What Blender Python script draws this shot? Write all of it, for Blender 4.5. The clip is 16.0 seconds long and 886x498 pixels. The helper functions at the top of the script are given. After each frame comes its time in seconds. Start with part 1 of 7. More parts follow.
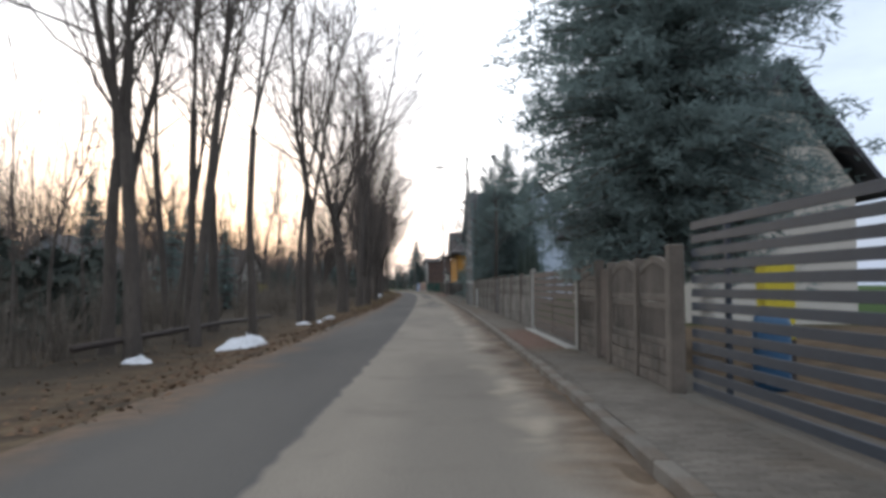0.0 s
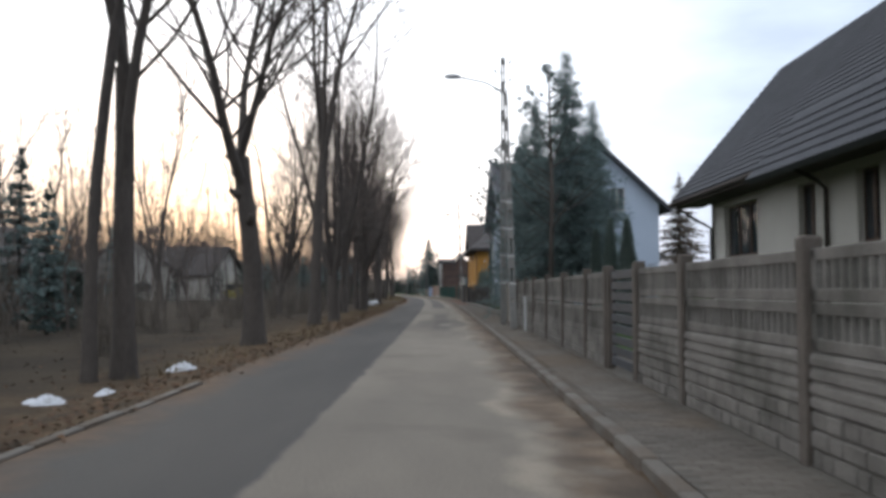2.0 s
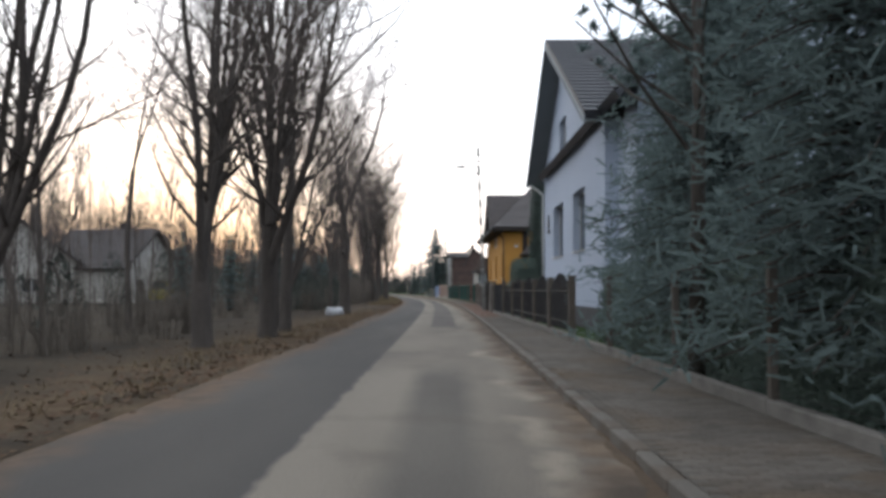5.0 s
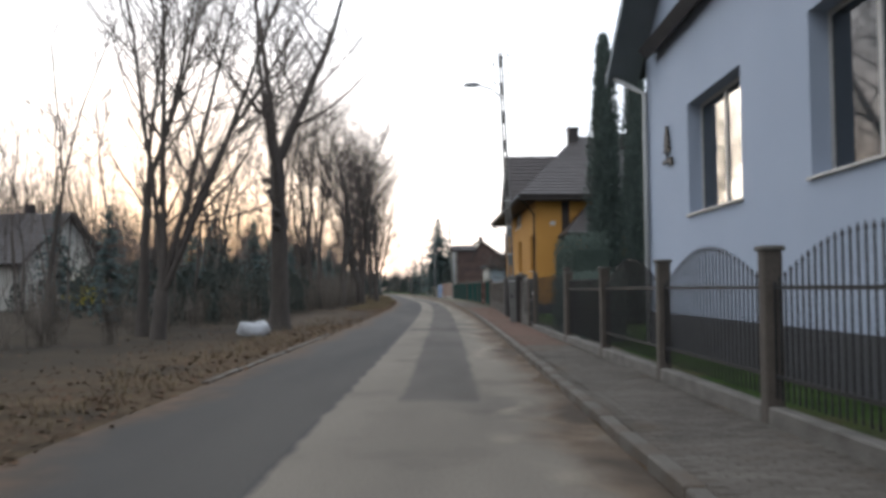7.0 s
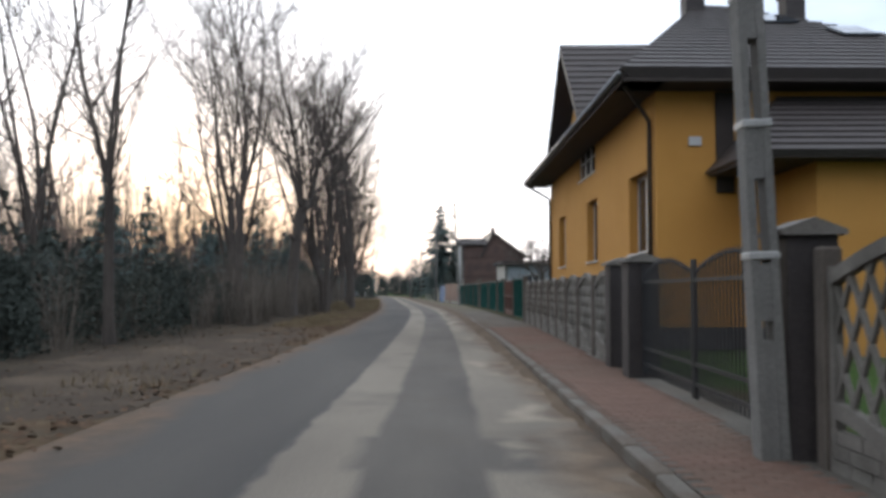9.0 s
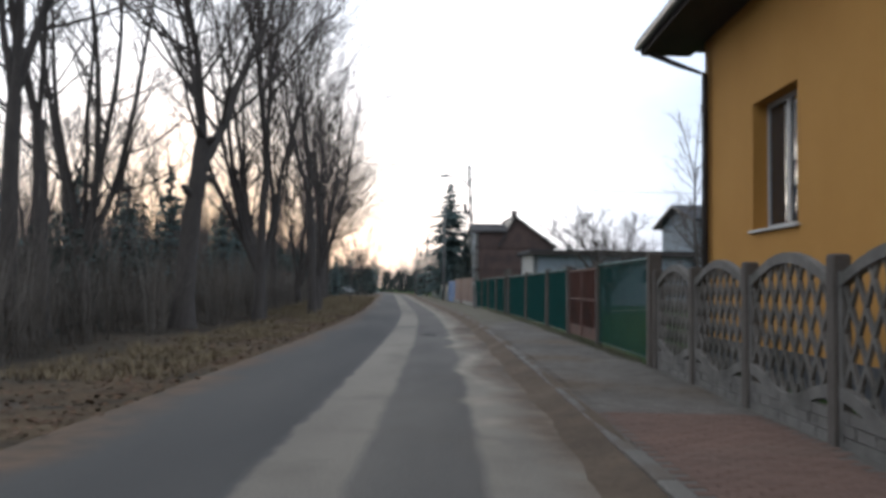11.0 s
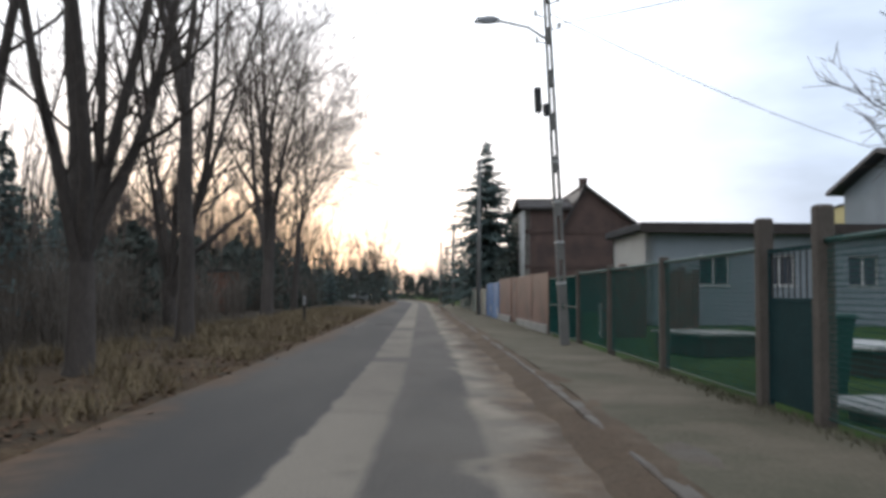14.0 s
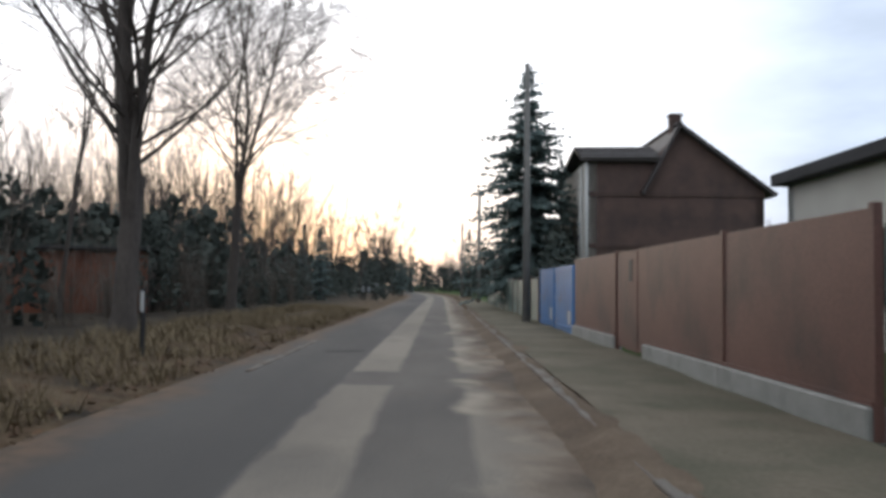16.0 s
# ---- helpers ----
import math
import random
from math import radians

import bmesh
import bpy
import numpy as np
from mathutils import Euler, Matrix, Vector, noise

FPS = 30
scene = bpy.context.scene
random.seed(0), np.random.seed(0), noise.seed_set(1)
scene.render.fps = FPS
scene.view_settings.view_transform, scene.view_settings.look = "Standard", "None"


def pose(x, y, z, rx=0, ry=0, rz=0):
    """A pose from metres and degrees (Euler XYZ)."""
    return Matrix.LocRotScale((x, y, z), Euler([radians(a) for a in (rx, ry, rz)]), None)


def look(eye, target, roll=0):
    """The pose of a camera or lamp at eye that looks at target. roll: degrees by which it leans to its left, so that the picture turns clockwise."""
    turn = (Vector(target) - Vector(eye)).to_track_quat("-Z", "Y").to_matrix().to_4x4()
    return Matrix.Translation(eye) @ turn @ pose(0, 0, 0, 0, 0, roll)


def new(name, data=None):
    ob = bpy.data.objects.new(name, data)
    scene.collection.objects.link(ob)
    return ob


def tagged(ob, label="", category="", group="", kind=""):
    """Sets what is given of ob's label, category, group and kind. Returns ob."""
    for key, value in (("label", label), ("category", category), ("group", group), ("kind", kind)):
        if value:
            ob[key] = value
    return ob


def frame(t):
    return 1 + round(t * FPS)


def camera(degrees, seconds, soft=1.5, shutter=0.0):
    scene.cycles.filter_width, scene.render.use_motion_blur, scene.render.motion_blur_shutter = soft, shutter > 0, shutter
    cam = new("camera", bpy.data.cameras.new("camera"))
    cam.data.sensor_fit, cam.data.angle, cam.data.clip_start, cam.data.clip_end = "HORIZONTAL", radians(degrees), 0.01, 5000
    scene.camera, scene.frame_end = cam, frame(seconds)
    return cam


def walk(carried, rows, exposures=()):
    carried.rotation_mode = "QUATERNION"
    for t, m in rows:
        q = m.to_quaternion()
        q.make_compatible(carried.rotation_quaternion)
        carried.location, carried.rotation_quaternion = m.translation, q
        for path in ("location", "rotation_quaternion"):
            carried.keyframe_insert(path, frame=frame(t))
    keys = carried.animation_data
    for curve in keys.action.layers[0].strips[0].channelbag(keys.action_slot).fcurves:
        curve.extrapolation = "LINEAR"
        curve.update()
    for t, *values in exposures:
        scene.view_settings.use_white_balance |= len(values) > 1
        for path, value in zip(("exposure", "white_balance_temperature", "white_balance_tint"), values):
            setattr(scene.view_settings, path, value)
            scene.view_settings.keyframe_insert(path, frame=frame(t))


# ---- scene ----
cam = camera(55.5, 16.0, 3.6, 0.12)
EYE = 1.35
# seconds, x, y, yaw, pitch, lean
ROWS = [
    (0.0, 0.00, 0.00, 0.00, 2.49, -0.19),
    (0.5, 0.05, 6.29, 0.14, 2.89, -0.27),
    (1.0, 0.07, 12.56, 0.52, 2.66, 0.07),
    (1.5, 0.05, 18.68, 0.81, 3.35, -0.17),
    (2.0, 0.00, 24.70, 1.08, 2.79, -0.01),
    (2.5, -0.07, 30.50, 1.31, 3.16, 0.17),
    (3.0, -0.16, 36.24, 1.43, 3.22, 0.12),
    (3.5, -0.25, 41.77, 1.57, 2.61, 0.35),
    (4.0, -0.36, 47.24, 1.75, 3.00, 0.23),
    (4.5, -0.48, 52.48, 1.72, 2.86, 0.24),
    (7.0, -1.09, 77.68, 2.05, 2.69, -0.42),
    (7.5, -1.26, 84.01, 2.11, 3.11, -0.31),
    (8.0, -1.44, 90.14, 2.15, 3.24, -0.62),
    (8.5, -1.62, 96.21, 2.25, 3.04, -0.38),
    (9.0, -1.80, 102.15, 2.38, 2.84, -0.02),
    (11.5, -2.82, 127.25, 3.26, 2.60, 0.80),
    (12.0, -3.09, 132.30, 3.75, 3.04, 0.57),
    (12.5, -3.39, 137.33, 4.22, 2.45, 0.10),
    (13.0, -3.73, 142.21, 4.53, 2.41, 0.09),
    (13.5, -4.09, 147.32, 4.72, 2.97, 0.10),
    (14.0, -4.47, 152.16, 5.07, 3.01, 0.36),
    (14.5, -4.88, 157.08, 5.49, 2.61, 0.10),
    (15.0, -5.31, 161.84, 5.84, 3.29, 0.27),
    (15.5, -5.78, 166.68, 6.19, 2.31, 0.45),
    (16.0, -6.26, 171.39, 6.50, 2.46, 0.54),
]
walk(cam, [(t, pose(x, y, EYE, 90 + pitch, 0, yaw) @ pose(0, 0, 0, 0, 0, lean)) for t, x, y, yaw, pitch, lean in ROWS],
     [(0.0, 0.3, 6330, 10), (3.0, 0.3, 6330, 10), (4.5, 0.38, 6330, 10), (7.0, 0.42, 6350, 10), (9.0, 0.46, 6250, 10), (11.5, 0.12, 5980, 9), (13.0, 0.17, 6180, 10), (14.0, 0.22, 6330, 10), (16.0, 0.18, 6330, 10)])

# ---------------------------------------------------------------- light
world = bpy.data.worlds.new("dusk_sky")
scene.world = world
world.use_nodes = True
wt = world.node_tree
wt.nodes.clear()


def wnode(kind, **values):
    n = wt.nodes.new(kind)
    for k, v in values.items():
        n.inputs[k].default_value = v
    return n


SUN_ELEV, SUN_AZ = 4.0, -19.0     # low sun behind the wood, to the left of the road
sky = wt.nodes.new("ShaderNodeTexSky")
sky.sky_type = "NISHITA"
sky.sun_disc = False
sky.sun_elevation = radians(SUN_ELEV)
sky.sun_rotation = radians(SUN_AZ)
sky.air_density, sky.dust_density, sky.ozone_density = 1.0, 2.2, 1.0
skyscale = wt.nodes.new("ShaderNodeVectorMath")
skyscale.operation = "SCALE"
skyscale.inputs["Scale"].default_value = 0.018
wt.links.new(sky.outputs[0], skyscale.inputs[0])
# a bright, thin overcast: white above, blue-grey banks low down, warm towards the sunken sun
coord = wt.nodes.new("ShaderNodeTexCoord")
sep = wt.nodes.new("ShaderNodeSeparateXYZ")
wt.links.new(coord.outputs["Generated"], sep.inputs[0])
squash = wt.nodes.new("ShaderNodeMapping")
squash.inputs["Scale"].default_value = (1.6, 1.6, 5.0)
wt.links.new(coord.outputs["Generated"], squash.inputs[0])
banks = wnode("ShaderNodeTexNoise", Scale=1.7, Detail=5.0, Roughness=0.55)
wt.links.new(squash.outputs[0], banks.inputs["Vector"])


def wmath(op, a, b=None, clamp=False):
    n = wt.nodes.new("ShaderNodeMath")
    n.operation, n.use_clamp = op, clamp
    for i, v in enumerate((a, b)):
        if v is None:
            continue
        if isinstance(v, (int, float)):
            n.inputs[i].default_value = v
        else:
            wt.links.new(v, n.inputs[i])
    return n.outputs[0]


def wmix(fac, a, b):
    n = wt.nodes.new("ShaderNodeMix")
    n.data_type = "RGBA"
    for i, v in ((0, fac), (6, a), (7, b)):
        if isinstance(v, (int, float, tuple)):
            n.inputs[i].default_value = v
        else:
            wt.links.new(v, n.inputs[i])
    return n.outputs[2]


sx, sy, sz = (math.sin(radians(SUN_AZ)), math.cos(radians(SUN_AZ)), math.sin(radians(SUN_ELEV)))
dot = wt.nodes.new("ShaderNodeVectorMath")
dot.operation = "DOT_PRODUCT"
dot.inputs[1].default_value = (sx, sy, sz)
wt.links.new(coord.outputs["Generated"], dot.inputs[0])
near_sun = wmath("POWER", wmath("MAXIMUM", dot.outputs["Value"], 0.0), 14.0)
lowness = wmath("POWER", wmath("SUBTRACT", 1.0, wmath("ABSOLUTE", sep.outputs[2]), True), 5.0)
glow = wmath("MULTIPLY", wmath("MULTIPLY", near_sun, lowness), 0.95, True)
bank_fac = wmath("MULTIPLY", wmath("MULTIPLY", wmath("SUBTRACT", banks.outputs["Fac"], 0.36, True), 4.0, True),
                 wmath("SUBTRACT", 1.0, wmath("MULTIPLY", near_sun, 1.2), True))
right = wmath("MULTIPLY", wmath("SUBTRACT", sep.outputs[0], 0.03, True), 3.6, True)
bank_fac = wmath("MULTIPLY", bank_fac, wmath("MULTIPLY", right, wmath("POWER", lowness, 0.35)), True)
side_fac = wmath("MULTIPLY", right, wmath("POWER", lowness, 0.22), True)
cloud = wmix(side_fac, (1.02, 1.08, 1.17, 1), (0.43, 0.525, 0.69, 1))
cloud = wmix(bank_fac, cloud, (0.30, 0.36, 0.46, 1))
cloud = wmix(glow, cloud, (0.74, 0.57, 0.43, 1))
mixed = wt.nodes.new("ShaderNodeVectorMath")
mixed.operation = "ADD"
wt.links.new(cloud, mixed.inputs[0])
wt.links.new(skyscale.outputs[0], mixed.inputs[1])
background = wt.nodes.new("ShaderNodeBackground")
background.inputs["Strength"].default_value = 1.22
wt.links.new(mixed.outputs[0], background.inputs["Color"])
wout = wt.nodes.new("ShaderNodeOutputWorld")
wt.links.new(background.outputs[0], wout.inputs["Surface"])

sun_data = bpy.data.lights.new("sun", "SUN")
sun_data.energy, sun_data.angle, sun_data.color = 0.5, radians(14), (1.0, 0.86, 0.70)
sun = new("sun", sun_data)
sun.matrix_world = look((0, 0, 40), (-sx * 10, -sy * 10, 40 - 10 * math.tan(radians(7.0))))

# ---------------------------------------------------------------- the road's own frame
ROAD = (-1.5864355e-08, 4.3710727e-06, -5.5987892e-04, 1.0639931e-02, 8.2578888e-03)
V_END = 171.4


def road_x(v):
    """x of the car's line at distance v along the road; straight on past V_END, then bending left."""
    w = max(min(v, V_END), -30.0)
    a, b, c, d, e = ROAD
    x = (((a * w + b) * w + c) * w + d) * w + e
    slope = ((4 * a * w + 3 * b) * w + 2 * c) * w + d
    x += slope * (v - w)
    if v > 250.0:
        x -= 0.0009 * (v - 250.0) ** 2 if v < 500 else 0.0009 * 250.0 ** 2 + 0.45 * (v - 500.0)
    return x


def heading(v):
    return math.atan2(road_x(v + 0.5) - road_x(v - 0.5), 1.0)


def at(u, v, z=0.0):
    return Vector((road_x(v) + u, v, z))


def stand(u, v, z=0.0, turn=0.0):
    """A pose in the road's frame: x to the right, y along the road."""
    return Matrix.Translation(at(u, v, z)) @ Matrix.Rotation(-heading(v) + radians(turn), 4, "Z")


# ---------------------------------------------------------------- mesh kit
class Mesh:
    def __init__(self):
        self.v, self.f = [], []

    def add(self, verts, faces):
        n = len(self.v)
        self.v += [tuple(p) for p in verts]
        self.f += [tuple(i + n for i in f) for f in faces]
        return self

    def box(self, x0, x1, y0, y1, z0, z1, bevel=0.0, m=None):
        b = min(bevel, (x1 - x0) / 2.2, (y1 - y0) / 2.2, (z1 - z0) / 2.2)
        if b <= 0:
            p = [(x, y, z) for z in (z0, z1) for y in (y0, y1) for x in (x0, x1)]
            f = [(0, 2, 3, 1), (4, 5, 7, 6), (0, 1, 5, 4), (2, 6, 7, 3), (0, 4, 6, 2), (1, 3, 7, 5)]
        else:
            p, f = [], []
            for z, d in ((z0, b), (z0 + b, 0), (z1 - b, 0), (z1, b)):
                p += [(x0 + d + b, y0 + d, z), (x1 - d - b, y0 + d, z), (x1 - d, y0 + d + b, z), (x1 - d, y1 - d - b, z),
                      (x1 - d - b, y1 - d, z), (x0 + d + b, y1 - d, z), (x0 + d, y1 - d - b, z), (x0 + d, y0 + d + b, z)]
            for k in range(3):
                f += [(8 * k + i, 8 * k + (i + 1) % 8, 8 * k + 8 + (i + 1) % 8, 8 * k + 8 + i) for i in range(8)]
            f += [tuple(range(7, -1, -1)), tuple(range(24, 32))]
        if m is not None:
            p = [m @ Vector(q) for q in p]
        return self.add(p, f)

    def tube(self, points, radii, sides=6, caps=True):
        n0 = len(self.v)
        pts = [Vector(p) for p in points]
        side = None
        for i, p in enumerate(pts):
            d = (pts[min(i + 1, len(pts) - 1)] - pts[max(i - 1, 0)])
            d = d.normalized() if d.length > 1e-6 else Vector((0, 0, 1))
            if side is None:
                side = d.orthogonal().normalized()
            side = (side - d * side.dot(d)).normalized()
            other = d.cross(side)
            r = radii[i] if hasattr(radii, "__len__") else radii
            for k in range(sides):
                a = 2 * math.pi * k / sides
                self.v.append(tuple(p + side * (r * math.cos(a)) + other * (r * math.sin(a))))
        for i in range(len(pts) - 1):
            for k in range(sides):
                a, b = n0 + i * sides + k, n0 + i * sides + (k + 1) % sides
                self.f.append((a, b, b + sides, a + sides))
        if caps:
            self.f.append(tuple(n0 + k for k in range(sides - 1, -1, -1)))
            last = n0 + (len(pts) - 1) * sides
            self.f.append(tuple(last + k for k in range(sides)))
        return self

    def prism(self, outline, axis, a, b):
        """An outline (pairs) drawn out along an axis from a to b. Pairs are the other two axes in order."""
        n = len(outline)

        def put(p, q, w):
            return {"x": (w, p, q), "y": (p, w, q), "z": (p, q, w)}[axis]
        verts = [put(p, q, a) for p, q in outline] + [put(p, q, b) for p, q in outline]
        faces = [(i, (i + 1) % n, n + (i + 1) % n, n + i) for i in range(n)]
        faces += [tuple(range(n - 1, -1, -1)), tuple(range(n, 2 * n))]
        return self.add(verts, faces)

    def data(self, name, smooth=False):
        me = bpy.data.meshes.new(name)
        me.from_pydata(self.v, [], self.f)
        bm = bmesh.new()
        bm.from_mesh(me)
        if len(bm.faces) < 6000:
            bmesh.ops.recalc_face_normals(bm, faces=bm.faces)
        bm.to_mesh(me)
        bm.free()
        if smooth:
            me.polygons.foreach_set("use_smooth", [True] * len(me.polygons))
        me.update()
        return me


def thing(name, m, label="", category="", group="", kind=""):
    ob = new(name)
    ob.empty_display_size = 0.2
    ob.matrix_world = m
    return tagged(ob, label, category, group, kind)


def part(name, mesh, material, parent=None, label="", m=None, smooth=False):
    me = mesh if isinstance(mesh, bpy.types.Mesh) else mesh.data(name, smooth)
    if material is not None and not me.materials:
        me.materials.append(material)
    ob = new(name, me)
    if parent is not None:
        ob.parent = parent
    if m is not None:
        ob.matrix_basis = m
    if label:
        ob["label"] = label
    return ob


def solo(name, mesh, material, m, label, category, group="", kind="", smooth=False):
    ob = part(name, mesh, material, None, "", m, smooth)
    return tagged(ob, label, category, group, kind)


# ---------------------------------------------------------------- materials
def material(name, base, other=None, scale=3.0, rough=0.85, bump=0.2, fine=40.0, metal=0.0, spread=0.5, island=0.0, stretch=(1, 1, 1), dirt=None, dirt_scale=0.5, dirt_amount=0.5, spec=0.3):
    m = bpy.data.materials.new(name)
    m.use_nodes = True
    t = m.node_tree
    b = t.nodes["Principled BSDF"]
    b.inputs["Roughness"].default_value = rough
    b.inputs["Metallic"].default_value = metal
    b.inputs["Specular IOR Level"].default_value = spec
    other = other or tuple(c * 0.65 for c in base)
    co = t.nodes.new("ShaderNodeTexCoord")
    mp = t.nodes.new("ShaderNodeMapping")
    mp.inputs["Scale"].default_value = stretch
    t.links.new(co.outputs["Object"], mp.inputs[0])

    def tex(s, detail=4.0):
        n = t.nodes.new("ShaderNodeTexNoise")
        n.inputs["Scale"].default_value, n.inputs["Detail"].default_value, n.inputs["Roughness"].default_value = s, detail, 0.6
        t.links.new(mp.outputs[0], n.inputs["Vector"])
        return n.outputs["Fac"]

    def ramp(src, lo, hi):
        n = t.nodes.new("ShaderNodeMapRange")
        n.inputs["From Min"].default_value, n.inputs["From Max"].default_value = lo, hi
        t.links.new(src, n.inputs["Value"])
        return n.outputs[0]

    def mix(fac, a, c, kind="MIX"):
        n = t.nodes.new("ShaderNodeMix")
        n.data_type, n.blend_type = "RGBA", kind
        for i, v in ((0, fac), (6, a), (7, c)):
            if isinstance(v, (int, float)):
                n.inputs[i].default_value = v
            elif isinstance(v, tuple):
                n.inputs[i].default_value = (*v[:3], 1)
            else:
                t.links.new(v, n.inputs[i])
        return n.outputs[2]
    big, small = tex(scale), tex(fine, 3.0)
    col = mix(ramp(big, 0.5 - spread / 2, 0.5 + spread / 2), base, other)
    if dirt:
        col = mix(ramp(tex(dirt_scale, 6.0), 0.62 - dirt_amount * 0.25, 0.72), col, dirt)
    grain = t.nodes.new("ShaderNodeHueSaturation")
    t.links.new(col, grain.inputs["Color"])
    t.links.new(ramp(small, -0.6, 1.1), grain.inputs["Value"])
    col = grain.outputs[0]
    if island:
        info = t.nodes.new("ShaderNodeObjectInfo")
        geo = t.nodes.new("ShaderNodeNewGeometry")
        s = t.nodes.new("ShaderNodeMath")
        s.operation = "ADD"
        t.links.new(info.outputs["Random"], s.inputs[0])
        t.links.new(geo.outputs["Random Per Island"], s.inputs[1])
        h = t.nodes.new("ShaderNodeHueSaturation")
        mr = ramp(s.outputs[0], 0.0, 2.0)
        mr.node.inputs["To Min"].default_value, mr.node.inputs["To Max"].default_value = 1 - island, 1 + island
        t.links.new(mr, h.inputs["Value"])
        t.links.new(col, h.inputs["Color"])
        col = h.outputs[0]
    t.links.new(col, b.inputs["Base Color"])
    if bump:
        bn = t.nodes.new("ShaderNodeBump")
        bn.inputs["Strength"].default_value, bn.inputs["Distance"].default_value = bump, 0.02
        t.links.new(small, bn.inputs["Height"])
        t.links.new(bn.outputs[0], b.inputs["Normal"])
    return m


def glass_material(name, tint=(0.02, 0.025, 0.03)):
    m = bpy.data.materials.new(name)
    m.use_nodes = True
    b = m.node_tree.nodes["Principled BSDF"]
    b.inputs["Base Color"].default_value = (*tint, 1)
    b.inputs["Roughness"].default_value = 0.04
    b.inputs["Specular IOR Level"].default_value = 0.5
    b.inputs["IOR"].default_value = 1.5
    return m


M_CONC = material("weathered_concrete", (0.25, 0.23, 0.205), (0.155, 0.14, 0.125), 2.5, 0.9, 0.35, 60, island=0.12, dirt=(0.10, 0.095, 0.08), dirt_scale=1.2)
M_CONC_BROWN = material("brown_weathered_concrete", (0.165, 0.138, 0.115), (0.10, 0.085, 0.072), 2.5, 0.9, 0.35, 60, island=0.12, dirt=(0.07, 0.06, 0.05), dirt_scale=1.2)
M_CONC_LIGHT = material("pale_concrete_post", (0.42, 0.41, 0.38), (0.30, 0.295, 0.27), 3, 0.9, 0.3, 60, island=0.08)
M_BEIGE = material("beige_concrete_panel", (0.34, 0.31, 0.255), (0.25, 0.228, 0.19), 2, 0.9, 0.3, 50, island=0.08)
M_POLE = material("pole_concrete", (0.255, 0.245, 0.23), (0.17, 0.165, 0.152), 2, 0.9, 0.3, 40)
M_BAND = material("pale_metal_band", (0.6, 0.6, 0.58), None, 5, 0.5, 0.05, 40, metal=0.3)
M_WOODGATE = material("dark_brown_boards", (0.115, 0.086, 0.072), (0.07, 0.056, 0.048), 4, 0.75, 0.2, 60, island=0.2, stretch=(1, 0.15, 1))
M_GALV_POST = material("galvanised_post", (0.50, 0.50, 0.49), (0.38, 0.38, 0.37), 3, 0.6, 0.1, 60, island=0.05)
M_SHED = material("orange_red_boards", (0.34, 0.125, 0.070), (0.22, 0.085, 0.055), 1.2, 0.85, 0.3, 40, island=0.2, dirt=(0.14, 0.075, 0.055), dirt_scale=0.8)
M_LARCH = material("pale_larch_twigs", (0.26, 0.205, 0.165), (0.18, 0.145, 0.12), 2, 0.95, 0.0, 10)
M_SLATE_SLAT = material("slate_blue_slats", (0.036, 0.046, 0.062), (0.026, 0.033, 0.045), 4, 0.6, 0.1, 60, island=0.1)
M_DARK = material("black_painted_steel", (0.032, 0.032, 0.034), None, 8, 0.6, 0.05, 60)
M_STEEL = material("galvanised_steel", (0.35, 0.36, 0.37), None, 8, 0.45, 0.05, 60, metal=0.7)
M_BARK = material("grey_brown_bark", (0.125, 0.105, 0.09), (0.076, 0.065, 0.057), 3, 0.95, 0.8, 22, stretch=(1, 1, 0.3))
M_TWIG = material("bare_twigs", (0.175, 0.143, 0.122), (0.115, 0.095, 0.082), 2, 0.95, 0.0, 10)
M_NEEDLE = material("spruce_needles", (0.125, 0.160, 0.155), (0.095, 0.124, 0.12), 1.2, 1.0, 0.0, 25, island=0.35, spec=0.04)
M_THUJA = material("thuja_foliage", (0.135, 0.165, 0.147), (0.10, 0.125, 0.112), 1.5, 1.0, 0.0, 25, island=0.35, spec=0.04)
M_HEDGE = material("hedge_leaves", (0.085, 0.106, 0.09), (0.058, 0.075, 0.066), 1.5, 1.0, 0.0, 25, island=0.4, spec=0.04)


def let_light_through(m, share):
    """Thin leaves and needles: part of the light passes through them."""
    t = m.node_tree
    b, out = t.nodes["Principled BSDF"], t.nodes["Material Output"]
    tr = t.nodes.new("ShaderNodeBsdfTranslucent")
    t.links.new(b.inputs["Base Color"].links[0].from_socket, tr.inputs["Color"])
    mx = t.nodes.new("ShaderNodeAddShader") if share >= 1 else t.nodes.new("ShaderNodeMixShader")
    if share < 1:
        mx.inputs[0].default_value = share
    first = 0 if share >= 1 else 1
    t.links.new(b.outputs[0], mx.inputs[first])
    t.links.new(tr.outputs[0], mx.inputs[first + 1])
    t.links.new(mx.outputs[0], out.inputs["Surface"])


for m in (M_NEEDLE, M_THUJA, M_HEDGE):
    let_light_through(m, 1)
M_DRYGRASS = material("dry_grass", (0.30, 0.235, 0.135), (0.18, 0.13, 0.075), 1, 0.9, 0.0, 10, island=0.4)
M_LEAVES = material("fallen_leaves", (0.17, 0.095, 0.05), (0.09, 0.055, 0.032), 4, 0.9, 0.3, 40, island=0.5)
M_SNOW = material("old_snow", (0.80, 0.82, 0.86), (0.62, 0.64, 0.68), 3, 0.7, 0.5, 20, dirt=(0.4, 0.38, 0.36), dirt_scale=3, dirt_amount=0.2)
M_CREAM = material("cream_render", (0.63, 0.60, 0.54), (0.55, 0.515, 0.46), 0.8, 0.9, 0.15, 60)
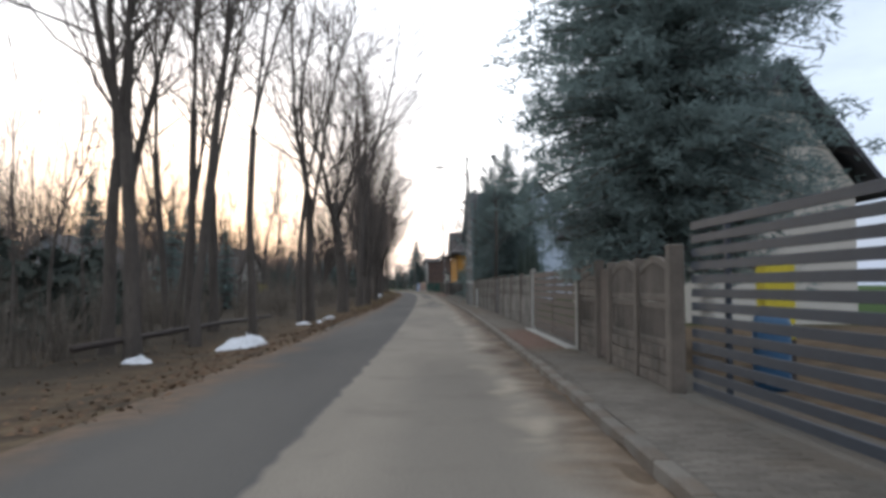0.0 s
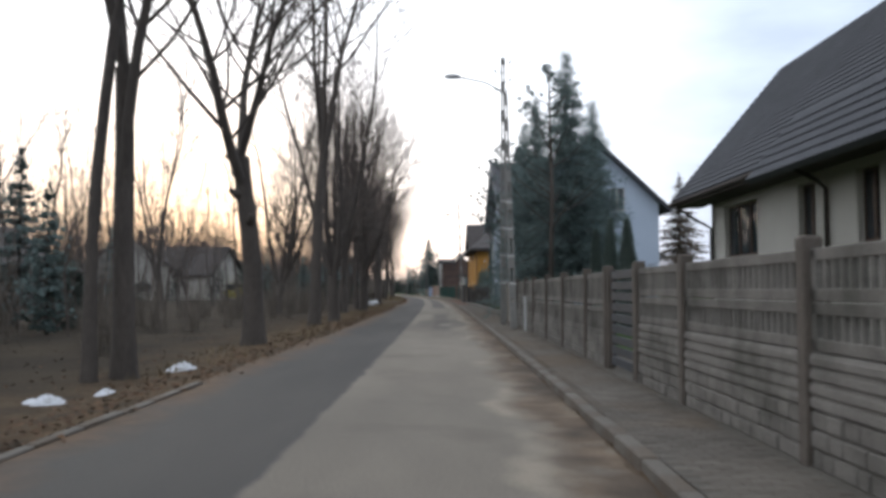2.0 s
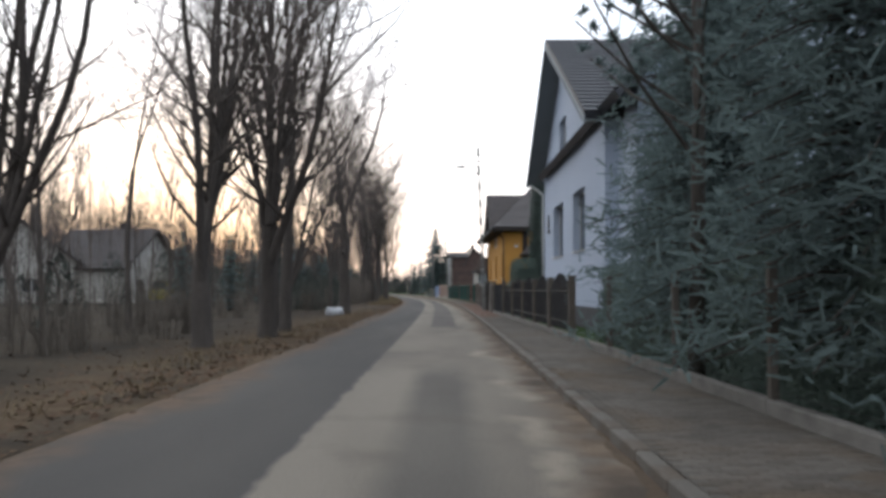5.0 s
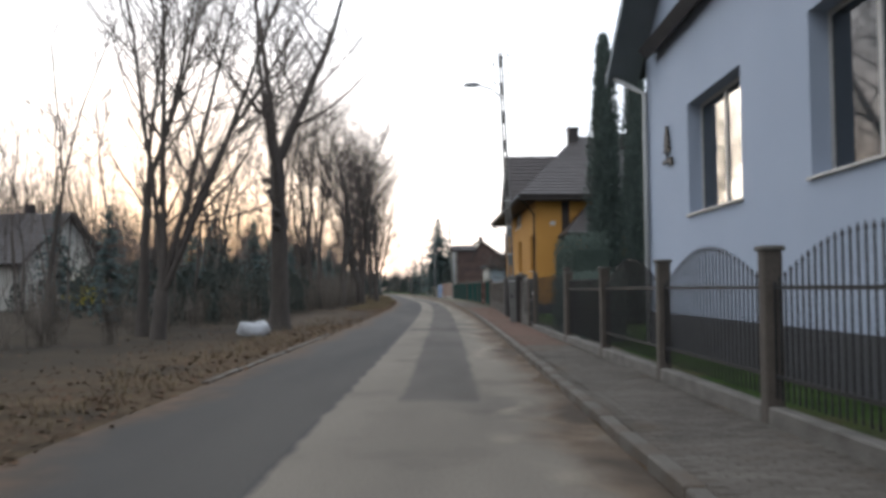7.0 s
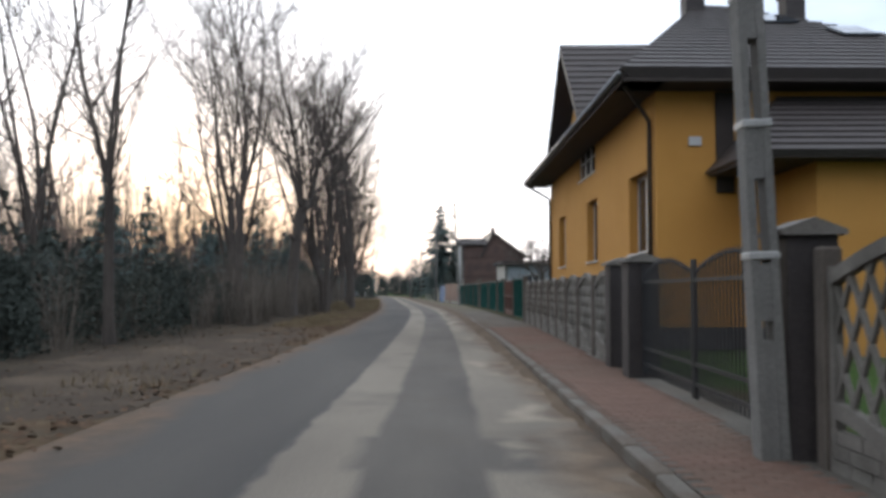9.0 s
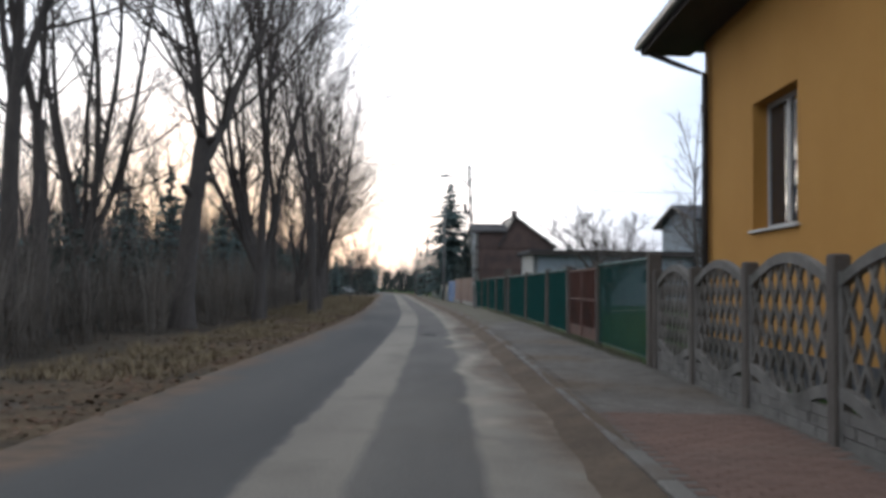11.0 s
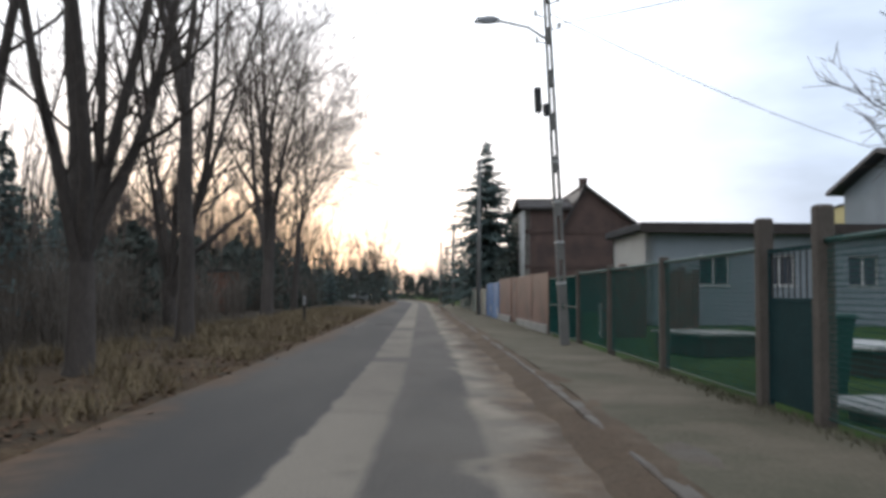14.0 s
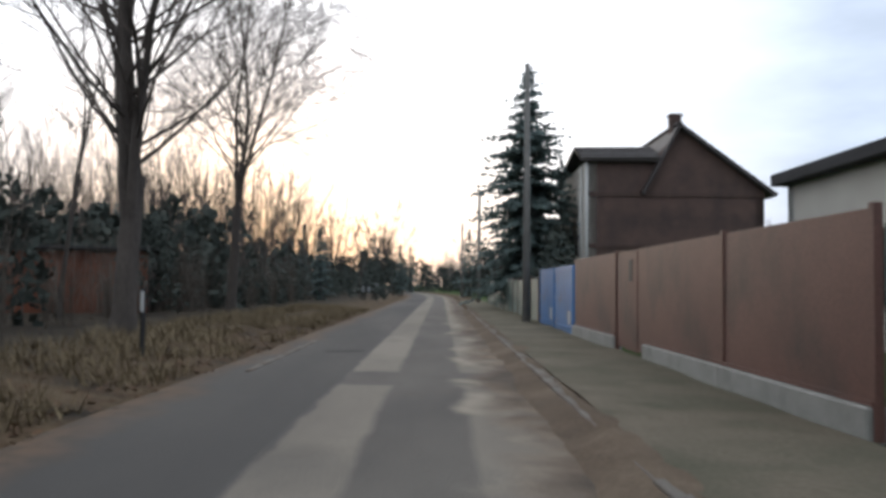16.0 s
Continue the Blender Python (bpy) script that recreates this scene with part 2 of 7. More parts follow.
M_BLUE = material("pale_blue_render", (0.56, 0.63, 0.75), (0.51, 0.58, 0.70), 0.5, 0.9, 0.12, 70)
M_YELLOW = material("ochre_render", (0.66, 0.34, 0.085), (0.58, 0.285, 0.065), 0.6, 0.9, 0.15, 70)
M_GREY = material("grey_render", (0.33, 0.365, 0.39), (0.27, 0.30, 0.32), 0.6, 0.9, 0.15, 60)
M_WHITE = material("white_paint", (0.75, 0.75, 0.73), None, 5, 0.5, 0.05, 50, spread=1.5)
M_WINFRAME = material("white_window_frame", (0.7, 0.68, 0.64), (0.6, 0.58, 0.55), 6, 0.45, 0.02, 50)
M_BROWNFRAME = material("brown_window_frame", (0.10, 0.06, 0.04), None, 6, 0.6, 0.05, 50)
M_TILE = material("dark_roof_tiles", (0.062, 0.064, 0.075), (0.04, 0.042, 0.05), 1.5, 0.6, 0.2, 40, island=0.15)
M_TILE_BROWN = material("brown_roof_tiles", (0.075, 0.062, 0.058), (0.05, 0.042, 0.04), 1.5, 0.6, 0.2, 40, island=0.15)
M_SOFFIT = material("dark_stained_soffit_and_core", (0.07, 0.055, 0.048), None, 3, 0.8, 0.2, 40, stretch=(1, 0.2, 1))
M_BRICK = material("old_red_brick", (0.135, 0.085, 0.070), (0.085, 0.058, 0.050), 0.9, 0.9, 0.4, 30, island=0.25, dirt=(0.06, 0.045, 0.042), dirt_scale=0.6)
M_PILLAR = material("dark_clinker_pillar", (0.06, 0.05, 0.047), (0.035, 0.03, 0.03), 4, 0.7, 0.3, 30, island=0.2)
M_GLASS = glass_material("window_glass")
M_RUST = material("red_brown_sheet_steel", (0.185, 0.088, 0.068), (0.125, 0.062, 0.050), 0.9, 0.6, 0.15, 30, dirt=(0.085, 0.052, 0.043), dirt_scale=1.1)
M_BLUEGATE = material("blue_painted_sheet", (0.06, 0.23, 0.54), (0.045, 0.18, 0.43), 1, 0.5, 0.1, 30, dirt=(0.12, 0.10, 0.09), dirt_scale=1.5, dirt_amount=0.2)
M_GREEN = material("dark_green_paint", (0.022, 0.092, 0.075), (0.014, 0.062, 0.052), 1, 0.6, 0.1, 40)
M_GREENMESH = material("green_mesh_wire", (0.014, 0.115, 0.098), None, 2, 0.6, 0.0, 30)
M_TEAL = material("dark_teal_paint", (0.022, 0.062, 0.066), (0.015, 0.045, 0.048), 1.5, 0.85, 0.1, 40, spec=0.08)
M_FLATS = material("pale_yellow_render", (0.58, 0.50, 0.24), (0.52, 0.44, 0.21), 0.4, 0.9, 0.1, 20)
M_DULLGRASS = material("dull_grass", (0.17, 0.155, 0.10), (0.12, 0.12, 0.07), 1.0, 0.9, 0.0, 10, island=0.5)
M_ROOFFELT = material("roofing_felt", (0.05, 0.05, 0.055), None, 1, 0.9, 0.3, 40)
M_YELLOWBIN = material("yellow_plastic", (0.62, 0.50, 0.03), (0.5, 0.4, 0.03), 2, 0.5, 0.05, 30)
M_CAR = material("white_car_paint", (0.7, 0.71, 0.72), None, 2, 0.25, 0.0, 30, spread=1.5)
M_TYRE = material("tyre_rubber", (0.02, 0.02, 0.02), None, 3, 0.9, 0.1, 40)
M_PLASTIC = material("white_sack_plastic", (0.72, 0.73, 0.74), (0.55, 0.56, 0.58), 8, 0.35, 0.4, 20)
M_KERB = material("kerb_concrete", (0.19, 0.17, 0.145), (0.12, 0.105, 0.09), 1.2, 0.9, 0.4, 40, island=0.2, dirt=(0.13, 0.095, 0.065), dirt_scale=0.9)
M_UNDER = material("undergrowth_twigs", (0.215, 0.18, 0.145), (0.135, 0.116, 0.098), 0.25, 0.95, 0.0, 10, island=0.4)
M_EVER = material("dim_evergreen", (0.092, 0.104, 0.088), (0.062, 0.073, 0.066), 0.6, 1.0, 0.0, 20, island=0.4, spec=0.04)
M_BASE = material("dark_grey_base_render", (0.11, 0.11, 0.115), (0.08, 0.08, 0.085), 2, 0.9, 0.3, 40)
M_BLOCK = material("grey_paving_blocks", (0.205, 0.182, 0.155), (0.125, 0.112, 0.097), 0.5, 0.95, 0.3, 40, island=0.3, dirt=(0.17, 0.125, 0.085), dirt_scale=0.35, spec=0.12)
M_BLOCK_RED = material("red_paving_blocks", (0.20, 0.125, 0.095), (0.15, 0.10, 0.08), 0.5, 0.95, 0.3, 40, island=0.22, dirt=(0.16, 0.125, 0.095), dirt_scale=0.35, spec=0.12)
# twig colour paled and greyed to stand in for haze over distance
M_FAR = material("haze_paled_far_twigs", (0.22, 0.20, 0.19), (0.16, 0.15, 0.145), 0.05, 0.95, 0.0, 10, island=0.3)

# ---------------------------------------------------------------- ground, road, pavement
def steps(a, b, d):
    n = max(1, round((b - a) / d))
    return [a + (b - a) * i / n for i in range(n + 1)]


def strip_mesh(us, vs, height):
    """A sheet over the road's frame; its UV map holds (u, v) in metres."""
    me = bpy.data.meshes.new("sheet")
    verts = [at(u, v, height(u, v)) for v in vs for u in us]
    n = len(us)
    faces = [(j * n + i, j * n + i + 1, (j + 1) * n + i + 1, (j + 1) * n + i) for j in range(len(vs) - 1) for i in range(n - 1)]
    me.from_pydata([tuple(p) for p in verts], [], faces)
    layer = me.uv_layers.new(name="UVMap")
    uv = [(u, v) for v in vs for u in us]
    loops = [0] * len(me.loops)
    me.loops.foreach_get("vertex_index", loops)
    layer.data.foreach_set("uv", [c for i in loops for c in uv[i]])
    me.polygons.foreach_set("use_smooth", [True] * len(me.polygons))
    return me


VERGE = [(-500, -0.32), (40, -0.32), (52, -0.12), (100, -0.06), (150, 0.0), (185, 0.18), (230, 0.1), (2000, 0.1)]


def ground_z(u, v):
    if u < -3.55:
        d = -3.55 - u
        far = min(1.0, d / 6.0)
        level = VERGE[-1][1]
        for (v0, a), (v1, b) in zip(VERGE, VERGE[1:]):
            if v0 <= v < v1:
                level = a + (b - a) * (v - v0) / (v1 - v0)
                break
        z = -0.02 + level * min(1.0, d / 2.2) + 0.10 * far * noise.noise(Vector((u * 0.25, v * 0.25, 0))) + 0.05 * min(1, d) * noise.noise(Vector((u * 1.3, v * 1.3, 3)))
        return z
    if u < 1.42:
        return -0.06
    return 0.07 + (0.04 * noise.noise(Vector((u * 0.5, v * 0.5, 5))) if u > 3.7 else 0.0)


U_G = ([-900, -400, -200, -120, -80, -60, -45] + steps(-36, -12, 2.0) + steps(-11.5, -3.6, 0.35) + [-3.55, -1.4, 1.41, 1.43, 2.6]
       + steps(3.6, 12, 0.8) + [15, 20, 30, 45, 70, 120, 250, 500, 900])
V_G = [-400, -150, -60] + steps(-30, 240, 0.9) + steps(245, 330, 6) + [350, 400, 460, 520, 600, 800, 1200]


def ground_material():
    m = bpy.data.materials.new("verge_soil")
    m.use_nodes = True
    t = m.node_tree
    b = t.nodes["Principled BSDF"]
    b.inputs["Roughness"].default_value, b.inputs["Specular IOR Level"].default_value = 1.0, 0.04
    uv = t.nodes.new("ShaderNodeUVMap")
    sp = t.nodes.new("ShaderNodeSeparateXYZ")
    t.links.new(uv.outputs[0], sp.inputs[0])

    def tex(s, d=5.0):
        n = t.nodes.new("ShaderNodeTexNoise")
        n.inputs["Scale"].default_value, n.inputs["Detail"].default_value = s, d
        t.links.new(uv.outputs[0], n.inputs["Vector"])
        return n.outputs["Fac"]

    def rng(src, lo, hi):
        n = t.nodes.new("ShaderNodeMapRange")
        n.inputs["From Min"].default_value, n.inputs["From Max"].default_value = lo, hi
        t.links.new(src, n.inputs["Value"])
        return n.outputs[0]

    def op(kind, a, c):
        n = t.nodes.new("ShaderNodeMath")
        n.operation, n.use_clamp = kind, True
        for i, v in ((0, a), (1, c)):
            if isinstance(v, (int, float)):
                n.inputs[i].default_value = v
            else:
                t.links.new(v, n.inputs[i])
        return n.outputs[0]

    def mix(fac, a, c):
        n = t.nodes.new("ShaderNodeMix")
        n.data_type = "RGBA"
        for i, v in ((0, fac), (6, a), (7, c)):
            if isinstance(v, tuple):
                n.inputs[i].default_value = (*v, 1)
            else:
                t.links.new(v, n.inputs[i])
        return n.outputs[2]
    wob = t.nodes.new("ShaderNodeMath")
    wob.operation = "MULTIPLY_ADD"
    t.links.new(tex(0.6), wob.inputs[0])
    wob.inputs[1].default_value = 2.4
    t.links.new(sp.outputs[0], wob.inputs[2])
    u = wob.outputs[0]                               # u plus about 1.2
    soil = mix(rng(tex(0.35), 0.35, 0.65), (0.095, 0.078, 0.058), (0.060, 0.052, 0.042))
    litter = mix(rng(tex(2.2), 0.35, 0.65), (0.115, 0.076, 0.048), (0.175, 0.132, 0.086))
    near = op("MULTIPLY", rng(u, -6.6, -4.0), rng(tex(0.9), 0.30, 0.55))
    col = mix(near, soil, litter)
    grass = mix(rng(tex(1.1), 0.35, 0.65), (0.075, 0.125, 0.036), (0.045, 0.08, 0.024))
    col = mix(op("MULTIPLY", rng(u, 4.3, 4.9), rng(sp.outputs[1], 25.0, 30.0)), col, grass)
    fine = t.nodes.new("ShaderNodeHueSaturation")
    t.links.new(col, fine.inputs["Color"])
    t.links.new(rng(tex(14.0), -0.4, 1.2), fine.inputs["Value"])
    t.links.new(fine.outputs[0], b.inputs["Base Color"])
    bump = t.nodes.new("ShaderNodeBump")
    bump.inputs["Strength"].default_value, bump.inputs["Distance"].default_value = 0.8, 0.05
    t.links.new(tex(9.0), bump.inputs["Height"])
    t.links.new(bump.outputs[0], b.inputs["Normal"])
    return m


ground = part("ground", strip_mesh(U_G, V_G, ground_z), ground_material())
tagged(ground, "bare brown verge soil with leaf litter, green lawn behind the fences", "ground", kind="structure")


def asphalt_material(name, light):
    """Worn asphalt in (u, v): grey with pale lanes, darker repair bands, sand washed to the kerb."""
    m = bpy.data.materials.new(name)
    m.use_nodes = True
    t = m.node_tree
    b = t.nodes["Principled BSDF"]
    b.inputs["Roughness"].default_value, b.inputs["Specular IOR Level"].default_value = 0.9, 0.16
    uv = t.nodes.new("ShaderNodeUVMap")
    sp = t.nodes.new("ShaderNodeSeparateXYZ")
    t.links.new(uv.outputs[0], sp.inputs[0])
    u, v = sp.outputs[0], sp.outputs[1]

    def tex(s, d=5.0, squeeze=(1, 1, 1)):
        mp = t.nodes.new("ShaderNodeMapping")
        mp.inputs["Scale"].default_value = squeeze
        t.links.new(uv.outputs[0], mp.inputs[0])
        n = t.nodes.new("ShaderNodeTexNoise")
        n.inputs["Scale"].default_value, n.inputs["Detail"].default_value = s, d
        t.links.new(mp.outputs[0], n.inputs["Vector"])
        return n.outputs["Fac"]

    def op(kind, a, c, clamp=True):
        n = t.nodes.new("ShaderNodeMath")
        n.operation, n.use_clamp = kind, clamp
        for i, w in ((0, a), (1, c)):
            if isinstance(w, (int, float)):
                n.inputs[i].default_value = w
            else:
                t.links.new(w, n.inputs[i])
        return n.outputs[0]

    def rng(src, lo, hi):
        n = t.nodes.new("ShaderNodeMapRange")
        n.inputs["From Min"].default_value, n.inputs["From Max"].default_value = lo, hi
        t.links.new(src, n.inputs["Value"])
        return n.outputs[0]

    def mix(fac, a, c):
        n = t.nodes.new("ShaderNodeMix")
        n.data_type = "RGBA"
        for i, w in ((0, fac), (6, a), (7, c)):
            if isinstance(w, tuple):
                n.inputs[i].default_value = (*w, 1)
            else:
                t.links.new(w, n.inputs[i])
        return n.outputs[2]

    def band(src, lo, hi, soft):
        return op("MULTIPLY", rng(src, lo - soft, lo + soft), op("SUBTRACT", 1.0, rng(src, hi - soft, hi + soft)))
    wob_u = op("ADD", u, op("MULTIPLY", op("SUBTRACT", tex(0.9), 0.5, False), 0.16, False), False)
    wob_v = op("ADD", v, op("MULTIPLY", op("SUBTRACT", tex(1.3), 0.5, False), 0.5, False), False)
    if light:
        col = mix(rng(tex(0.5, 6, (1, 0.25, 1)), 0.35, 0.65), (0.275, 0.243, 0.198), (0.200, 0.176, 0.146))
        dark = mix(rng(tex(0.8, 6, (1, 0.3, 1)), 0.35, 0.65), (0.108, 0.099, 0.089), (0.15, 0.136, 0.118))
        sand = mix(rng(tex(2.5), 0.4, 0.6), (0.215, 0.160, 0.112), (0.14, 0.104, 0.074))
        mask = op("MULTIPLY", band(wob_u, -0.62, 0.34, 0.05), rng(wob_v, 87.6, 88.0))
        mask = op("MAXIMUM", mask, op("MULTIPLY", band(wob_u, -0.75, 0.9, 0.1), band(wob_v, 108.5, 110.0, 0.1)))
        mask = op("MAXIMUM", mask, op("MULTIPLY", band(wob_u, -1.5, 1.3, 0.1), band(wob_v, 182.6, 184.4, 0.1)))
        mask = op("MAXIMUM", mask, op("MULTIPLY", band(wob_u, -1.5, 0.5, 0.1), band(wob_v, 168.6, 169.8, 0.1)))
        mask = op("MAXIMUM", mask, op("MULTIPLY", rng(tex(0.28, 4), 0.60, 0.70), 0.55))
        mask = op("MAXIMUM", mask, op("MULTIPLY", band(wob_u, -0.55, 0.65, 0.25), op("MULTIPLY", band(wob_v, 2.0, 14.0, 2.0), 0.45)))
        mask = op("MAXIMUM", mask, op("MULTIPLY", band(wob_u, -0.5, 0.25, 0.15), op("MULTIPLY", band(wob_v, 53.0, 72.0, 1.5), 0.8)))
        mask = op("MAXIMUM", mask, op("MULTIPLY", band(wob_u, -1.05, 0.85, 0.1), op("MULTIPLY", band(wob_v, 55.5, 62.5, 0.4), 0.6)))
        mask = op("MAXIMUM", mask, op("MULTIPLY", band(wob_u, -1.45, 0.6, 0.08), op("MULTIPLY", band(wob_v, 32.0, 36.0, 1.0), 0.3)))
        col = mix(mask, col, dark)
        sunk = op("MULTIPLY", band(wob_u, -1.35, 0.95, 0.2), band(op("ADD", wob_v, op("MULTIPLY", op("SUBTRACT", tex(1.9, 6), 0.5, False), 1.6, False), False), 104.9, 106.4, 0.35))
        sunk = op("MULTIPLY", sunk, rng(tex(2.4, 6), 0.25, 0.6))
        col = mix(op("MULTIPLY", sunk, 0.85), col, (0.072, 0.064, 0.057))
        ragged = op("ADD", u, op("MULTIPLY", op("SUBTRACT", tex(1.4, 6), 0.5, False), 0.22, False), False)
        col = mix(op("SUBTRACT", 1.0, rng(ragged, -1.39, -1.32)), col, (0.092, 0.088, 0.083))
        stain = op("MULTIPLY", rng(tex(0.75, 7), 0.54, 0.70), 0.40)
        col = mix(stain, col, (0.125, 0.108, 0.088))
        late = op("MULTIPLY", rng(v, 120.0, 142.0), 0.30)
        drift = op("ADD", op("ADD", u, late, False), op("MULTIPLY", op("SUBTRACT", tex(0.45, 6), 0.5, False), 1.5, False), False)
        edge = op("MULTIPLY", rng(drift, 0.75, 1.2), rng(tex(1.6, 6), 0.25, 0.48))
        col = mix(edge, col, sand)
        silt = op("MULTIPLY", rng(op("ADD", drift, op("MULTIPLY", op("SUBTRACT", tex(0.8, 5), 0.5, False), 0.9, False), False), 1.0, 1.3), rng(tex(0.55, 5), 0.42, 0.58))
        col = mix(silt, col, (0.085, 0.066, 0.050))
        pale = op("MULTIPLY", band(op("ADD", drift, op("MULTIPLY", op("SUBTRACT", tex(1.1, 5), 0.5, False), 0.5, False), False), 0.62, 0.9, 0.1), rng(tex(0.7, 5), 0.48, 0.6))
        col = mix(pale, col, (0.33, 0.285, 0.225))
    else:
        col = mix(rng(tex(0.4, 6, (1, 0.2, 1)), 0.35, 0.65), (0.074, 0.071, 0.067), (0.108, 0.101, 0.091))
        edge = op("MULTIPLY", op("SUBTRACT", 1.0, rng(op("ADD", u, op("MULTIPLY", op("SUBTRACT", tex(0.5, 6), 0.5, False), 1.6, False), False), -3.5, -2.9)), 0.9)
        col = mix(edge, col, mix(rng(tex(3.0), 0.4, 0.6), (0.17, 0.11, 0.07), (0.11, 0.08, 0.055)))
    grain = t.nodes.new("ShaderNodeHueSaturation")
    t.links.new(col, grain.inputs["Color"])
    t.links.new(rng(tex(45.0, 2), -0.7, 1.15), grain.inputs["Value"])
    t.links.new(grain.outputs[0], b.inputs["Base Color"])
    bump = t.nodes.new("ShaderNodeBump")
    bump.inputs["Strength"].default_value, bump.inputs["Distance"].default_value = 0.5, 0.01
    t.links.new(tex(60.0, 2), bump.inputs["Height"])
    t.links.new(bump.outputs[0], b.inputs["Normal"])
    return m


V_R = steps(-60, 260, 1.0) + steps(264, 500, 6)
road = part("road", strip_mesh(steps(-1.42, 1.42, 0.35), V_R, lambda u, v: 0.012 * noise.noise(Vector((u, v * 0.6, 0))) * (1 - abs(u) / 1.5)), asphalt_material("worn_pale_asphalt", True))
tagged(road, "narrow worn pale asphalt lane with darker repair strips", "road", kind="structure")
shoulder = part("road_shoulder", strip_mesh(steps(-3.75, -1.42, 0.4), V_R, lambda u, v: -0.006 - (0.03 if u < -3.7 else 0)), asphalt_material("dark_shoulder_asphalt", False))
tagged(shoulder, "dark grey asphalt shoulder beside the pale lane", "road shoulder", kind="structure")

# kerb stones, one metre each
kerb = thing("kerb", Matrix.Identity(4), "low grey concrete kerb, sandy and worn", "kerb", kind="structure")
stone = Mesh().box(-0.07, 0.07, -0.495, 0.495, -0.15, 0.0, 0.012).data("kerb_stone")
for i in range(215):
    v = 1.5 + i
    part("kerb_stone", stone, M_KERB, kerb, m=stand(1.49, v, 0.115 + 0.008 * math.sin(i * 1.7)) @ Matrix.Rotation(0.01 * math.sin(i * 2.3), 4, "Z"))


def gutter_z(u, v):
    """Washed-in earth: a thin wedge at the kerb, deeper along the unpaved walk, where it all but buries the stones."""
    deep = min(1.0, max(0.0, (v - 112.0) / 18.0))
    rough = noise.noise(Vector((u * 1.7, v * 0.55, 8))) + 0.5 * noise.noise(Vector((u * 5.0, v * 2.1, 2)))
    f = (u - 0.80) / 0.90
    low = -0.055 + 0.085 * f + 0.030 * rough
    high = -0.060 + 0.185 * min(1.0, f / 0.8) ** 1.3 + 0.032 * rough - 0.10 * max(0.0, f - 0.95)
    low -= 0.12 * max(0.0, f - 0.8)
    high -= 0.30 * max(0.0, u - 1.50) * min(1.0, max(0.0, (162.0 - v) / 14.0))
    return low + (high - low) * deep


gutter = part("gutter_earth", strip_mesh(steps(0.80, 2.0, 0.06), steps(-5, 216, 0.22), gutter_z), material("washed_earth", (0.150, 0.110, 0.076), (0.090, 0.068, 0.050), 1.6, 0.95, 0.7, 22, dirt=(0.20, 0.155, 0.11), dirt_scale=0.8, spec=0.1))
tagged(gutter, "brown washed-in earth and grit along the kerb", "earth", kind="structure")


def fence_u(v):
    """The fence line's offset along the road."""
    for (v0, a), (v1, b) in zip(FENCE_LINE, FENCE_LINE[1:]):
        if v0 <= v <= v1:
            return a + (b - a) * (v - v0) / (v1 - v0)
    return FENCE_LINE[-1][1]


FENCE_LINE = [(-30, 2.7), (9.7, 2.65), (24, 2.6), (45, 2.6), (63, 2.75), (63.5, 3.3), (80, 3.0), (90, 2.85), (98, 2.7), (109, 2.7), (120, 2.95), (136, 3.45), (158, 3.5), (178, 3.65), (186, 3.6), (193, 3.45), (260, 3.3)]
slab = part("pavement", strip_mesh([1.56, 2.0, 2.6, 3.4], steps(-30, 240, 1.0), lambda u, v: 0.109), material("paving_dust", (0.185, 0.168, 0.145), (0.108, 0.10, 0.087), 0.7, 0.95, 0.6, 30, dirt=(0.14, 0.105, 0.075), dirt_scale=0.4, spec=0.1))
walk_strip = part("earth_walk", strip_mesh(steps(1.6, 3.5, 0.19), steps(150, 240, 0.4), lambda u, v: 0.104 + 0.030 * min(1.0, (v - 150) / 14) + 0.030 * noise.noise(Vector((u * 1.3, v * 0.5, 6)))), material("trodden_grassy_earth", (0.165, 0.142, 0.105), (0.098, 0.096, 0.066), 0.9, 0.95, 0.7, 24, dirt=(0.20, 0.165, 0.125), dirt_scale=0.5, spec=0.1))
tagged(walk_strip, "unpaved earth walk with thin grass along the fence", "path", kind="structure")
tagged(slab, "grey block pavement with sand in its joints", "pavement", kind="structure")


def flat_patch(name, u, v, lu, lv, z, seed, mat, label, category):
    """A thin irregular patch lying on the road."""
    q = random.Random(seed)
    m = Mesh()
    n = 22
    ring = [(1 + 0.18 * math.sin(2 * a + seed) + 0.1 * math.sin(5 * a + 2 * seed) + q.uniform(-0.2, 0.15)) for a in [2 * math.pi * i / n for i in range(n)]]
    top = [(lu * k * math.cos(2 * math.pi * i / n), lv * k * math.sin(2 * math.pi * i / n), 0.0) for i, k in enumerate(ring)]
    m.add(top + [(x * 1.03, y * 1.03, -0.012) for x, y, _ in top], [tuple(range(n))] + [(i, n + i, n + (i + 1) % n, (i + 1) % n) for i in range(n)])
    return solo(name, m, mat, stand(u, v, z), label, category)


M_POTHOLE = material("broken_asphalt", (0.055, 0.05, 0.046), (0.035, 0.032, 0.03), 6, 0.9, 0.8, 30)
M_PALEPATCH = material("pale_sandy_scuff", (0.33, 0.30, 0.26), (0.25, 0.23, 0.20), 3, 0.95, 0.3, 30)
flat_patch("pothole", -0.25, 146.2, 0.2, 0.38, 0.014, 3, M_POTHOLE, "dark broken pothole in the repair strip", "pothole")
flat_patch("road_scuff", 0.02, 57.2, 0.22, 0.5, 0.014, 6, M_PALEPATCH, "pale worn scuff on the asphalt", "road patch")
flat_patch("road_scuff", -1.9, 188.3, 0.35, 0.35, 0.0, 7, M_POTHOLE, "dark round cover set in the asphalt", "road patch")
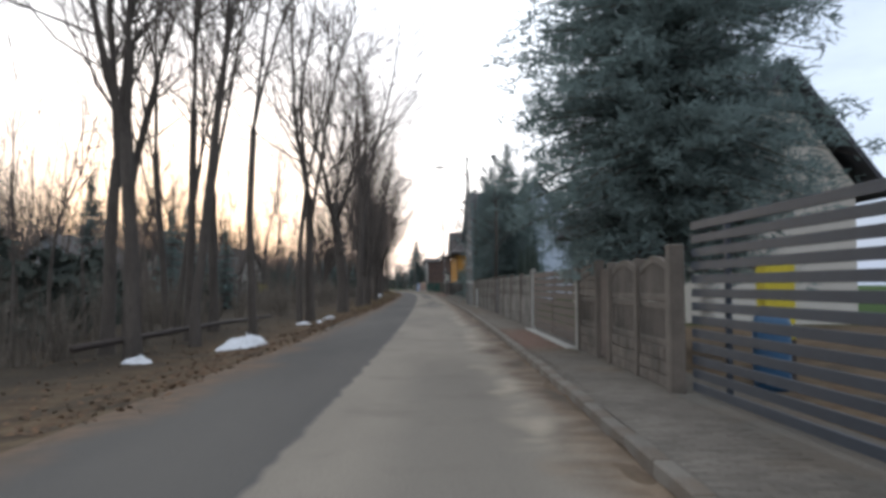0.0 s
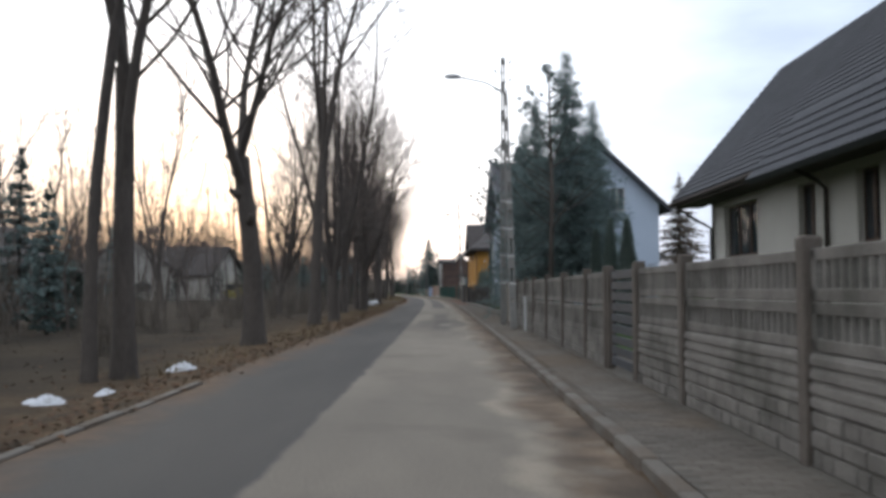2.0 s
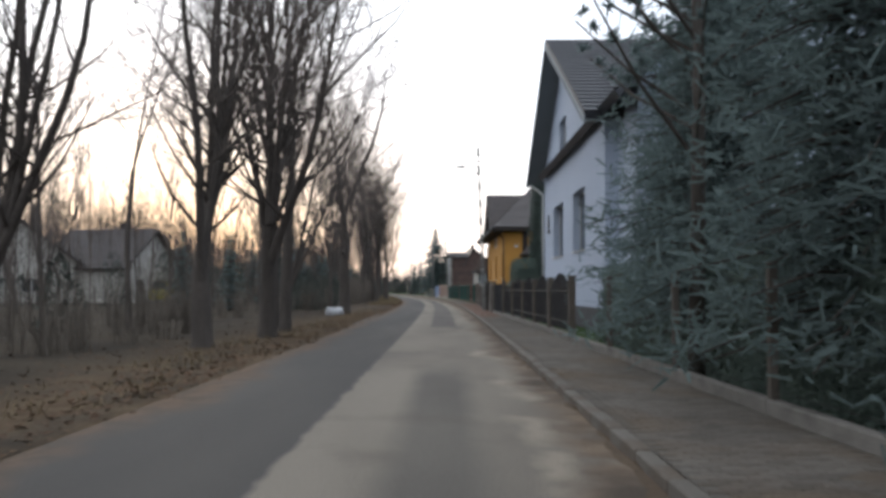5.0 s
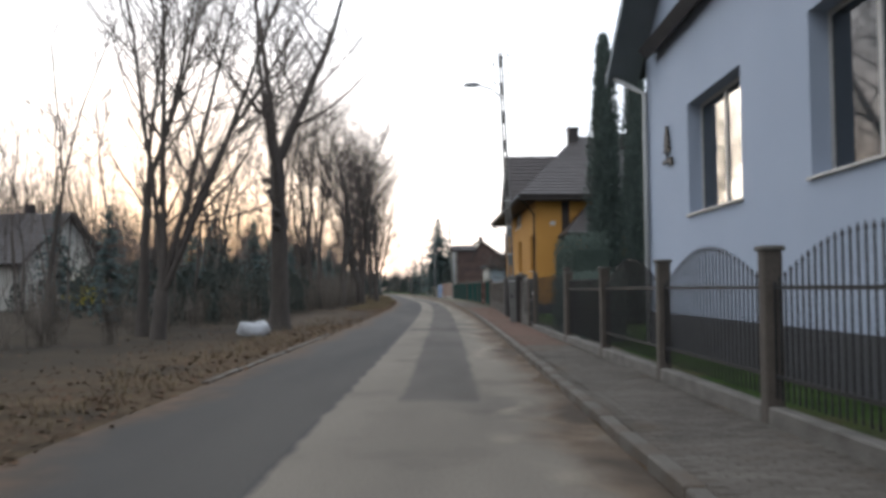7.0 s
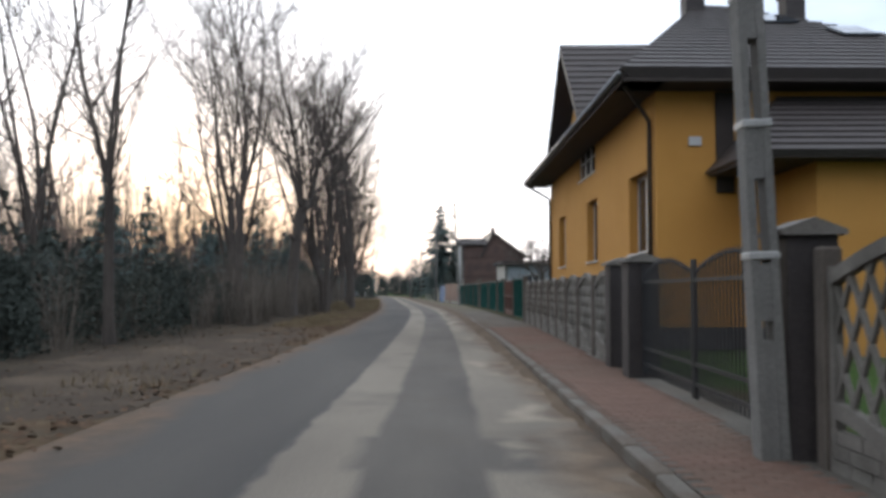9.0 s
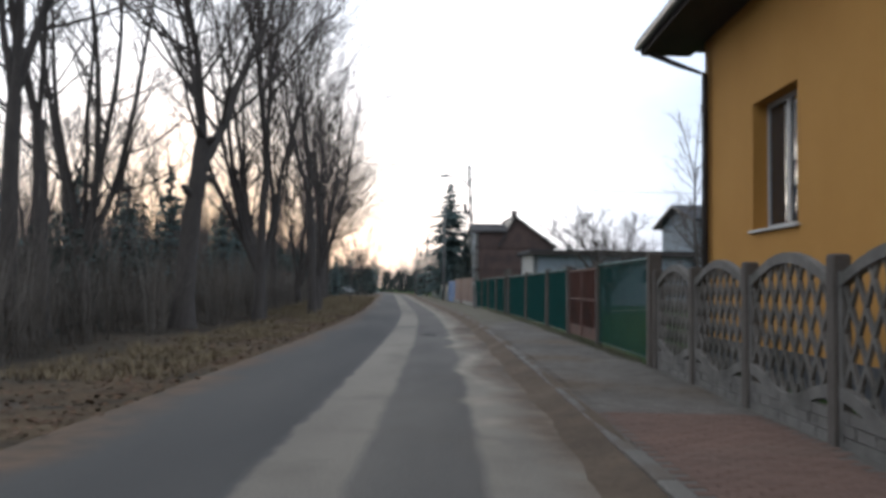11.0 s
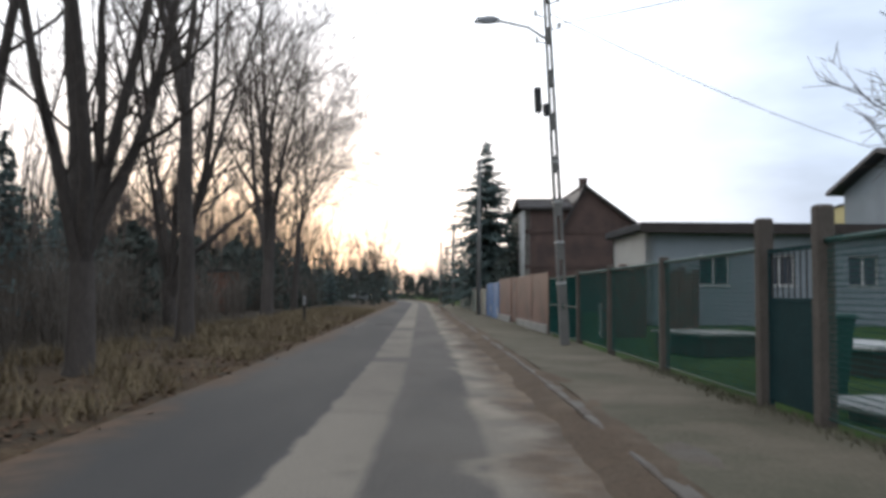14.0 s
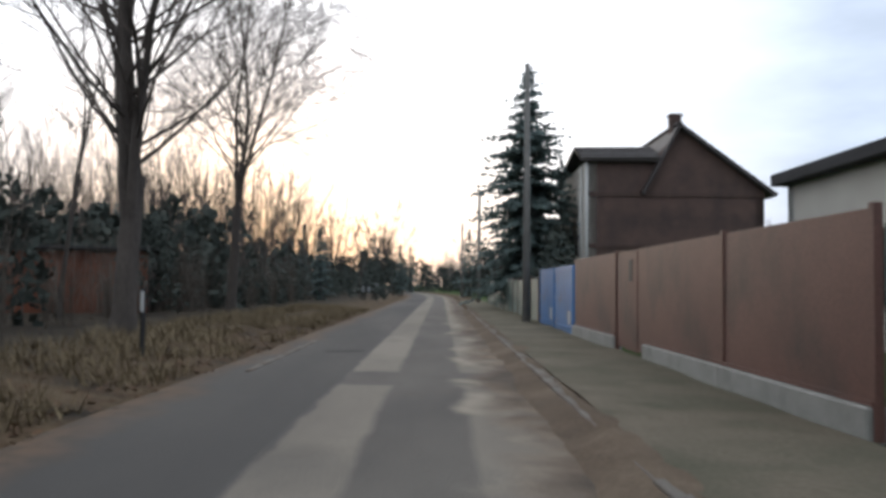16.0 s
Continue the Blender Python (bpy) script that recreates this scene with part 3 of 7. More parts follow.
edging = thing("verge_edging", Matrix.Identity(4), "pale worn concrete edging stones along the verge", "edging", kind="structure")
EDGE_STONE = Mesh().box(-0.06, 0.06, -0.49, 0.49, -0.1, 0.0, 0.012).data("edging_stone")
for a, b in ((26, 37), (90, 103), (184, 191)):
    for i in range(b - a):
        part("edging_stone", EDGE_STONE, M_KERB, edging, m=stand(-3.62 if a < 180 else -2.95, a + i + 0.5, 0.012 + 0.008 * math.sin(i * 2.1)))

# ---------------------------------------------------------------- plants
def bare_tree_mesh(seed, height, radius, trunk=0.35, stems=3, tilt=0.22, side=9, reach=0.20, droop=0.0, fine_levels=2, thin=1.0, knobs=0, lift=0.05):
    """A leafless tree: trunk, steep main stems, side branches that curve upwards, fine twigs. Returns the wood and the twigs."""
    r = random.Random(seed)
    wood, fine = Mesh(), Mesh()

    def limb(mesh, p, d, length, rad, end, n, wander, lift, sides, foot=False):
        pts, radii, dd, q = [p.copy()], [rad], d.copy(), p.copy()
        for i in range(n):
            dd = (dd + Vector((r.gauss(0, wander), r.gauss(0, wander), lift))).normalized()
            q = q + dd * (length / n)
            pts.append(q.copy())
            radii.append(rad + (end - rad) * (i + 1) / n)
        if foot:
            mesh.tube([p, p.lerp(pts[1], 0.4), p.lerp(pts[1], 0.8)] + pts[1:], [rad * 1.55, rad * 1.22, rad * 1.04] + radii[1:], sides, False)
        else:
            mesh.tube(pts, radii, sides, False)
        return pts, radii, dd

    def along(pts, radii, f):
        k = min(len(pts) - 2, int(f * (len(pts) - 1)))
        w = f * (len(pts) - 1) - k
        return pts[k].lerp(pts[k + 1], w), radii[k] + (radii[k + 1] - radii[k]) * w, (pts[k + 1] - pts[k]).normalized()

    def off(d, angle):
        axis = d.orthogonal().normalized()
        axis.rotate(Matrix.Rotation(r.uniform(0, 2 * math.pi), 3, d))
        e = d.copy()
        e.rotate(Matrix.Rotation(angle, 3, axis))
        return e

    def twigs(pts, radii, length, level):
        for k in range(r.randint(5, 7) if level == 0 else r.randint(3, 4)):
            p, rad, d = along(pts, radii, r.uniform(0.25, 1.0))
            e = off(d, r.uniform(0.35, 0.95))
            got = limb(fine, p, e, length * r.uniform(0.6, 1.2), max(0.008, rad * 0.5) * thin, 0.005 * thin, 2 if level == 0 else 1, 0.16, 0.14 - droop, 3)
            if level + 1 < fine_levels:
                twigs(got[0], got[1], length * 0.62, level + 1)
    H = height
    pts, radii, d = limb(wood, Vector((0, 0, -0.3)), Vector((r.gauss(0, 0.03), r.gauss(0, 0.03), 1)), H * trunk + 0.3, radius, radius * 0.78, 5, 0.035, 0.05, 9, True)
    for k in range(knobs):
        p, rad, dd = along(pts, radii, r.uniform(0.55, 1.0))
        e = off(dd, r.uniform(0.9, 1.4))
        wood.tube([p, p + e * rad * 1.5, p + e * rad * 2.2], [rad * 0.6, rad * 0.45, rad * 0.3], 6)
    for s in range(stems):
        p, rad, dd = along(pts, radii, 1.0 if s < 2 else r.uniform(0.6, 0.98))
        e = off(dd, tilt * r.uniform(0.5, 1.3))
        L = H * (1 - trunk) * r.uniform(0.72, 1.0)
        sp, sr, sd = limb(wood, p, e, L, rad * (0.85 if stems < 2 else r.uniform(0.5, 0.72)), 0.02, 8, 0.065, lift, 6)
        twigs(sp[4:], sr[4:], H * 0.07, 0)
        for k in range(side):
            f = r.uniform(0.12, 0.95)
            bp, br, bd = along(sp, sr, f)
            be = off(bd, r.uniform(0.55, 1.2))
            BL = H * reach * r.uniform(0.5, 1.2) * (1.15 - 0.6 * f)
            got = limb(wood, bp, be, BL, max(0.018, br * r.uniform(0.35, 0.55)), 0.012, 4, 0.13, 0.13 - droop * 0.6, 4)
            twigs(got[0], got[1], BL * 0.45, 0)
    return wood.data("trunk", True), fine.data("twigs")


TREE_KINDS = {
    "tall": [bare_tree_mesh(11 + i, 17.5, 0.19, 0.30, 3, 0.24, 15, 0.30) for i in range(3)],
    "wide": [bare_tree_mesh(31 + i, 14.5, 0.30, 0.36, 3, 0.50, 18, 0.36, knobs=5) for i in range(2)],
    "stems": [bare_tree_mesh(51 + i, 15.5, 0.25, 0.10, 5, 0.30, 13, 0.29) for i in range(3)],
    "coppice": [bare_tree_mesh(151 + i, 16.0, 0.29, 0.13, 6, 0.40, 12, 0.22, lift=0.18) for i in range(2)],
    "grove": [bare_tree_mesh(61 + i, 15.0, 0.20, 0.12, 4, 0.28, 9, 0.25, fine_levels=1, thin=1.5) for i in range(3)],
    "spread": [bare_tree_mesh(37, 16.0, 0.27, 0.22, 5, 0.50, 18, 0.34)],
    "slim": [bare_tree_mesh(71 + i, 12.5, 0.10, 0.42, 2, 0.14, 10, 0.15, fine_levels=1, thin=1.3) for i in range(3)],
    "birch": [bare_tree_mesh(91, 16.5, 0.21, 0.26, 3, 0.26, 18, 0.36, droop=0.15, fine_levels=3)],
    "pollard": [bare_tree_mesh(141, 16.0, 0.33, 0.37, 3, 0.45, 11, 0.28, knobs=9)],
    "apple": [bare_tree_mesh(101 + i, 6.0, 0.17, 0.24, 6, 0.85, 13, 0.30, fine_levels=2, thin=0.9) for i in range(2)],
    "far": [bare_tree_mesh(121 + i, 13.0, 0.20, 0.25, 4, 0.35, 8, 0.20, fine_levels=1, thin=2.2) for i in range(2)],
}


def bare_tree(kind, index, u, v, size, turn, label, group="", z=0.0, lean=(0, 0)):
    wood, fine = TREE_KINDS[kind][index]
    root = thing("bare_tree", stand(u, v, z + ground_z(u, v), turn) @ Matrix.Rotation(radians(lean[0]), 4, "X") @ Matrix.Rotation(radians(lean[1]), 4, "Y") @ Matrix.Scale(size, 4), label, "tree", group)
    part("trunk", wood, M_BARK, root)
    part("crown", fine, M_TWIG, root, "fine bare twigs")
    return root


def needle_spray(mesh, base, d, length, reach, r, droop=0.22, gap=0.13, thick=0.055):
    """Needle-clad side twigs in pairs along a drooping bough, each a tapered blade, every other one crossed by a second."""
    up = Vector((0, 0, 1))
    side = d.cross(up)
    side = side.normalized() if side.length > 0.01 else Vector((1, 0, 0))
    n = max(4, int(length / gap))
    for i in range(n):
        f = (i + r.random()) / n
        c = base + d * (length * f) + up * (-droop * length * f * f + 0.10 * length * max(0.0, f - 0.7))
        for s in (-1, 1):
            w = reach * (1.05 - 0.72 * f) * r.uniform(0.55, 1.15)
            tip = c + side * (s * w * r.uniform(0.5, 0.95)) + d * (w * r.uniform(0.35, 0.75)) + up * (w * r.uniform(-0.55, 0.12))
            ax = tip - c
            a = (ax.cross(up) + Vector((r.gauss(0, 0.12), r.gauss(0, 0.12), r.gauss(0, 0.12))) * ax.length).normalized() * thick * r.uniform(0.7, 1.3) * (1.9 - 1.3 * f)
            for b in ((a, ax.cross(a).normalized() * thick) if i % 2 else (a,)):
                mesh.add([c - b * 0.7, c.lerp(tip, 0.4) - b, tip - b * 0.15, tip + b * 0.15, c.lerp(tip, 0.4) + b, c + b * 0.7], [(0, 1, 4, 5), (1, 2, 3, 4)])


def needle_clumps(mesh, base, d, length, r, gap=0.27, count=20, big=1.0):
    """Lumpy clumps of short needle shoots along a bough, thicker towards its tip."""
    n = max(3, int(length / gap))
    for i in range(n):
        f = 0.15 + 0.85 * (i + r.random()) / n
        c = base + d * (length * f) + Vector((r.gauss(0, 0.12), r.gauss(0, 0.12), r.gauss(0, 0.07) - 0.20 * length * f * f + 0.12 * length * max(0.0, f - 0.65)))
        for k in range(count):
            root = c + Vector((r.gauss(0, 0.13), r.gauss(0, 0.13), r.gauss(0, 0.07))) * big
            e = (d * 0.5 + Vector((r.gauss(0, 0.7), r.gauss(0, 0.7), r.gauss(0.05, 0.5)))).normalized() * r.uniform(0.10, 0.24) * big
            w = e.cross(Vector((r.gauss(0, 1), r.gauss(0, 1), r.gauss(0, 1)))).normalized() * r.uniform(0.012, 0.022) * big
            mesh.add([root - w, root + w, root + e + w * 0.4, root + e - w * 0.4], [(0, 1, 2, 3)])


def spruce_mesh(seed, height, radius, bare=0.9, layers=30, boughs=11, ragged=0.25, top_power=0.85, gap=0.13, thick=0.055, skirt=0.72, clumps=0.0):
    r = random.Random(seed)
    trunk, crown = Mesh(), Mesh()
    trunk.tube([(0, 0, -0.2), (0.03, 0, height * 0.35), (0, 0.02, height * 0.97)], [radius * 0.05, radius * 0.03, 0.012], 8)
    for i in range(layers):
        f = i / (layers - 1)
        z = bare + (height - bare) * f ** 0.92
        reach = radius * max(0.03, (1 - f) ** top_power) * r.uniform(1 - ragged, 1 + ragged * 0.4) * min(1.0, skirt + f * 2.2)
        n = max(4, int(boughs * (0.5 + 0.5 * (1 - f))))
        for k in range(n):
            a = 2 * math.pi * (k + r.random()) / n
            L = reach * r.uniform(0.6, 1.1)
            d = Vector((math.cos(a), math.sin(a), r.uniform(-0.25, 0.15) + 0.35 * f)).normalized()
            base = Vector((0, 0, z + r.uniform(-0.2, 0.2)))
            if L > 0.5:
                trunk.tube([base, base + d * L * 0.5 + Vector((0, 0, -0.05 * L)), base + d * L * 0.9 + Vector((0, 0, -0.18 * L))], [0.03, 0.02, 0.008], 3, False)
            if clumps:
                needle_clumps(crown, base, d, L, r, 0.27 * clumps, int(20 / clumps), clumps * min(1.0, 0.35 + 0.45 * L))
                continue
            needle_spray(crown, base + d * (0.06 * L), d, L, min(0.75, 0.16 + 0.26 * L), r, 0.22, gap, thick)
    return trunk.data("trunk", True), crown.data("crown")


def spruce(u, v, mesh, label, size=1.0, turn=0.0, name="spruce", z=0.08):
    root = thing(name, stand(u, v, z, turn) @ Matrix.Scale(size, 4), label, "conifer")
    part("trunk", mesh[0], M_BARK, root)
    part("crown", mesh[1], M_NEEDLE, root, "dense blue-green needles")
    return root


def clump_mesh(seed, shape, count, leaf, inner=0.0):
    """Small leaf pieces scattered over and inside a body; shape(a, f) gives radius and height."""
    r = random.Random(seed)
    m = Mesh()
    for i in range(count):
        f = r.random()
        a = r.uniform(0, 2 * math.pi)
        rad, z = shape(a, f)
        rad *= r.uniform(0.72, 1.06) if r.random() > inner else r.uniform(0.2, 0.8)
        c = Vector((rad * math.cos(a), rad * math.sin(a), z))
        out = Vector((math.cos(a), math.sin(a), r.uniform(0.2, 1.4))).normalized()
        side = Vector((-math.sin(a), math.cos(a), r.gauss(0, 0.3))).normalized()
        s = leaf * r.uniform(0.6, 1.4)
        m.add([c - side * s * 0.45, c + out * s * 0.3 - side * s * 0.2, c + out * s * 1.3, c + side * s * 0.45], [(0, 1, 2, 3)])
    return m


def thuja_mesh(seed, height, radius):
    r = random.Random(seed)

    def shape(a, f):
        z = height * f
        rad = radius * (1 - f) ** 0.55 * (0.75 + 0.25 * min(1, f * 8)) * (1 + 0.14 * math.sin(a * 3 + z * 1.7) + 0.10 * math.sin(a * 5 - z * 3.1))
        return rad, z
    core = Mesh()
    core.tube([(0, 0, 0.1), (0, 0, height * 0.3), (0, 0, height * 0.7), (0, 0, height * 0.97)], [radius * 0.72, radius * 0.68, radius * 0.42, 0.03], 9)
    m = clump_mesh(seed, shape, int(height * radius * 1250), 0.14)
    m.add(core.v, core.f)
    return m.data("foliage")


THUJA = [thuja_mesh(201 + i, 8.0, 0.85) for i in range(2)]


def thuja(u, v, height, width, index, turn):
    root = thing("thuja", stand(u, v, 0.08, turn) @ Matrix.Diagonal((width / 1.7, width / 1.7, height / 8.0, 1)), "tall narrow dark green columnar thuja", "conifer", "thujas in the gardens")
    stem = Mesh().tube([(0, 0, -0.2), (0, 0, 0.5)], [0.09, 0.08], 8)
    part("trunk", stem, M_BARK, root)
    part("foliage", THUJA[index], M_THUJA, root)


# the big spruce at the start leans its boughs over the fence
spruce(4.15, 15.9, spruce_mesh(301, 12.0, 3.45, 1.8, 46, 22, 0.22, 0.30, skirt=0.62, clumps=1.0), "large dense blue spruce behind the concrete fence")
SPRUCE_C = spruce_mesh(304, 6.0, 1.5, 0.3, 20, 8, 0.5, 0.8, 0.30, 0.095)
SPRUCE_B = spruce_mesh(302, 11.4, 3.0, 1.2, 42, 17, 0.28, 0.95, skirt=0.85, clumps=1.35)
spruce(5.3, 60.9, SPRUCE_B, "tall blue-green spruce towering over the concrete fence")
spruce(6.9, 63.5, SPRUCE_B, "dark spruce in a row behind the fence", 0.86, 70)
spruce(4.6, 66.0, SPRUCE_B, "dark spruce in a row behind the fence", 0.92, 140)
spruce(4.5, 71.0, SPRUCE_B, "dark spruce beside the pale blue house", 0.9, 200)
spruce(5.3, 76.0, SPRUCE_B, "dark spruce beside the pale blue house", 0.70, 290)
spruce(4.6, 216.0, spruce_mesh(303, 12.8, 4.0, 0.6, 40, 15, 0.45, 0.62, 0.17, 0.085), "tall thin-crowned spruce beside the brick house", name="far_spruce")
spruce(6.1, 214.2, SPRUCE_C, "smaller conifer close beside the tall spruce", 1.25, 80, "far_conifer")
spruce(5.2, 224.0, SPRUCE_B, "dark spruce beside the far road", 0.62, 30)


def pine(u, v, height, seed, label):
    """An open pine: few bare limbs that end in needle tufts."""
    r = random.Random(seed)
    wood, tufts = Mesh(), Mesh()
    wood.tube([(0, 0, -0.2), (0.1, 0, height * 0.5), (0, 0.1, height)], [0.13, 0.09, 0.02], 7)
    for k in range(26):
        f = 0.35 + 0.65 * k / 26
        a = r.uniform(0, 2 * math.pi)
        L = (1.15 - f) * 3.2 * r.uniform(0.7, 1.2)
        p = Vector((0.05, 0.05, height * f))
        d = Vector((math.cos(a), math.sin(a), 0.35)).normalized()
        q = p + d * L + Vector((0, 0, 0.35 * L))
        wood.tube([p, p.lerp(q, 0.55) - Vector((0, 0, 0.06 * L)), q], [0.035, 0.025, 0.012], 4, False)
        for j in range(5):
            c = p.lerp(q, 0.45 + 0.55 * j / 4) + Vector((r.gauss(0, 0.12), r.gauss(0, 0.12), 0.08))
            for i in range(34):
                e = Vector((r.gauss(0, 1), r.gauss(0, 1), r.gauss(0.5, 0.8))).normalized() * r.uniform(0.12, 0.26)
                n = e.orthogonal().normalized() * 0.022
                tufts.add([c - n, c + n, c + e], [(0, 1, 2)])
    root = thing("pine", stand(u, v, 0.08), label, "conifer")
    part("trunk", wood, M_BARK, root, smooth=True)
    part("crown", tufts, M_NEEDLE, root, "tufts of long needles")


pine(3.5, 69.5, 9.0, 5, "open-crowned young pine behind the fence")
pine(4.2, 58.2, 10.2, 6, "open-crowned pine beside the tall spruce")
for u, v, h, w, k in ((5.9, 57.5, 3.6, 0.72, 0), (6.2, 56.2, 3.9, 0.76, 1), (6.3, 53.8, 3.7, 0.85, 0), (5.9, 109.0, 10.6, 1.68, 0), (6.7, 107.4, 10.4, 1.38, 1), (7.2, 105.8, 10.2, 1.32, 0), (7.8, 104.3, 10.0, 1.2, 1)):
    thuja(u, v, h, w, k, 40 * v)

# bare trees along the left verge
for kind, k, u, v, s, turn, label in (
        ("tall", 0, -7.2, 19.5, 1.0, 10, "tall bare deciduous tree on the verge"),
        ("slim", 0, -6.9, 23.5, 1.4, 80, "thin straight bare tree on the verge"),
        ("slim", 2, -7.8, 26.0, 1.35, 120, "thin straight bare tree on the verge"),
        ("tall", 1, -10.2, 27.5, 0.95, 300, "tall slender bare tree on the verge"),
        ("tall", 1, -8.6, 21.5, 0.95, 190, "tall bare deciduous tree on the verge"),
        ("slim", 1, -6.0, 27.0, 1.3, 200, "thin straight bare tree on the verge"),
        ("tall", 2, -6.2, 40.9, 1.15, 40, "tall slender bare tree on the verge"),
        ("slim", 1, -6.6, 40.2, 1.3, 100, "thin bare stem close beside a thicker tree"),
        ("tall", 0, -8.5, 31.6, 1.0, 75, "tall slender bare tree on the verge"),
        ("slim", 2, -9.8, 30.2, 1.25, 15, "thin straight bare tree on the verge"),
        ("slim", 0, -10.6, 34.0, 1.3, 55, "thin straight bare tree on the verge"),
        ("wide", 0, -5.35, 48.2, 1.0, 130, "old bare roadside tree with a thick pruned trunk"),
        ("coppice", 0, -5.0, 63.4, 1.0, 190, "bare tree with several dark stems"),
        ("tall", 1, -5.3, 58.9, 1.25, 200, "tall straight bare tree with a thick trunk"),
        ("coppice", 1, -9.8, 74.5, 0.9, 20, "bare tree with three diverging stems"),
        ("coppice", 1, -6.2, 78.6, 1.0, 130, "bare tree with several dark stems"),
        ("spread", 0, -5.4, 82.5, 0.95, 40, "broad bare tree on the verge"),
        ("tall", 0, -5.5, 85.8, 1.0, 240, "tall bare deciduous tree on the verge"),
        ("tall", 2, -6.4, 88.5, 1.0, 30, "tall bare deciduous tree on the verge"),
        ("stems", 1, -8.5, 102.0, 0.95, 60, "bare tree with several dark stems"),
        ("tall", 0, -9.9, 104.6, 0.95, 160, "tall bare tree with a forked trunk"),
        ("pollard", 0, -6.0, 107.6, 1.0, 20, "old bare pollarded tree with a thick trunk"),
        ("tall", 2, -8.8, 124.0, 0.8, 15, "slender leaning bare tree"),
        ("tall", 0, -10.0, 143.0, 1.05, 20, "tall bare deciduous tree at the wood's edge"),
        ("tall", 2, -8.9, 139.0, 1.0, 210, "tall bare deciduous tree at the wood's edge"),
        ("coppice", 0, -11.3, 148.5, 1.0, 140, "bare tree with several dark stems"),
        ("wide", 0, -8.0, 148.4, 1.15, 300, "thick-trunked bare tree at the wood's edge"),
        ("tall", 1, -6.5, 152.8, 1.0, 170, "tall bare deciduous tree on the verge"),
        ("coppice", 1, -7.0, 156.0, 0.95, 260, "bare tree with several dark stems"),
        ("tall", 0, -5.4, 160.2, 1.0, 320, "tall bare deciduous tree on the verge"),
        ("coppice", 0, -5.7, 164.8, 0.85, 110, "bare tree with several dark stems"),
        ("tall", 2, -8.2, 166.5, 1.1, 60, "tall bare deciduous tree on the verge"),
        ("tall", 1, -6.3, 172.6, 1.1, 100, "tall bare deciduous tree leaning to the road"),
        ("stems", 2, -8.0, 177.0, 0.95, 330, "bare tree with several dark stems"),
        ("spread", 0, -7.6, 190.5, 1.1, 200, "broad bare tree in dry grass"),
        ("birch", 0, -8.3, 203.5, 1.0, 0, "bare birch with drooping twigs")):
    bare_tree(kind, k, u, v, s, turn, label, "roadside trees")

# the wood behind: slim trunks that nobody would count
r = random.Random(7)
for i in range(105):
    v = r.uniform(8, 300)
    u = -9.5 - abs(r.gauss(0, 1)) * 16 - r.random() * 5
    if abs(u + 22) < 5 and v < 60:
        continue
    bare_tree(r.choice(("slim", "slim", "grove")), r.randrange(3), u, v, r.uniform(0.6, 1.1), r.uniform(0, 360), "slim bare tree in the wood", "trees of the wood")
for i in range(38):
    u, v = -11.5 - abs(r.gauss(0, 1)) * 13, r.uniform(188, 300)
    if abs(u + 18) < 4 and v < 212:
        continue
    bare_tree(r.choice(("slim", "slim", "grove")), r.randrange(3), u, v, r.uniform(0.65, 1.0), r.uniform(0, 360), "slim bare tree in the wood", "trees of the wood")
for i in range(16):
    bare_tree("grove", i % 3, r.uniform(-13.5, -24), r.uniform(181, 216) if i % 2 else r.uniform(196, 240), r.uniform(0.5, 0.75), r.uniform(0, 360), "young bare tree in the wood", "trees of the wood")

# ---------------------------------------------------------------- fences, gates and poles
def between(v0, v1, z=0.1, inset=0.0, u0=None, u1=None):
    """Pose at the fence line from v0 towards v1, and the length between."""
    a = at(fence_u(v0) if u0 is None else u0, v0, z)
    b = at(fence_u(v1) if u1 is None else u1, v1, z)
    d = b - a
    L = d.length
    m = Matrix.Translation(a) @ Matrix.Rotation(math.atan2(-d.x, d.y), 4, "Z") @ Matrix.Translation((0, inset, 0))
    return m, L - 2 * inset


POST = Mesh().box(-0.075, 0.075, -0.07, 0.07, -0.3, 1.0, 0.012).data("post")


def rib_panel(L, z0, z1, rows, seed):
    """Panel of lapped horizontal ribs."""
    m = Mesh()
    h = (z1 - z0) / rows
    face = []
    for i in range(rows):
        zz = z0 + h * i
        face += [(-0.022, zz), (-0.050, zz + 0.012), (-0.046, zz + h * 0.6), (-0.024, zz + h - 0.003)]
    m.prism(face + [(0.02, z1), (0.02, z0)], "y", 0, L)
    return m


def stone_panel(L, z0, z1, rows, seed):
    """Panel cast with courses of rough stones."""
    r = random.Random(seed)
    m = Mesh().box(-0.018, 0.018, 0, L, z0, z1)
    h = (z1 - z0) / rows
    for i in range(rows):
        y = 0.01
        while y < L - 0.08:
            w = min(r.uniform(0.14, 0.34), L - 0.01 - y)
            m.box(-0.018 - r.uniform(0.014, 0.032), 0.0, y + 0.006, y + w - 0.006, z0 + h * i + 0.008, z0 + h * (i + 1) - 0.008, 0.012)
            y += w
    return m


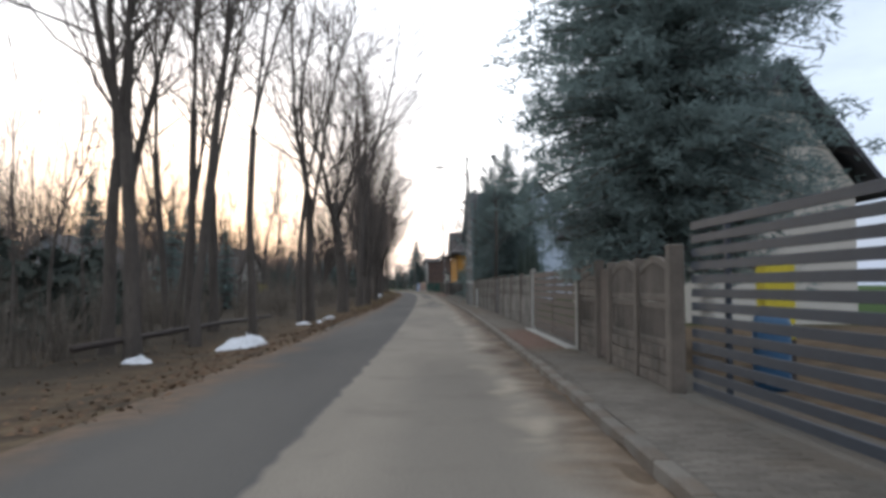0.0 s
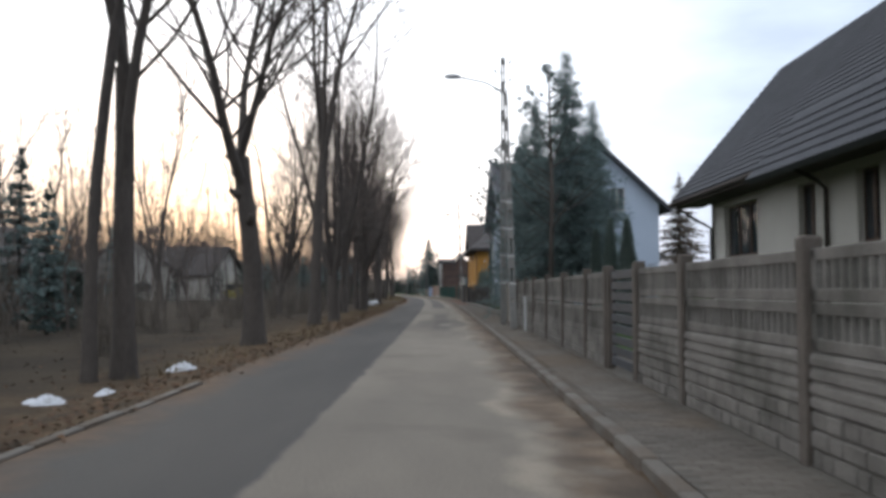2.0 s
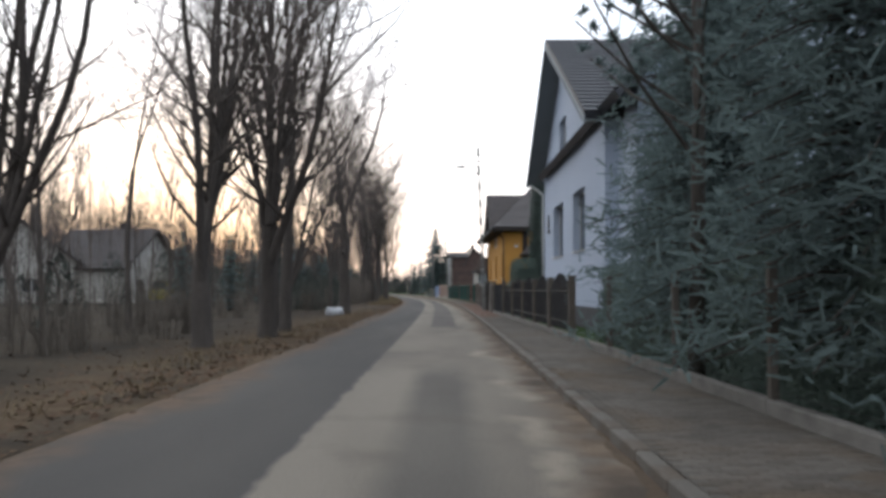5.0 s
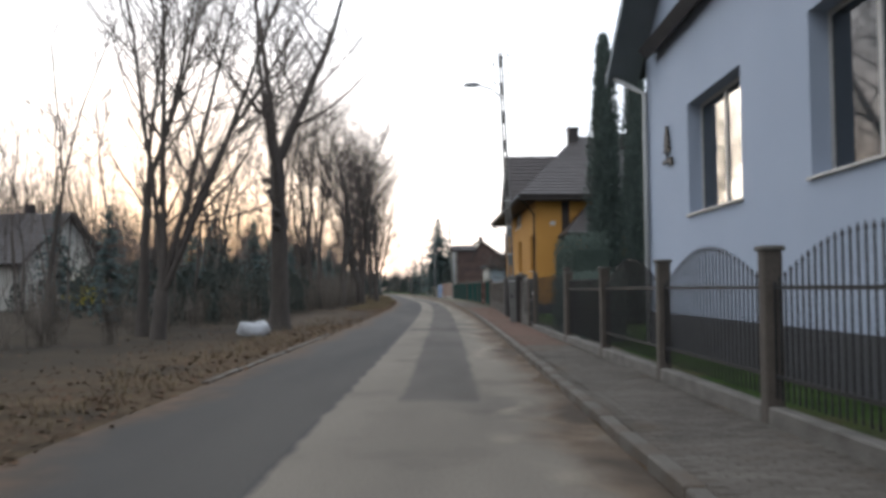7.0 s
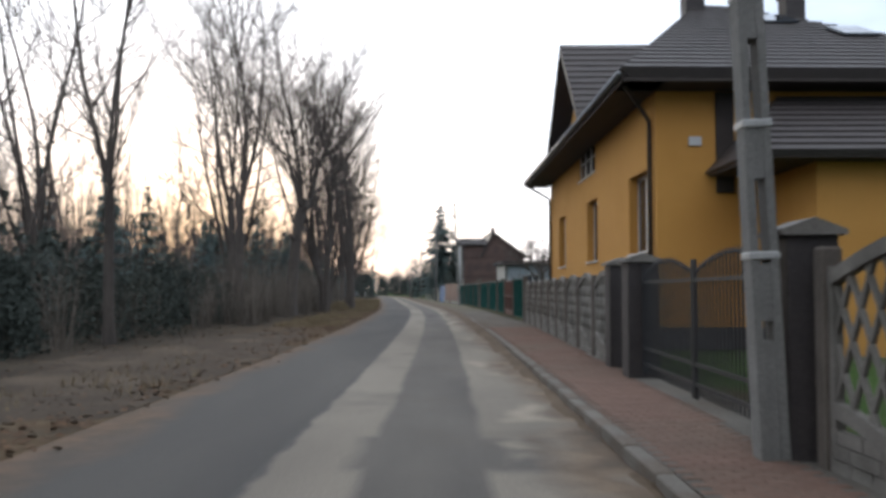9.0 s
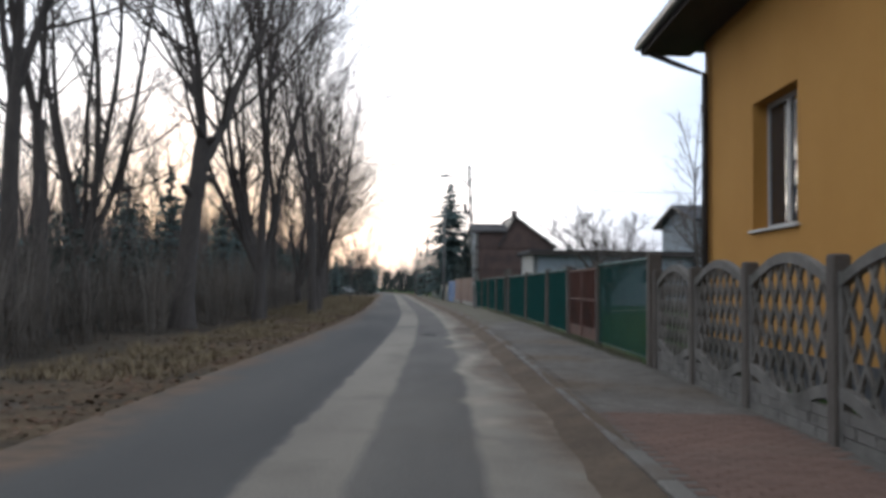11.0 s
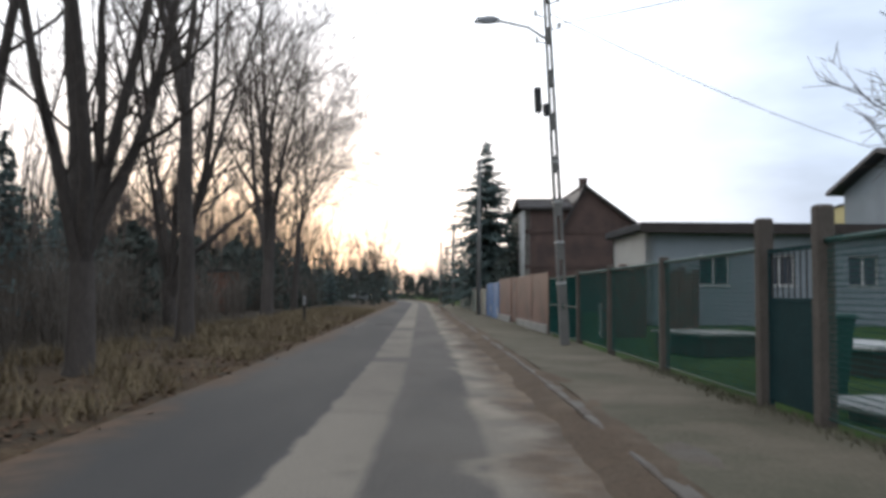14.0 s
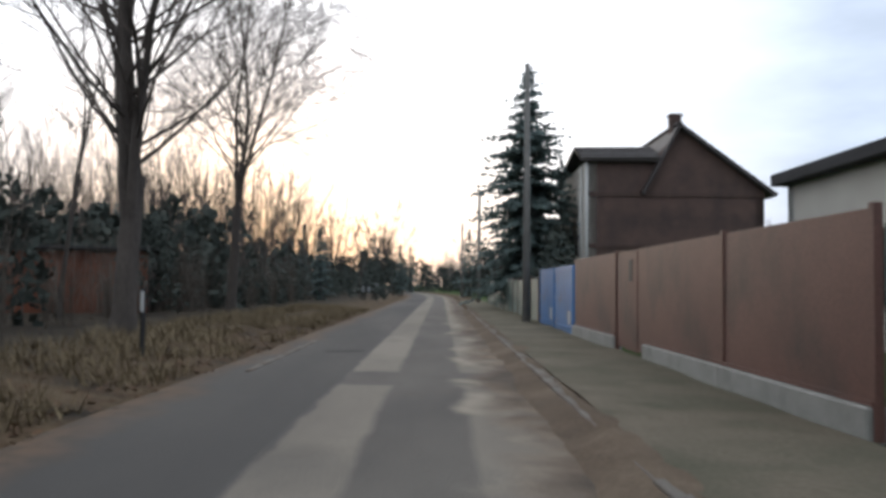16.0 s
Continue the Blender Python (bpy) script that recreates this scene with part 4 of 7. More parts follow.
def baluster_panel(L, z0, z1, gap=0.125, arch=0.0):
    """Panel with a row of upright openings between a sill and a head rail."""
    m = Mesh().box(-0.025, 0.025, 0, L, z0, z0 + 0.09, 0.008)
    if arch:
        n = 12
        pts = [(L * i / n, z1 - arch + arch * math.sin(math.pi * i / n)) for i in range(n + 1)]
        for (a, za), (b, zb) in zip(pts, pts[1:]):
            m.add([(x, y, z) for x in (-0.025, 0.025) for y, z in ((a, za - 0.09), (b, zb - 0.09), (b, zb), (a, za))],
                  [(3, 2, 1, 0), (4, 5, 6, 7), (0, 1, 5, 4), (1, 2, 6, 5), (2, 3, 7, 6), (3, 0, 4, 7)])
    else:
        m.box(-0.025, 0.025, 0, L, z1 - 0.09, z1, 0.008)
    m.box(-0.025, 0.025, 0, 0.10, z0, z1 - arch * 0.7)
    m.box(-0.025, 0.025, L - 0.10, L, z0, z1 - arch * 0.7)
    n = max(2, int((L - 0.2) / gap))
    for i in range(1, n):
        y = 0.10 + (L - 0.2) * i / n
        top = z1 - 0.05 - (arch - arch * math.sin(math.pi * y / L) if arch else 0)
        m.box(-0.02, 0.02, y - 0.026, y + 0.026, z0 + 0.06, top, 0.006)
    return m


def diamond_panel(L, z0, z1, arch=0.25):
    """Cast lattice of crossing bars under an arched head, with a solid waved foot."""
    m = Mesh().box(-0.03, 0.03, 0, L, z0, z0 + 0.06)
    n = 10
    foot, head = z0 + 0.34, z1 - arch
    low = [(L * i / n, foot + 0.10 * math.cos(2 * math.pi * i / n)) for i in range(n + 1)]
    top = [(L * i / n, head + arch * math.sin(math.pi * i / n)) for i in range(n + 1)]
    for line, t0, t1 in ((low, -0.06, 0.05), (top, -0.10, 0.0)):
        for (a, za), (b, zb) in zip(line, line[1:]):
            m.add([(x, y, z) for x in (-0.04, 0.035) for y, z in ((a, za + t0), (b, zb + t0), (b, zb + t1), (a, za + t1))],
                  [(3, 2, 1, 0), (4, 5, 6, 7), (0, 1, 5, 4), (1, 2, 6, 5), (2, 3, 7, 6), (3, 0, 4, 7)])
    r = random.Random(5)
    for i in range(3):
        y, face = 0.0, []
        while y < L - 0.05:
            w, d = min(r.uniform(0.18, 0.4), L - y), 0.018 + r.uniform(0.012, 0.03)
            face += [(-0.018, y + 0.004), (-d, y + 0.014), (-d, y + w - 0.014), (-0.018, y + w - 0.004)]
            y += w
        m.prism(face + [(0.02, L), (0.02, 0.0)], "z", z0 + 0.10 * i + 0.01, z0 + 0.10 * (i + 1))
    bars = []
    step, slope = 0.25, 1.75

    def zlow(y):
        return foot + 0.10 * math.cos(2 * math.pi * y / L)

    def ztop(y):
        return head + arch * math.sin(math.pi * y / L) - 0.05
    for sgn in (1, -1):
        k = -20
        while k < 40:
            y0 = k * step
            run = [(y, (zlow(L / 2) - 0.2) + slope * (y - y0) * sgn) for y in [j * 0.03 for j in range(int(L / 0.03) + 1)]]
            run = [(y, z) for y, z in run if zlow(y) - 0.02 <= z <= ztop(y)]
            if len(run) > 1:
                (ya, za), (yb, zb) = run[0], run[-1]
                bars.append(Mesh().tube([(0, ya, za), (0, yb, zb)], 0.024, 4, False))
            k += 1
    for y in (0.04, L - 0.04):
        m.box(-0.035, 0.035, y - 0.04, y + 0.04, z0, head + 0.05)
    return m, bars


def post(parent, v, height, material_, u=None, wide=1.0, label="", z=0.1, name="post"):
    ob = part(name, POST, material_, parent, label, stand(fence_u(v) if u is None else u, v, z) @ Matrix.Diagonal((wide, wide, height, 1)))
    return ob


def concrete_fence(name, vs, label, rows, mat=M_CONC, height=1.55, post_mat=None, group=""):
    root = thing(name, Matrix.Identity(4), label, "fence", group)
    post_mat = post_mat or mat
    for v in vs:
        post(root, v, height + 0.06, post_mat)
    for i, (a, b) in enumerate(zip(vs, vs[1:])):
        m, L = between(a, b, 0.1, 0.055)
        for kind, z0, z1 in rows:
            if kind == "rib":
                me = rib_panel(L, z0, z1 - 0.006, 4, i)
            elif kind == "stone":
                me = stone_panel(L, z0, z1 - 0.006, 3, i)
            elif kind == "arch":
                me = baluster_panel(L, z0, z1, arch=0.16)
            elif kind == "diamond":
                me, bars = diamond_panel(L, z0, z1)
            elif kind == "plank":
                me = rib_panel(L, z0, z1 - 0.006, 3, i)
            else:
                me = baluster_panel(L, z0, z1 - 0.006)
            panel = part("panel", me, mat, root, m=m)
            if kind == "diamond":
                for bar in bars:
                    part("lattice_bar", bar, mat, panel)
    return root


BAL_ROWS = (("stone", 0.0, 0.42), ("rib", 0.42, 0.82), ("bal", 0.82, 1.17), ("bal", 1.17, 1.55))
# the first yard: slatted gate, then a cast fence with a wicket
yard_gate = thing("slatted_gate", Matrix.Identity(4), "dark slate-blue sliding gate of horizontal slats", "gate")
for v in (0.6, 5.2, 9.35):
    part("upright", Mesh().box(-0.03, 0.03, -0.03, 0.03, 0, 1.95), M_SLATE_SLAT, yard_gate, m=stand(3.1, v, 0.1))
for i in range(13):
    m, L = between(0.6, 9.4, 0.1, 0.0, 3.05, 2.72)
    z = 0.08 + i * 0.148
    part("slat", Mesh().box(-0.015, 0.015, 0, L, z, z + 0.092, 0.004), M_SLATE_SLAT, yard_gate, m=m)
gate_post = thing("gate_post", stand(2.62, 9.75, 0.1), "weathered square concrete gate post", "post")
part("shaft", Mesh().box(-0.09, 0.09, -0.09, 0.09, -0.3, 1.72, 0.015), M_CONC_BROWN, gate_post)
concrete_fence("concrete_fence", [9.95, 11.6, 13.45], "brown weathered cast concrete fence with arched baluster tops", (("stone", 0, 0.5), ("bal", 0.5, 1.05), ("arch", 1.05, 1.62)), M_CONC_BROWN, height=1.55)
wicket = thing("wicket", Matrix.Identity(4), "narrow dark wooden wicket door", "gate")
m, L = between(13.6, 14.35)
for i in range(5):
    part("board", Mesh().box(-0.02, 0.02, L * i / 5 + 0.006, L * (i + 1) / 5 - 0.006, 0.06, 1.52, 0.004), M_WOODGATE, wicket, m=m)
for z in (0.35, 1.25):
    part("rail", Mesh().box(0.022, 0.05, 0, L, z, z + 0.09, 0.004), M_WOODGATE, wicket, m=m)
concrete_fence("concrete_fence", [14.5, 16.35], "weathered cast concrete fence panel with balusters", (("stone", 0, 0.5), ("bal", 0.5, 1.05), ("rib", 1.05, 1.6)), M_CONC_BROWN, height=1.62)
# brown boarded drive gate
drive_gate = thing("drive_gate", Matrix.Identity(4), "dark brown double drive gate of horizontal boards", "gate")
for leaf, (a, b) in enumerate(((16.6, 20.25), (20.3, 24.0))):
    m, L = between(a, b)
    for i in range(9):
        z = 0.10 + i * 0.168
        part("board", Mesh().box(-0.02, 0.02, 0.03, L - 0.03, z, z + 0.142, 0.005), M_WOODGATE, drive_gate, m=m)
    for y in (0.03, L * 0.5, L - 0.09):
        part("stile", Mesh().box(0.022, 0.06, y, y + 0.06, 0.06, 1.62, 0.004), M_DARK, drive_gate, m=m)
sill, L = between(16.5, 24.05, 0.1)
solo("threshold", Mesh().box(-0.28, -0.06, 0, L, -0.05, 0.035, 0.01), M_CONC_LIGHT, sill, "pale concrete threshold under the drive gate", "threshold")
for v in (16.45, 24.2):
    g = thing("gate_post", stand(2.6, v, 0.1), "pale square concrete gate post", "post", "gate posts")
    part("shaft", Mesh().box(-0.065, 0.065, -0.065, 0.065, -0.3, 1.66, 0.012), M_CONC_LIGHT, g)
    part("cap", Mesh().prism([(-0.08, 1.66), (0.08, 1.66), (0.08, 1.69), (0.0, 1.74), (-0.08, 1.69)], "y", -0.08, 0.08), M_CONC_LIGHT, g)
concrete_fence("concrete_fence", [24.4, 27.4, 30.8, 33.95, 36.15], "grey cast concrete fence with open baluster rows", BAL_ROWS, height=1.58)
# slatted wicket between pale posts
wicket = thing("wicket", Matrix.Identity(4), "dark slatted wicket gate between pale posts", "gate")
for v in (36.35, 38.15):
    post(wicket, v, 1.62, M_GALV_POST, wide=0.62)
m, L = between(36.48, 38.03)
for i in range(9):
    z = 0.1 + i * 0.165
    part("slat", Mesh().box(-0.015, 0.015, 0.02, L - 0.02, z, z + 0.125, 0.004), M_SLATE_SLAT, wicket, m=m)
for y in (0.02, L - 0.06):
    part("stile", Mesh().box(0.017, 0.05, y, y + 0.05, 0.05, 1.58), M_DARK, wicket, m=m)
concrete_fence("concrete_fence", [38.35, 40.3, 43.3, 46.3, 49.7, 52.4, 55.6], "grey cast concrete fence of ribbed and baluster panels", (("stone", 0, 0.5), ("bal", 0.5, 0.98), ("bal", 1.0, 1.55)), height=1.58)
solo("marker_post", Mesh().box(-0.04, 0.04, -0.04, 0.04, -0.2, 1.05, 0.01), M_WHITE, stand(2.45, 50.6, 0.1), "short white painted steel post at the fence", "post")
concrete_fence("plank_fence", [55.75, 57.95, 60.15, 62.4], "beige concrete fence cast like lapped planks", (("plank", 0, 0.5), ("plank", 0.5, 1.0), ("plank", 1.0, 1.5)), M_BEIGE, 1.5)
solo("fence_coping", Mesh().box(-0.07, 0.07, 0, 6.7, 0, 0.05, 0.01), M_BEIGE, between(55.7, 62.4, 1.61)[0], "beige concrete coping on the plank fence", "coping")

# wire fence on a low kerb, thin posts, hedge behind
kerb_fence = thing("wire_fence", Matrix.Identity(4), "low wire fence on thin concrete posts over a kerb", "fence")
for v in (63.0, 66.0, 69.4, 73.8, 78.2):
    post(kerb_fence, v, 1.55, M_CONC_LIGHT, wide=0.62, u=fence_u(max(v, 63.5)))
for a, b in zip((63.0, 66.0, 69.4, 73.8), (66.0, 69.4, 73.8, 78.2)):
    m, L = between(a, b, 0.1, 0.0, fence_u(max(a, 63.5)), fence_u(b))
    part("plinth", Mesh().box(-0.08, 0.06, 0, L, -0.1, 0.16, 0.015), M_CONC, kerb_fence, m=m)
    for z in (0.25, 0.62, 1.0, 1.38):
        part("wire", Mesh().tube([(0, 0, z), (0, L, z)], 0.004, 4), M_DARK, kerb_fence, m=m)


PICKET = Mesh().tube([(0, 0, 0), (0, 0, 0.955), (0, 0, 0.96), (0, 0, 1.0)], [0.011, 0.011, 0.020, 0.002], 4).data("picket")


def picket_row(parent, name, m, L, z0, z1, crown, gap=0.115, thick=1.0):
    n = int(L / gap)
    for i in range(n + 1):
        y = L * i / n
        top = z1 + crown * math.sin(math.pi * y / L)
        part(name, PICKET, M_DARK, parent, m=m @ Matrix.Translation((0, y, z0)) @ Matrix.Diagonal((thick, thick, top - z0, 1)))


iron = thing("iron_fence", Matrix.Identity(4), "dark iron picket fence with arched panels on concrete posts", "fence")
IRON_V = [78.2, 81.9, 85.5, 89.15, 93.0, 97.0]
for v in IRON_V:
    post(iron, v, 1.58, M_CONC_LIGHT, wide=1.15)
    part("post_cap", Mesh().box(-0.11, 0.11, -0.11, 0.11, 0, 0.05, 0.015), M_CONC, iron, m=stand(fence_u(v), v, 1.67))
for a, b in zip(IRON_V, IRON_V[1:]):
    m, L = between(a, b, 0.1, 0.1)
    part("plinth", Mesh().box(-0.09, 0.07, 0, L, -0.2, 0.17, 0.015), M_CONC, iron, m=m)
    if b <= 93.1:
        picket_row(iron, "picket", m, L, 0.24, 1.30, 0.42)
        for z in (0.42, 1.22):
            part("rail", Mesh().box(-0.012, 0.012, 0, L, z, z + 0.035), M_DARK, iron, m=m)
    else:
        picket_row(iron, "picket", m, L, 0.24, 1.42, 0.0)
        part("rail", Mesh().box(-0.012, 0.012, 0, L, 1.2, 1.235), M_DARK, iron, m=m)
# hedge fence in front of the thujas
dark_fence = thing("hedge_fence", Matrix.Identity(4), "dark wire fence grown through by a hedge", "fence")
for v in (97.2, 103.85):
    post(dark_fence, v, 1.72, M_CONC_LIGHT, wide=0.95)
m, L = between(97.3, 103.75)
part("plinth", Mesh().box(-0.07, 0.07, 0, L, -0.2, 0.14, 0.015), M_CONC, dark_fence, m=m)
n = int(L / 0.12)
wire = Mesh()
for i in range(n + 1):
    wire.tube([(0, L * i / n, 0.14), (0, L * i / n, 1.55)], 0.006, 3)
for i in range(9):
    wire.tube([(0, 0, 0.2 + i * 0.165), (0, L, 0.2 + i * 0.165)], 0.006, 3)
part("mesh", wire, M_DARK, dark_fence, m=m)


def hedge(v0, v1, u, depth, height, seed, label, mat=M_HEDGE, density=520):
    L = v1 - v0
    r = random.Random(seed)
    me, core = Mesh(), Mesh().box(-depth * 0.36, depth * 0.36, 0.1, L - 0.1, 0, height * 0.86)
    for i in range(int(L * height * density)):
        y, z = r.uniform(0, L), height * r.random() ** 0.8
        x = depth * 0.5 * r.choice((-1, -1, -1, 1)) * r.uniform(0.7, 1.1) * (1.0 - 0.25 * z / height)
        if r.random() < 0.3:
            x, z = r.uniform(-0.4, 0.4) * depth, height * r.uniform(0.84, 1.08)
        s = r.uniform(0.035, 0.09)
        a = Vector((r.gauss(0, 1), r.gauss(0, 1), r.gauss(0, 1))).normalized() * s
        b = a.orthogonal().normalized() * s * 0.6
        c = Vector((x, y, z))
        me.add([c - a, c - b * 0.6, c + a, c + b * 0.6], [(0, 1, 2, 3)])
    root = thing("hedge", stand(u, v0, 0.08), label, "hedge")
    part("inner_growth", core, mat, root)
    part("foliage", me, mat, root)
    return root


hedge(63.4, 78.5, 4.3, 1.3, 1.75, 1, "clipped dark evergreen hedge behind the wire fence")
hedge(97.5, 103.7, 3.75, 1.1, 1.55, 2, "dark evergreen hedge behind the wire fence")
hedge(105.2, 109.6, 4.7, 1.6, 2.9, 3, "loose dark evergreen bush under the thujas", density=380)
# wicket, lattice fence, dark pillars and iron drive gate of the ochre house
wicket = thing("wicket", Matrix.Identity(4), "dark iron wicket with a white letter plate", "gate")
m, L = between(104.0, 105.4)
for y in (0.03, L - 0.07):
    part("stile", Mesh().box(-0.02, 0.02, y, y + 0.04, 0.08, 1.55), M_DARK, wicket, m=m)
for z in (0.1, 0.85, 1.5):
    part("rail", Mesh().box(-0.02, 0.02, 0.03, L - 0.03, z, z + 0.04), M_DARK, wicket, m=m)
picket_row(wicket, "bar", m @ Matrix.Translation((0, 0.1, 0)), L - 0.2, 0.1, 1.52, 0.0, 0.075, 1.3)
part("plate", Mesh().box(-0.03, -0.016, 0.2, 0.55, 1.05, 1.13), M_WHITE, wicket, m=m)
LAT = (("diamond", 0.0, 1.62),)
concrete_fence("lattice_fence", [105.55, 108.2], "grey cast concrete lattice fence with arched tops", LAT, height=1.5)
for v, w in ((108.62, 0.19), (114.5, 0.22), (116.1, 0.2)):
    p = thing("gate_pillar", stand(fence_u(v), v, 0.1), "dark clinker brick gate pillar with a flat cap", "pillar", "gate pillars")
    part("shaft", Mesh().box(-w, w, -w, w, -0.2, 1.66, 0.01), M_PILLAR, p)
    part("cap", Mesh().prism([(-w - 0.05, 1.66), (w + 0.05, 1.66), (w + 0.05, 1.70), (0, 1.79), (-w - 0.05, 1.70)], "y", -w - 0.05, w + 0.05), M_CONC, p)
iron_gate = thing("iron_gate", Matrix.Identity(4), "dark iron drive gate of upright bars with an arched top", "gate")
for a, b in ((108.95, 111.6), (111.65, 114.25)):
    m, L = between(a, b)
    picket_row(iron_gate, "bar", m, L, 0.1, 1.5, 0.18, 0.115, 1.25)
    for z in (0.2, 0.42, 1.35):
        part("rail", Mesh().box(-0.014, 0.014, 0, L, z, z + 0.04), M_DARK, iron_gate, m=m)
    for y in (0, L - 0.04):
        part("stile", Mesh().box(-0.02, 0.02, y, y + 0.04, 0.06, 1.6), M_DARK, iron_gate, m=m)
wicket = thing("wicket", Matrix.Identity(4), "dark iron wicket between clinker pillars", "gate")
m, L = between(114.75, 115.85)
part("leaf", Mesh().box(-0.015, 0.015, 0.02, L - 0.02, 0.1, 1.5, 0.004), M_DARK, wicket, m=m)
concrete_fence("lattice_fence", [116.4 + 2.17 * i for i in range(10)], "grey cast concrete lattice fence with arched tops", LAT, height=1.5)

# green mesh fence of the garden
garden = thing("mesh_fence", Matrix.Identity(4), "green wire mesh fence on dark posts with a top rail", "fence")
GARDEN_V = [136.2, 140.9, 144.9, 148.8, 154.3, 160.3, 161.75, 165.9, 169.9, 173.5]
for i, v in enumerate(GARDEN_V):
    post(garden, v, 2.1 if i in (5, 6) else 1.85, M_CONC if i == 0 else M_PILLAR, wide=(1.4, 0.9, 1.0, 1.2, 1.0, 1.1, 1.1, 0.95, 0.95, 0.95)[i], label="" if i else "thick concrete end post")


def drop_wire(a, b, sag, label):
    pts = [a.lerp(b, k / 10) - Vector((0, 0, sag * 4 * (k / 10) * (1 - k / 10))) for k in range(11)]
    solo("service_wire", Mesh().tube(pts, 0.011, 4), M_DARK, Matrix.Identity(4), label, "wire", "service wires")


def wire_mesh(L, z0, z1, gap=0.06, thick=0.006):
    m = Mesh()
    n = int(L / gap)
    for i in range(n + 1):
        y = L * i / n
        m.add([(0, y - thick, z0), (0, y + thick, z0), (0, y + thick, z1), (0, y - thick, z1)], [(0, 1, 2, 3)])
        m.add([(-thick, y, z0), (thick, y, z0), (thick, y, z1), (-thick, y, z1)], [(0, 1, 2, 3)])
    k = int((z1 - z0) / gap)
    for i in range(k + 1):
        z = z0 + (z1 - z0) * i / k
        m.add([(0.002, 0, z - thick), (0.002, L, z - thick), (0.002, L, z + thick), (0.002, 0, z + thick)], [(0, 1, 2, 3)])
    return m


for a, b in zip(GARDEN_V, GARDEN_V[1:]):
    m, L = between(a, b, 0.1, 0.05)
    if a < 141.5 and b > 141.5 or a == 160.3:
        continue
    part("mesh", wire_mesh(L, 0.12, 1.72, 0.055, 0.0044), M_GREENMESH, garden, m=m)
    part("top_rail", Mesh().tube([(0, 0, 1.76), (0, L, 1.76)], 0.03, 6), M_GREEN, garden, m=m)
    part("low_rail", Mesh().tube([(0, 0, 0.12), (0, L, 0.12)], 0.012, 5), M_GREEN, garden, m=m)
rust_gate = thing("mesh_gate", Matrix.Identity(4), "red-brown framed wire mesh garden gate", "gate")
for a, b in ((141.1, 142.9), (142.95, 144.7)):
    m, L = between(a, b)
    part("mesh", wire_mesh(L, 0.35, 1.68), M_RUST, rust_gate, m=m)
    part("kick_panel", Mesh().box(-0.01, 0.01, 0.03, L - 0.03, 0.12, 0.36), M_RUST, rust_gate, m=m)
    for y in (0.0, L - 0.05):
        part("stile", Mesh().box(-0.025, 0.025, y, y + 0.05, 0.08, 1.74), M_RUST, rust_gate, m=m)
    for z in (0.1, 0.98, 1.68):
        part("rail", Mesh().box(-0.022, 0.022, 0, L, z, z + 0.045), M_RUST, rust_gate, m=m)
green_panel = thing("green_fence", Matrix.Identity(4), "green framed wire mesh fence panels", "fence")
for a, b in ((173.7, 176.05), (176.15, 178.5)):
    m, L = between(a, b, 0.1)
    part("mesh", wire_mesh(L, 0.1, 1.7, 0.04, 0.0045), M_GREENMESH, green_panel, m=m)
    for z in (0.06, 0.9, 1.7):
        part("rail", Mesh().box(-0.02, 0.01, 0.03, L - 0.03, z, z + 0.04, 0.004), M_GREEN, green_panel, m=m)
    for y in (0.0, L - 0.05):
        part("stile", Mesh().box(-0.03, 0.0, y, y + 0.05, 0.0, 1.78), M_GREEN, green_panel, m=m)
# the garden's wicket between two thick posts
wicket = thing("wicket", Matrix.Identity(4), "dark teal sheet steel garden wicket with an open top", "gate")
m, L = between(160.4, 161.65, 0.1)
part("leaf", Mesh().box(-0.015, 0.015, 0.08, L - 0.08, 0.12, 1.18, 0.006), M_TEAL, wicket, m=m)
for y in (0.06, L - 0.1):
    part("stile", Mesh().box(-0.022, 0.022, y, y + 0.04, 0.08, 1.75), M_TEAL, wicket, m=m)
for z in (1.18, 1.7):
    part("rail", Mesh().box(-0.02, 0.02, 0.06, L - 0.06, z, z + 0.045), M_TEAL, wicket, m=m)
picket_row(wicket, "bar", m @ Matrix.Translation((0, 0.12, 0)), L - 0.24, 1.18, 1.72, 0.0, 0.13)
grid = thing("lying_grid", stand(5.2, 161.2, 0.08, 12), "white wire grid lying on blocks in the lawn", "grid")
for k in range(15):
    part("bar", Mesh().tube([(-1.1, -0.9 + 0.128 * k, 0.16), (1.1, -0.9 + 0.128 * k, 0.16)], 0.014, 5), M_WHITE, grid)
for x in (-1.1, 0, 1.1):
    part("rail", Mesh().box(x - 0.02, x + 0.02, -0.95, 0.95, 0.12, 0.15), M_WHITE, grid)
for x in (-0.9, 0.9):
    part("block", Mesh().box(x - 0.12, x + 0.12, -0.3, 0.3, -0.05, 0.12), M_CONC, grid)

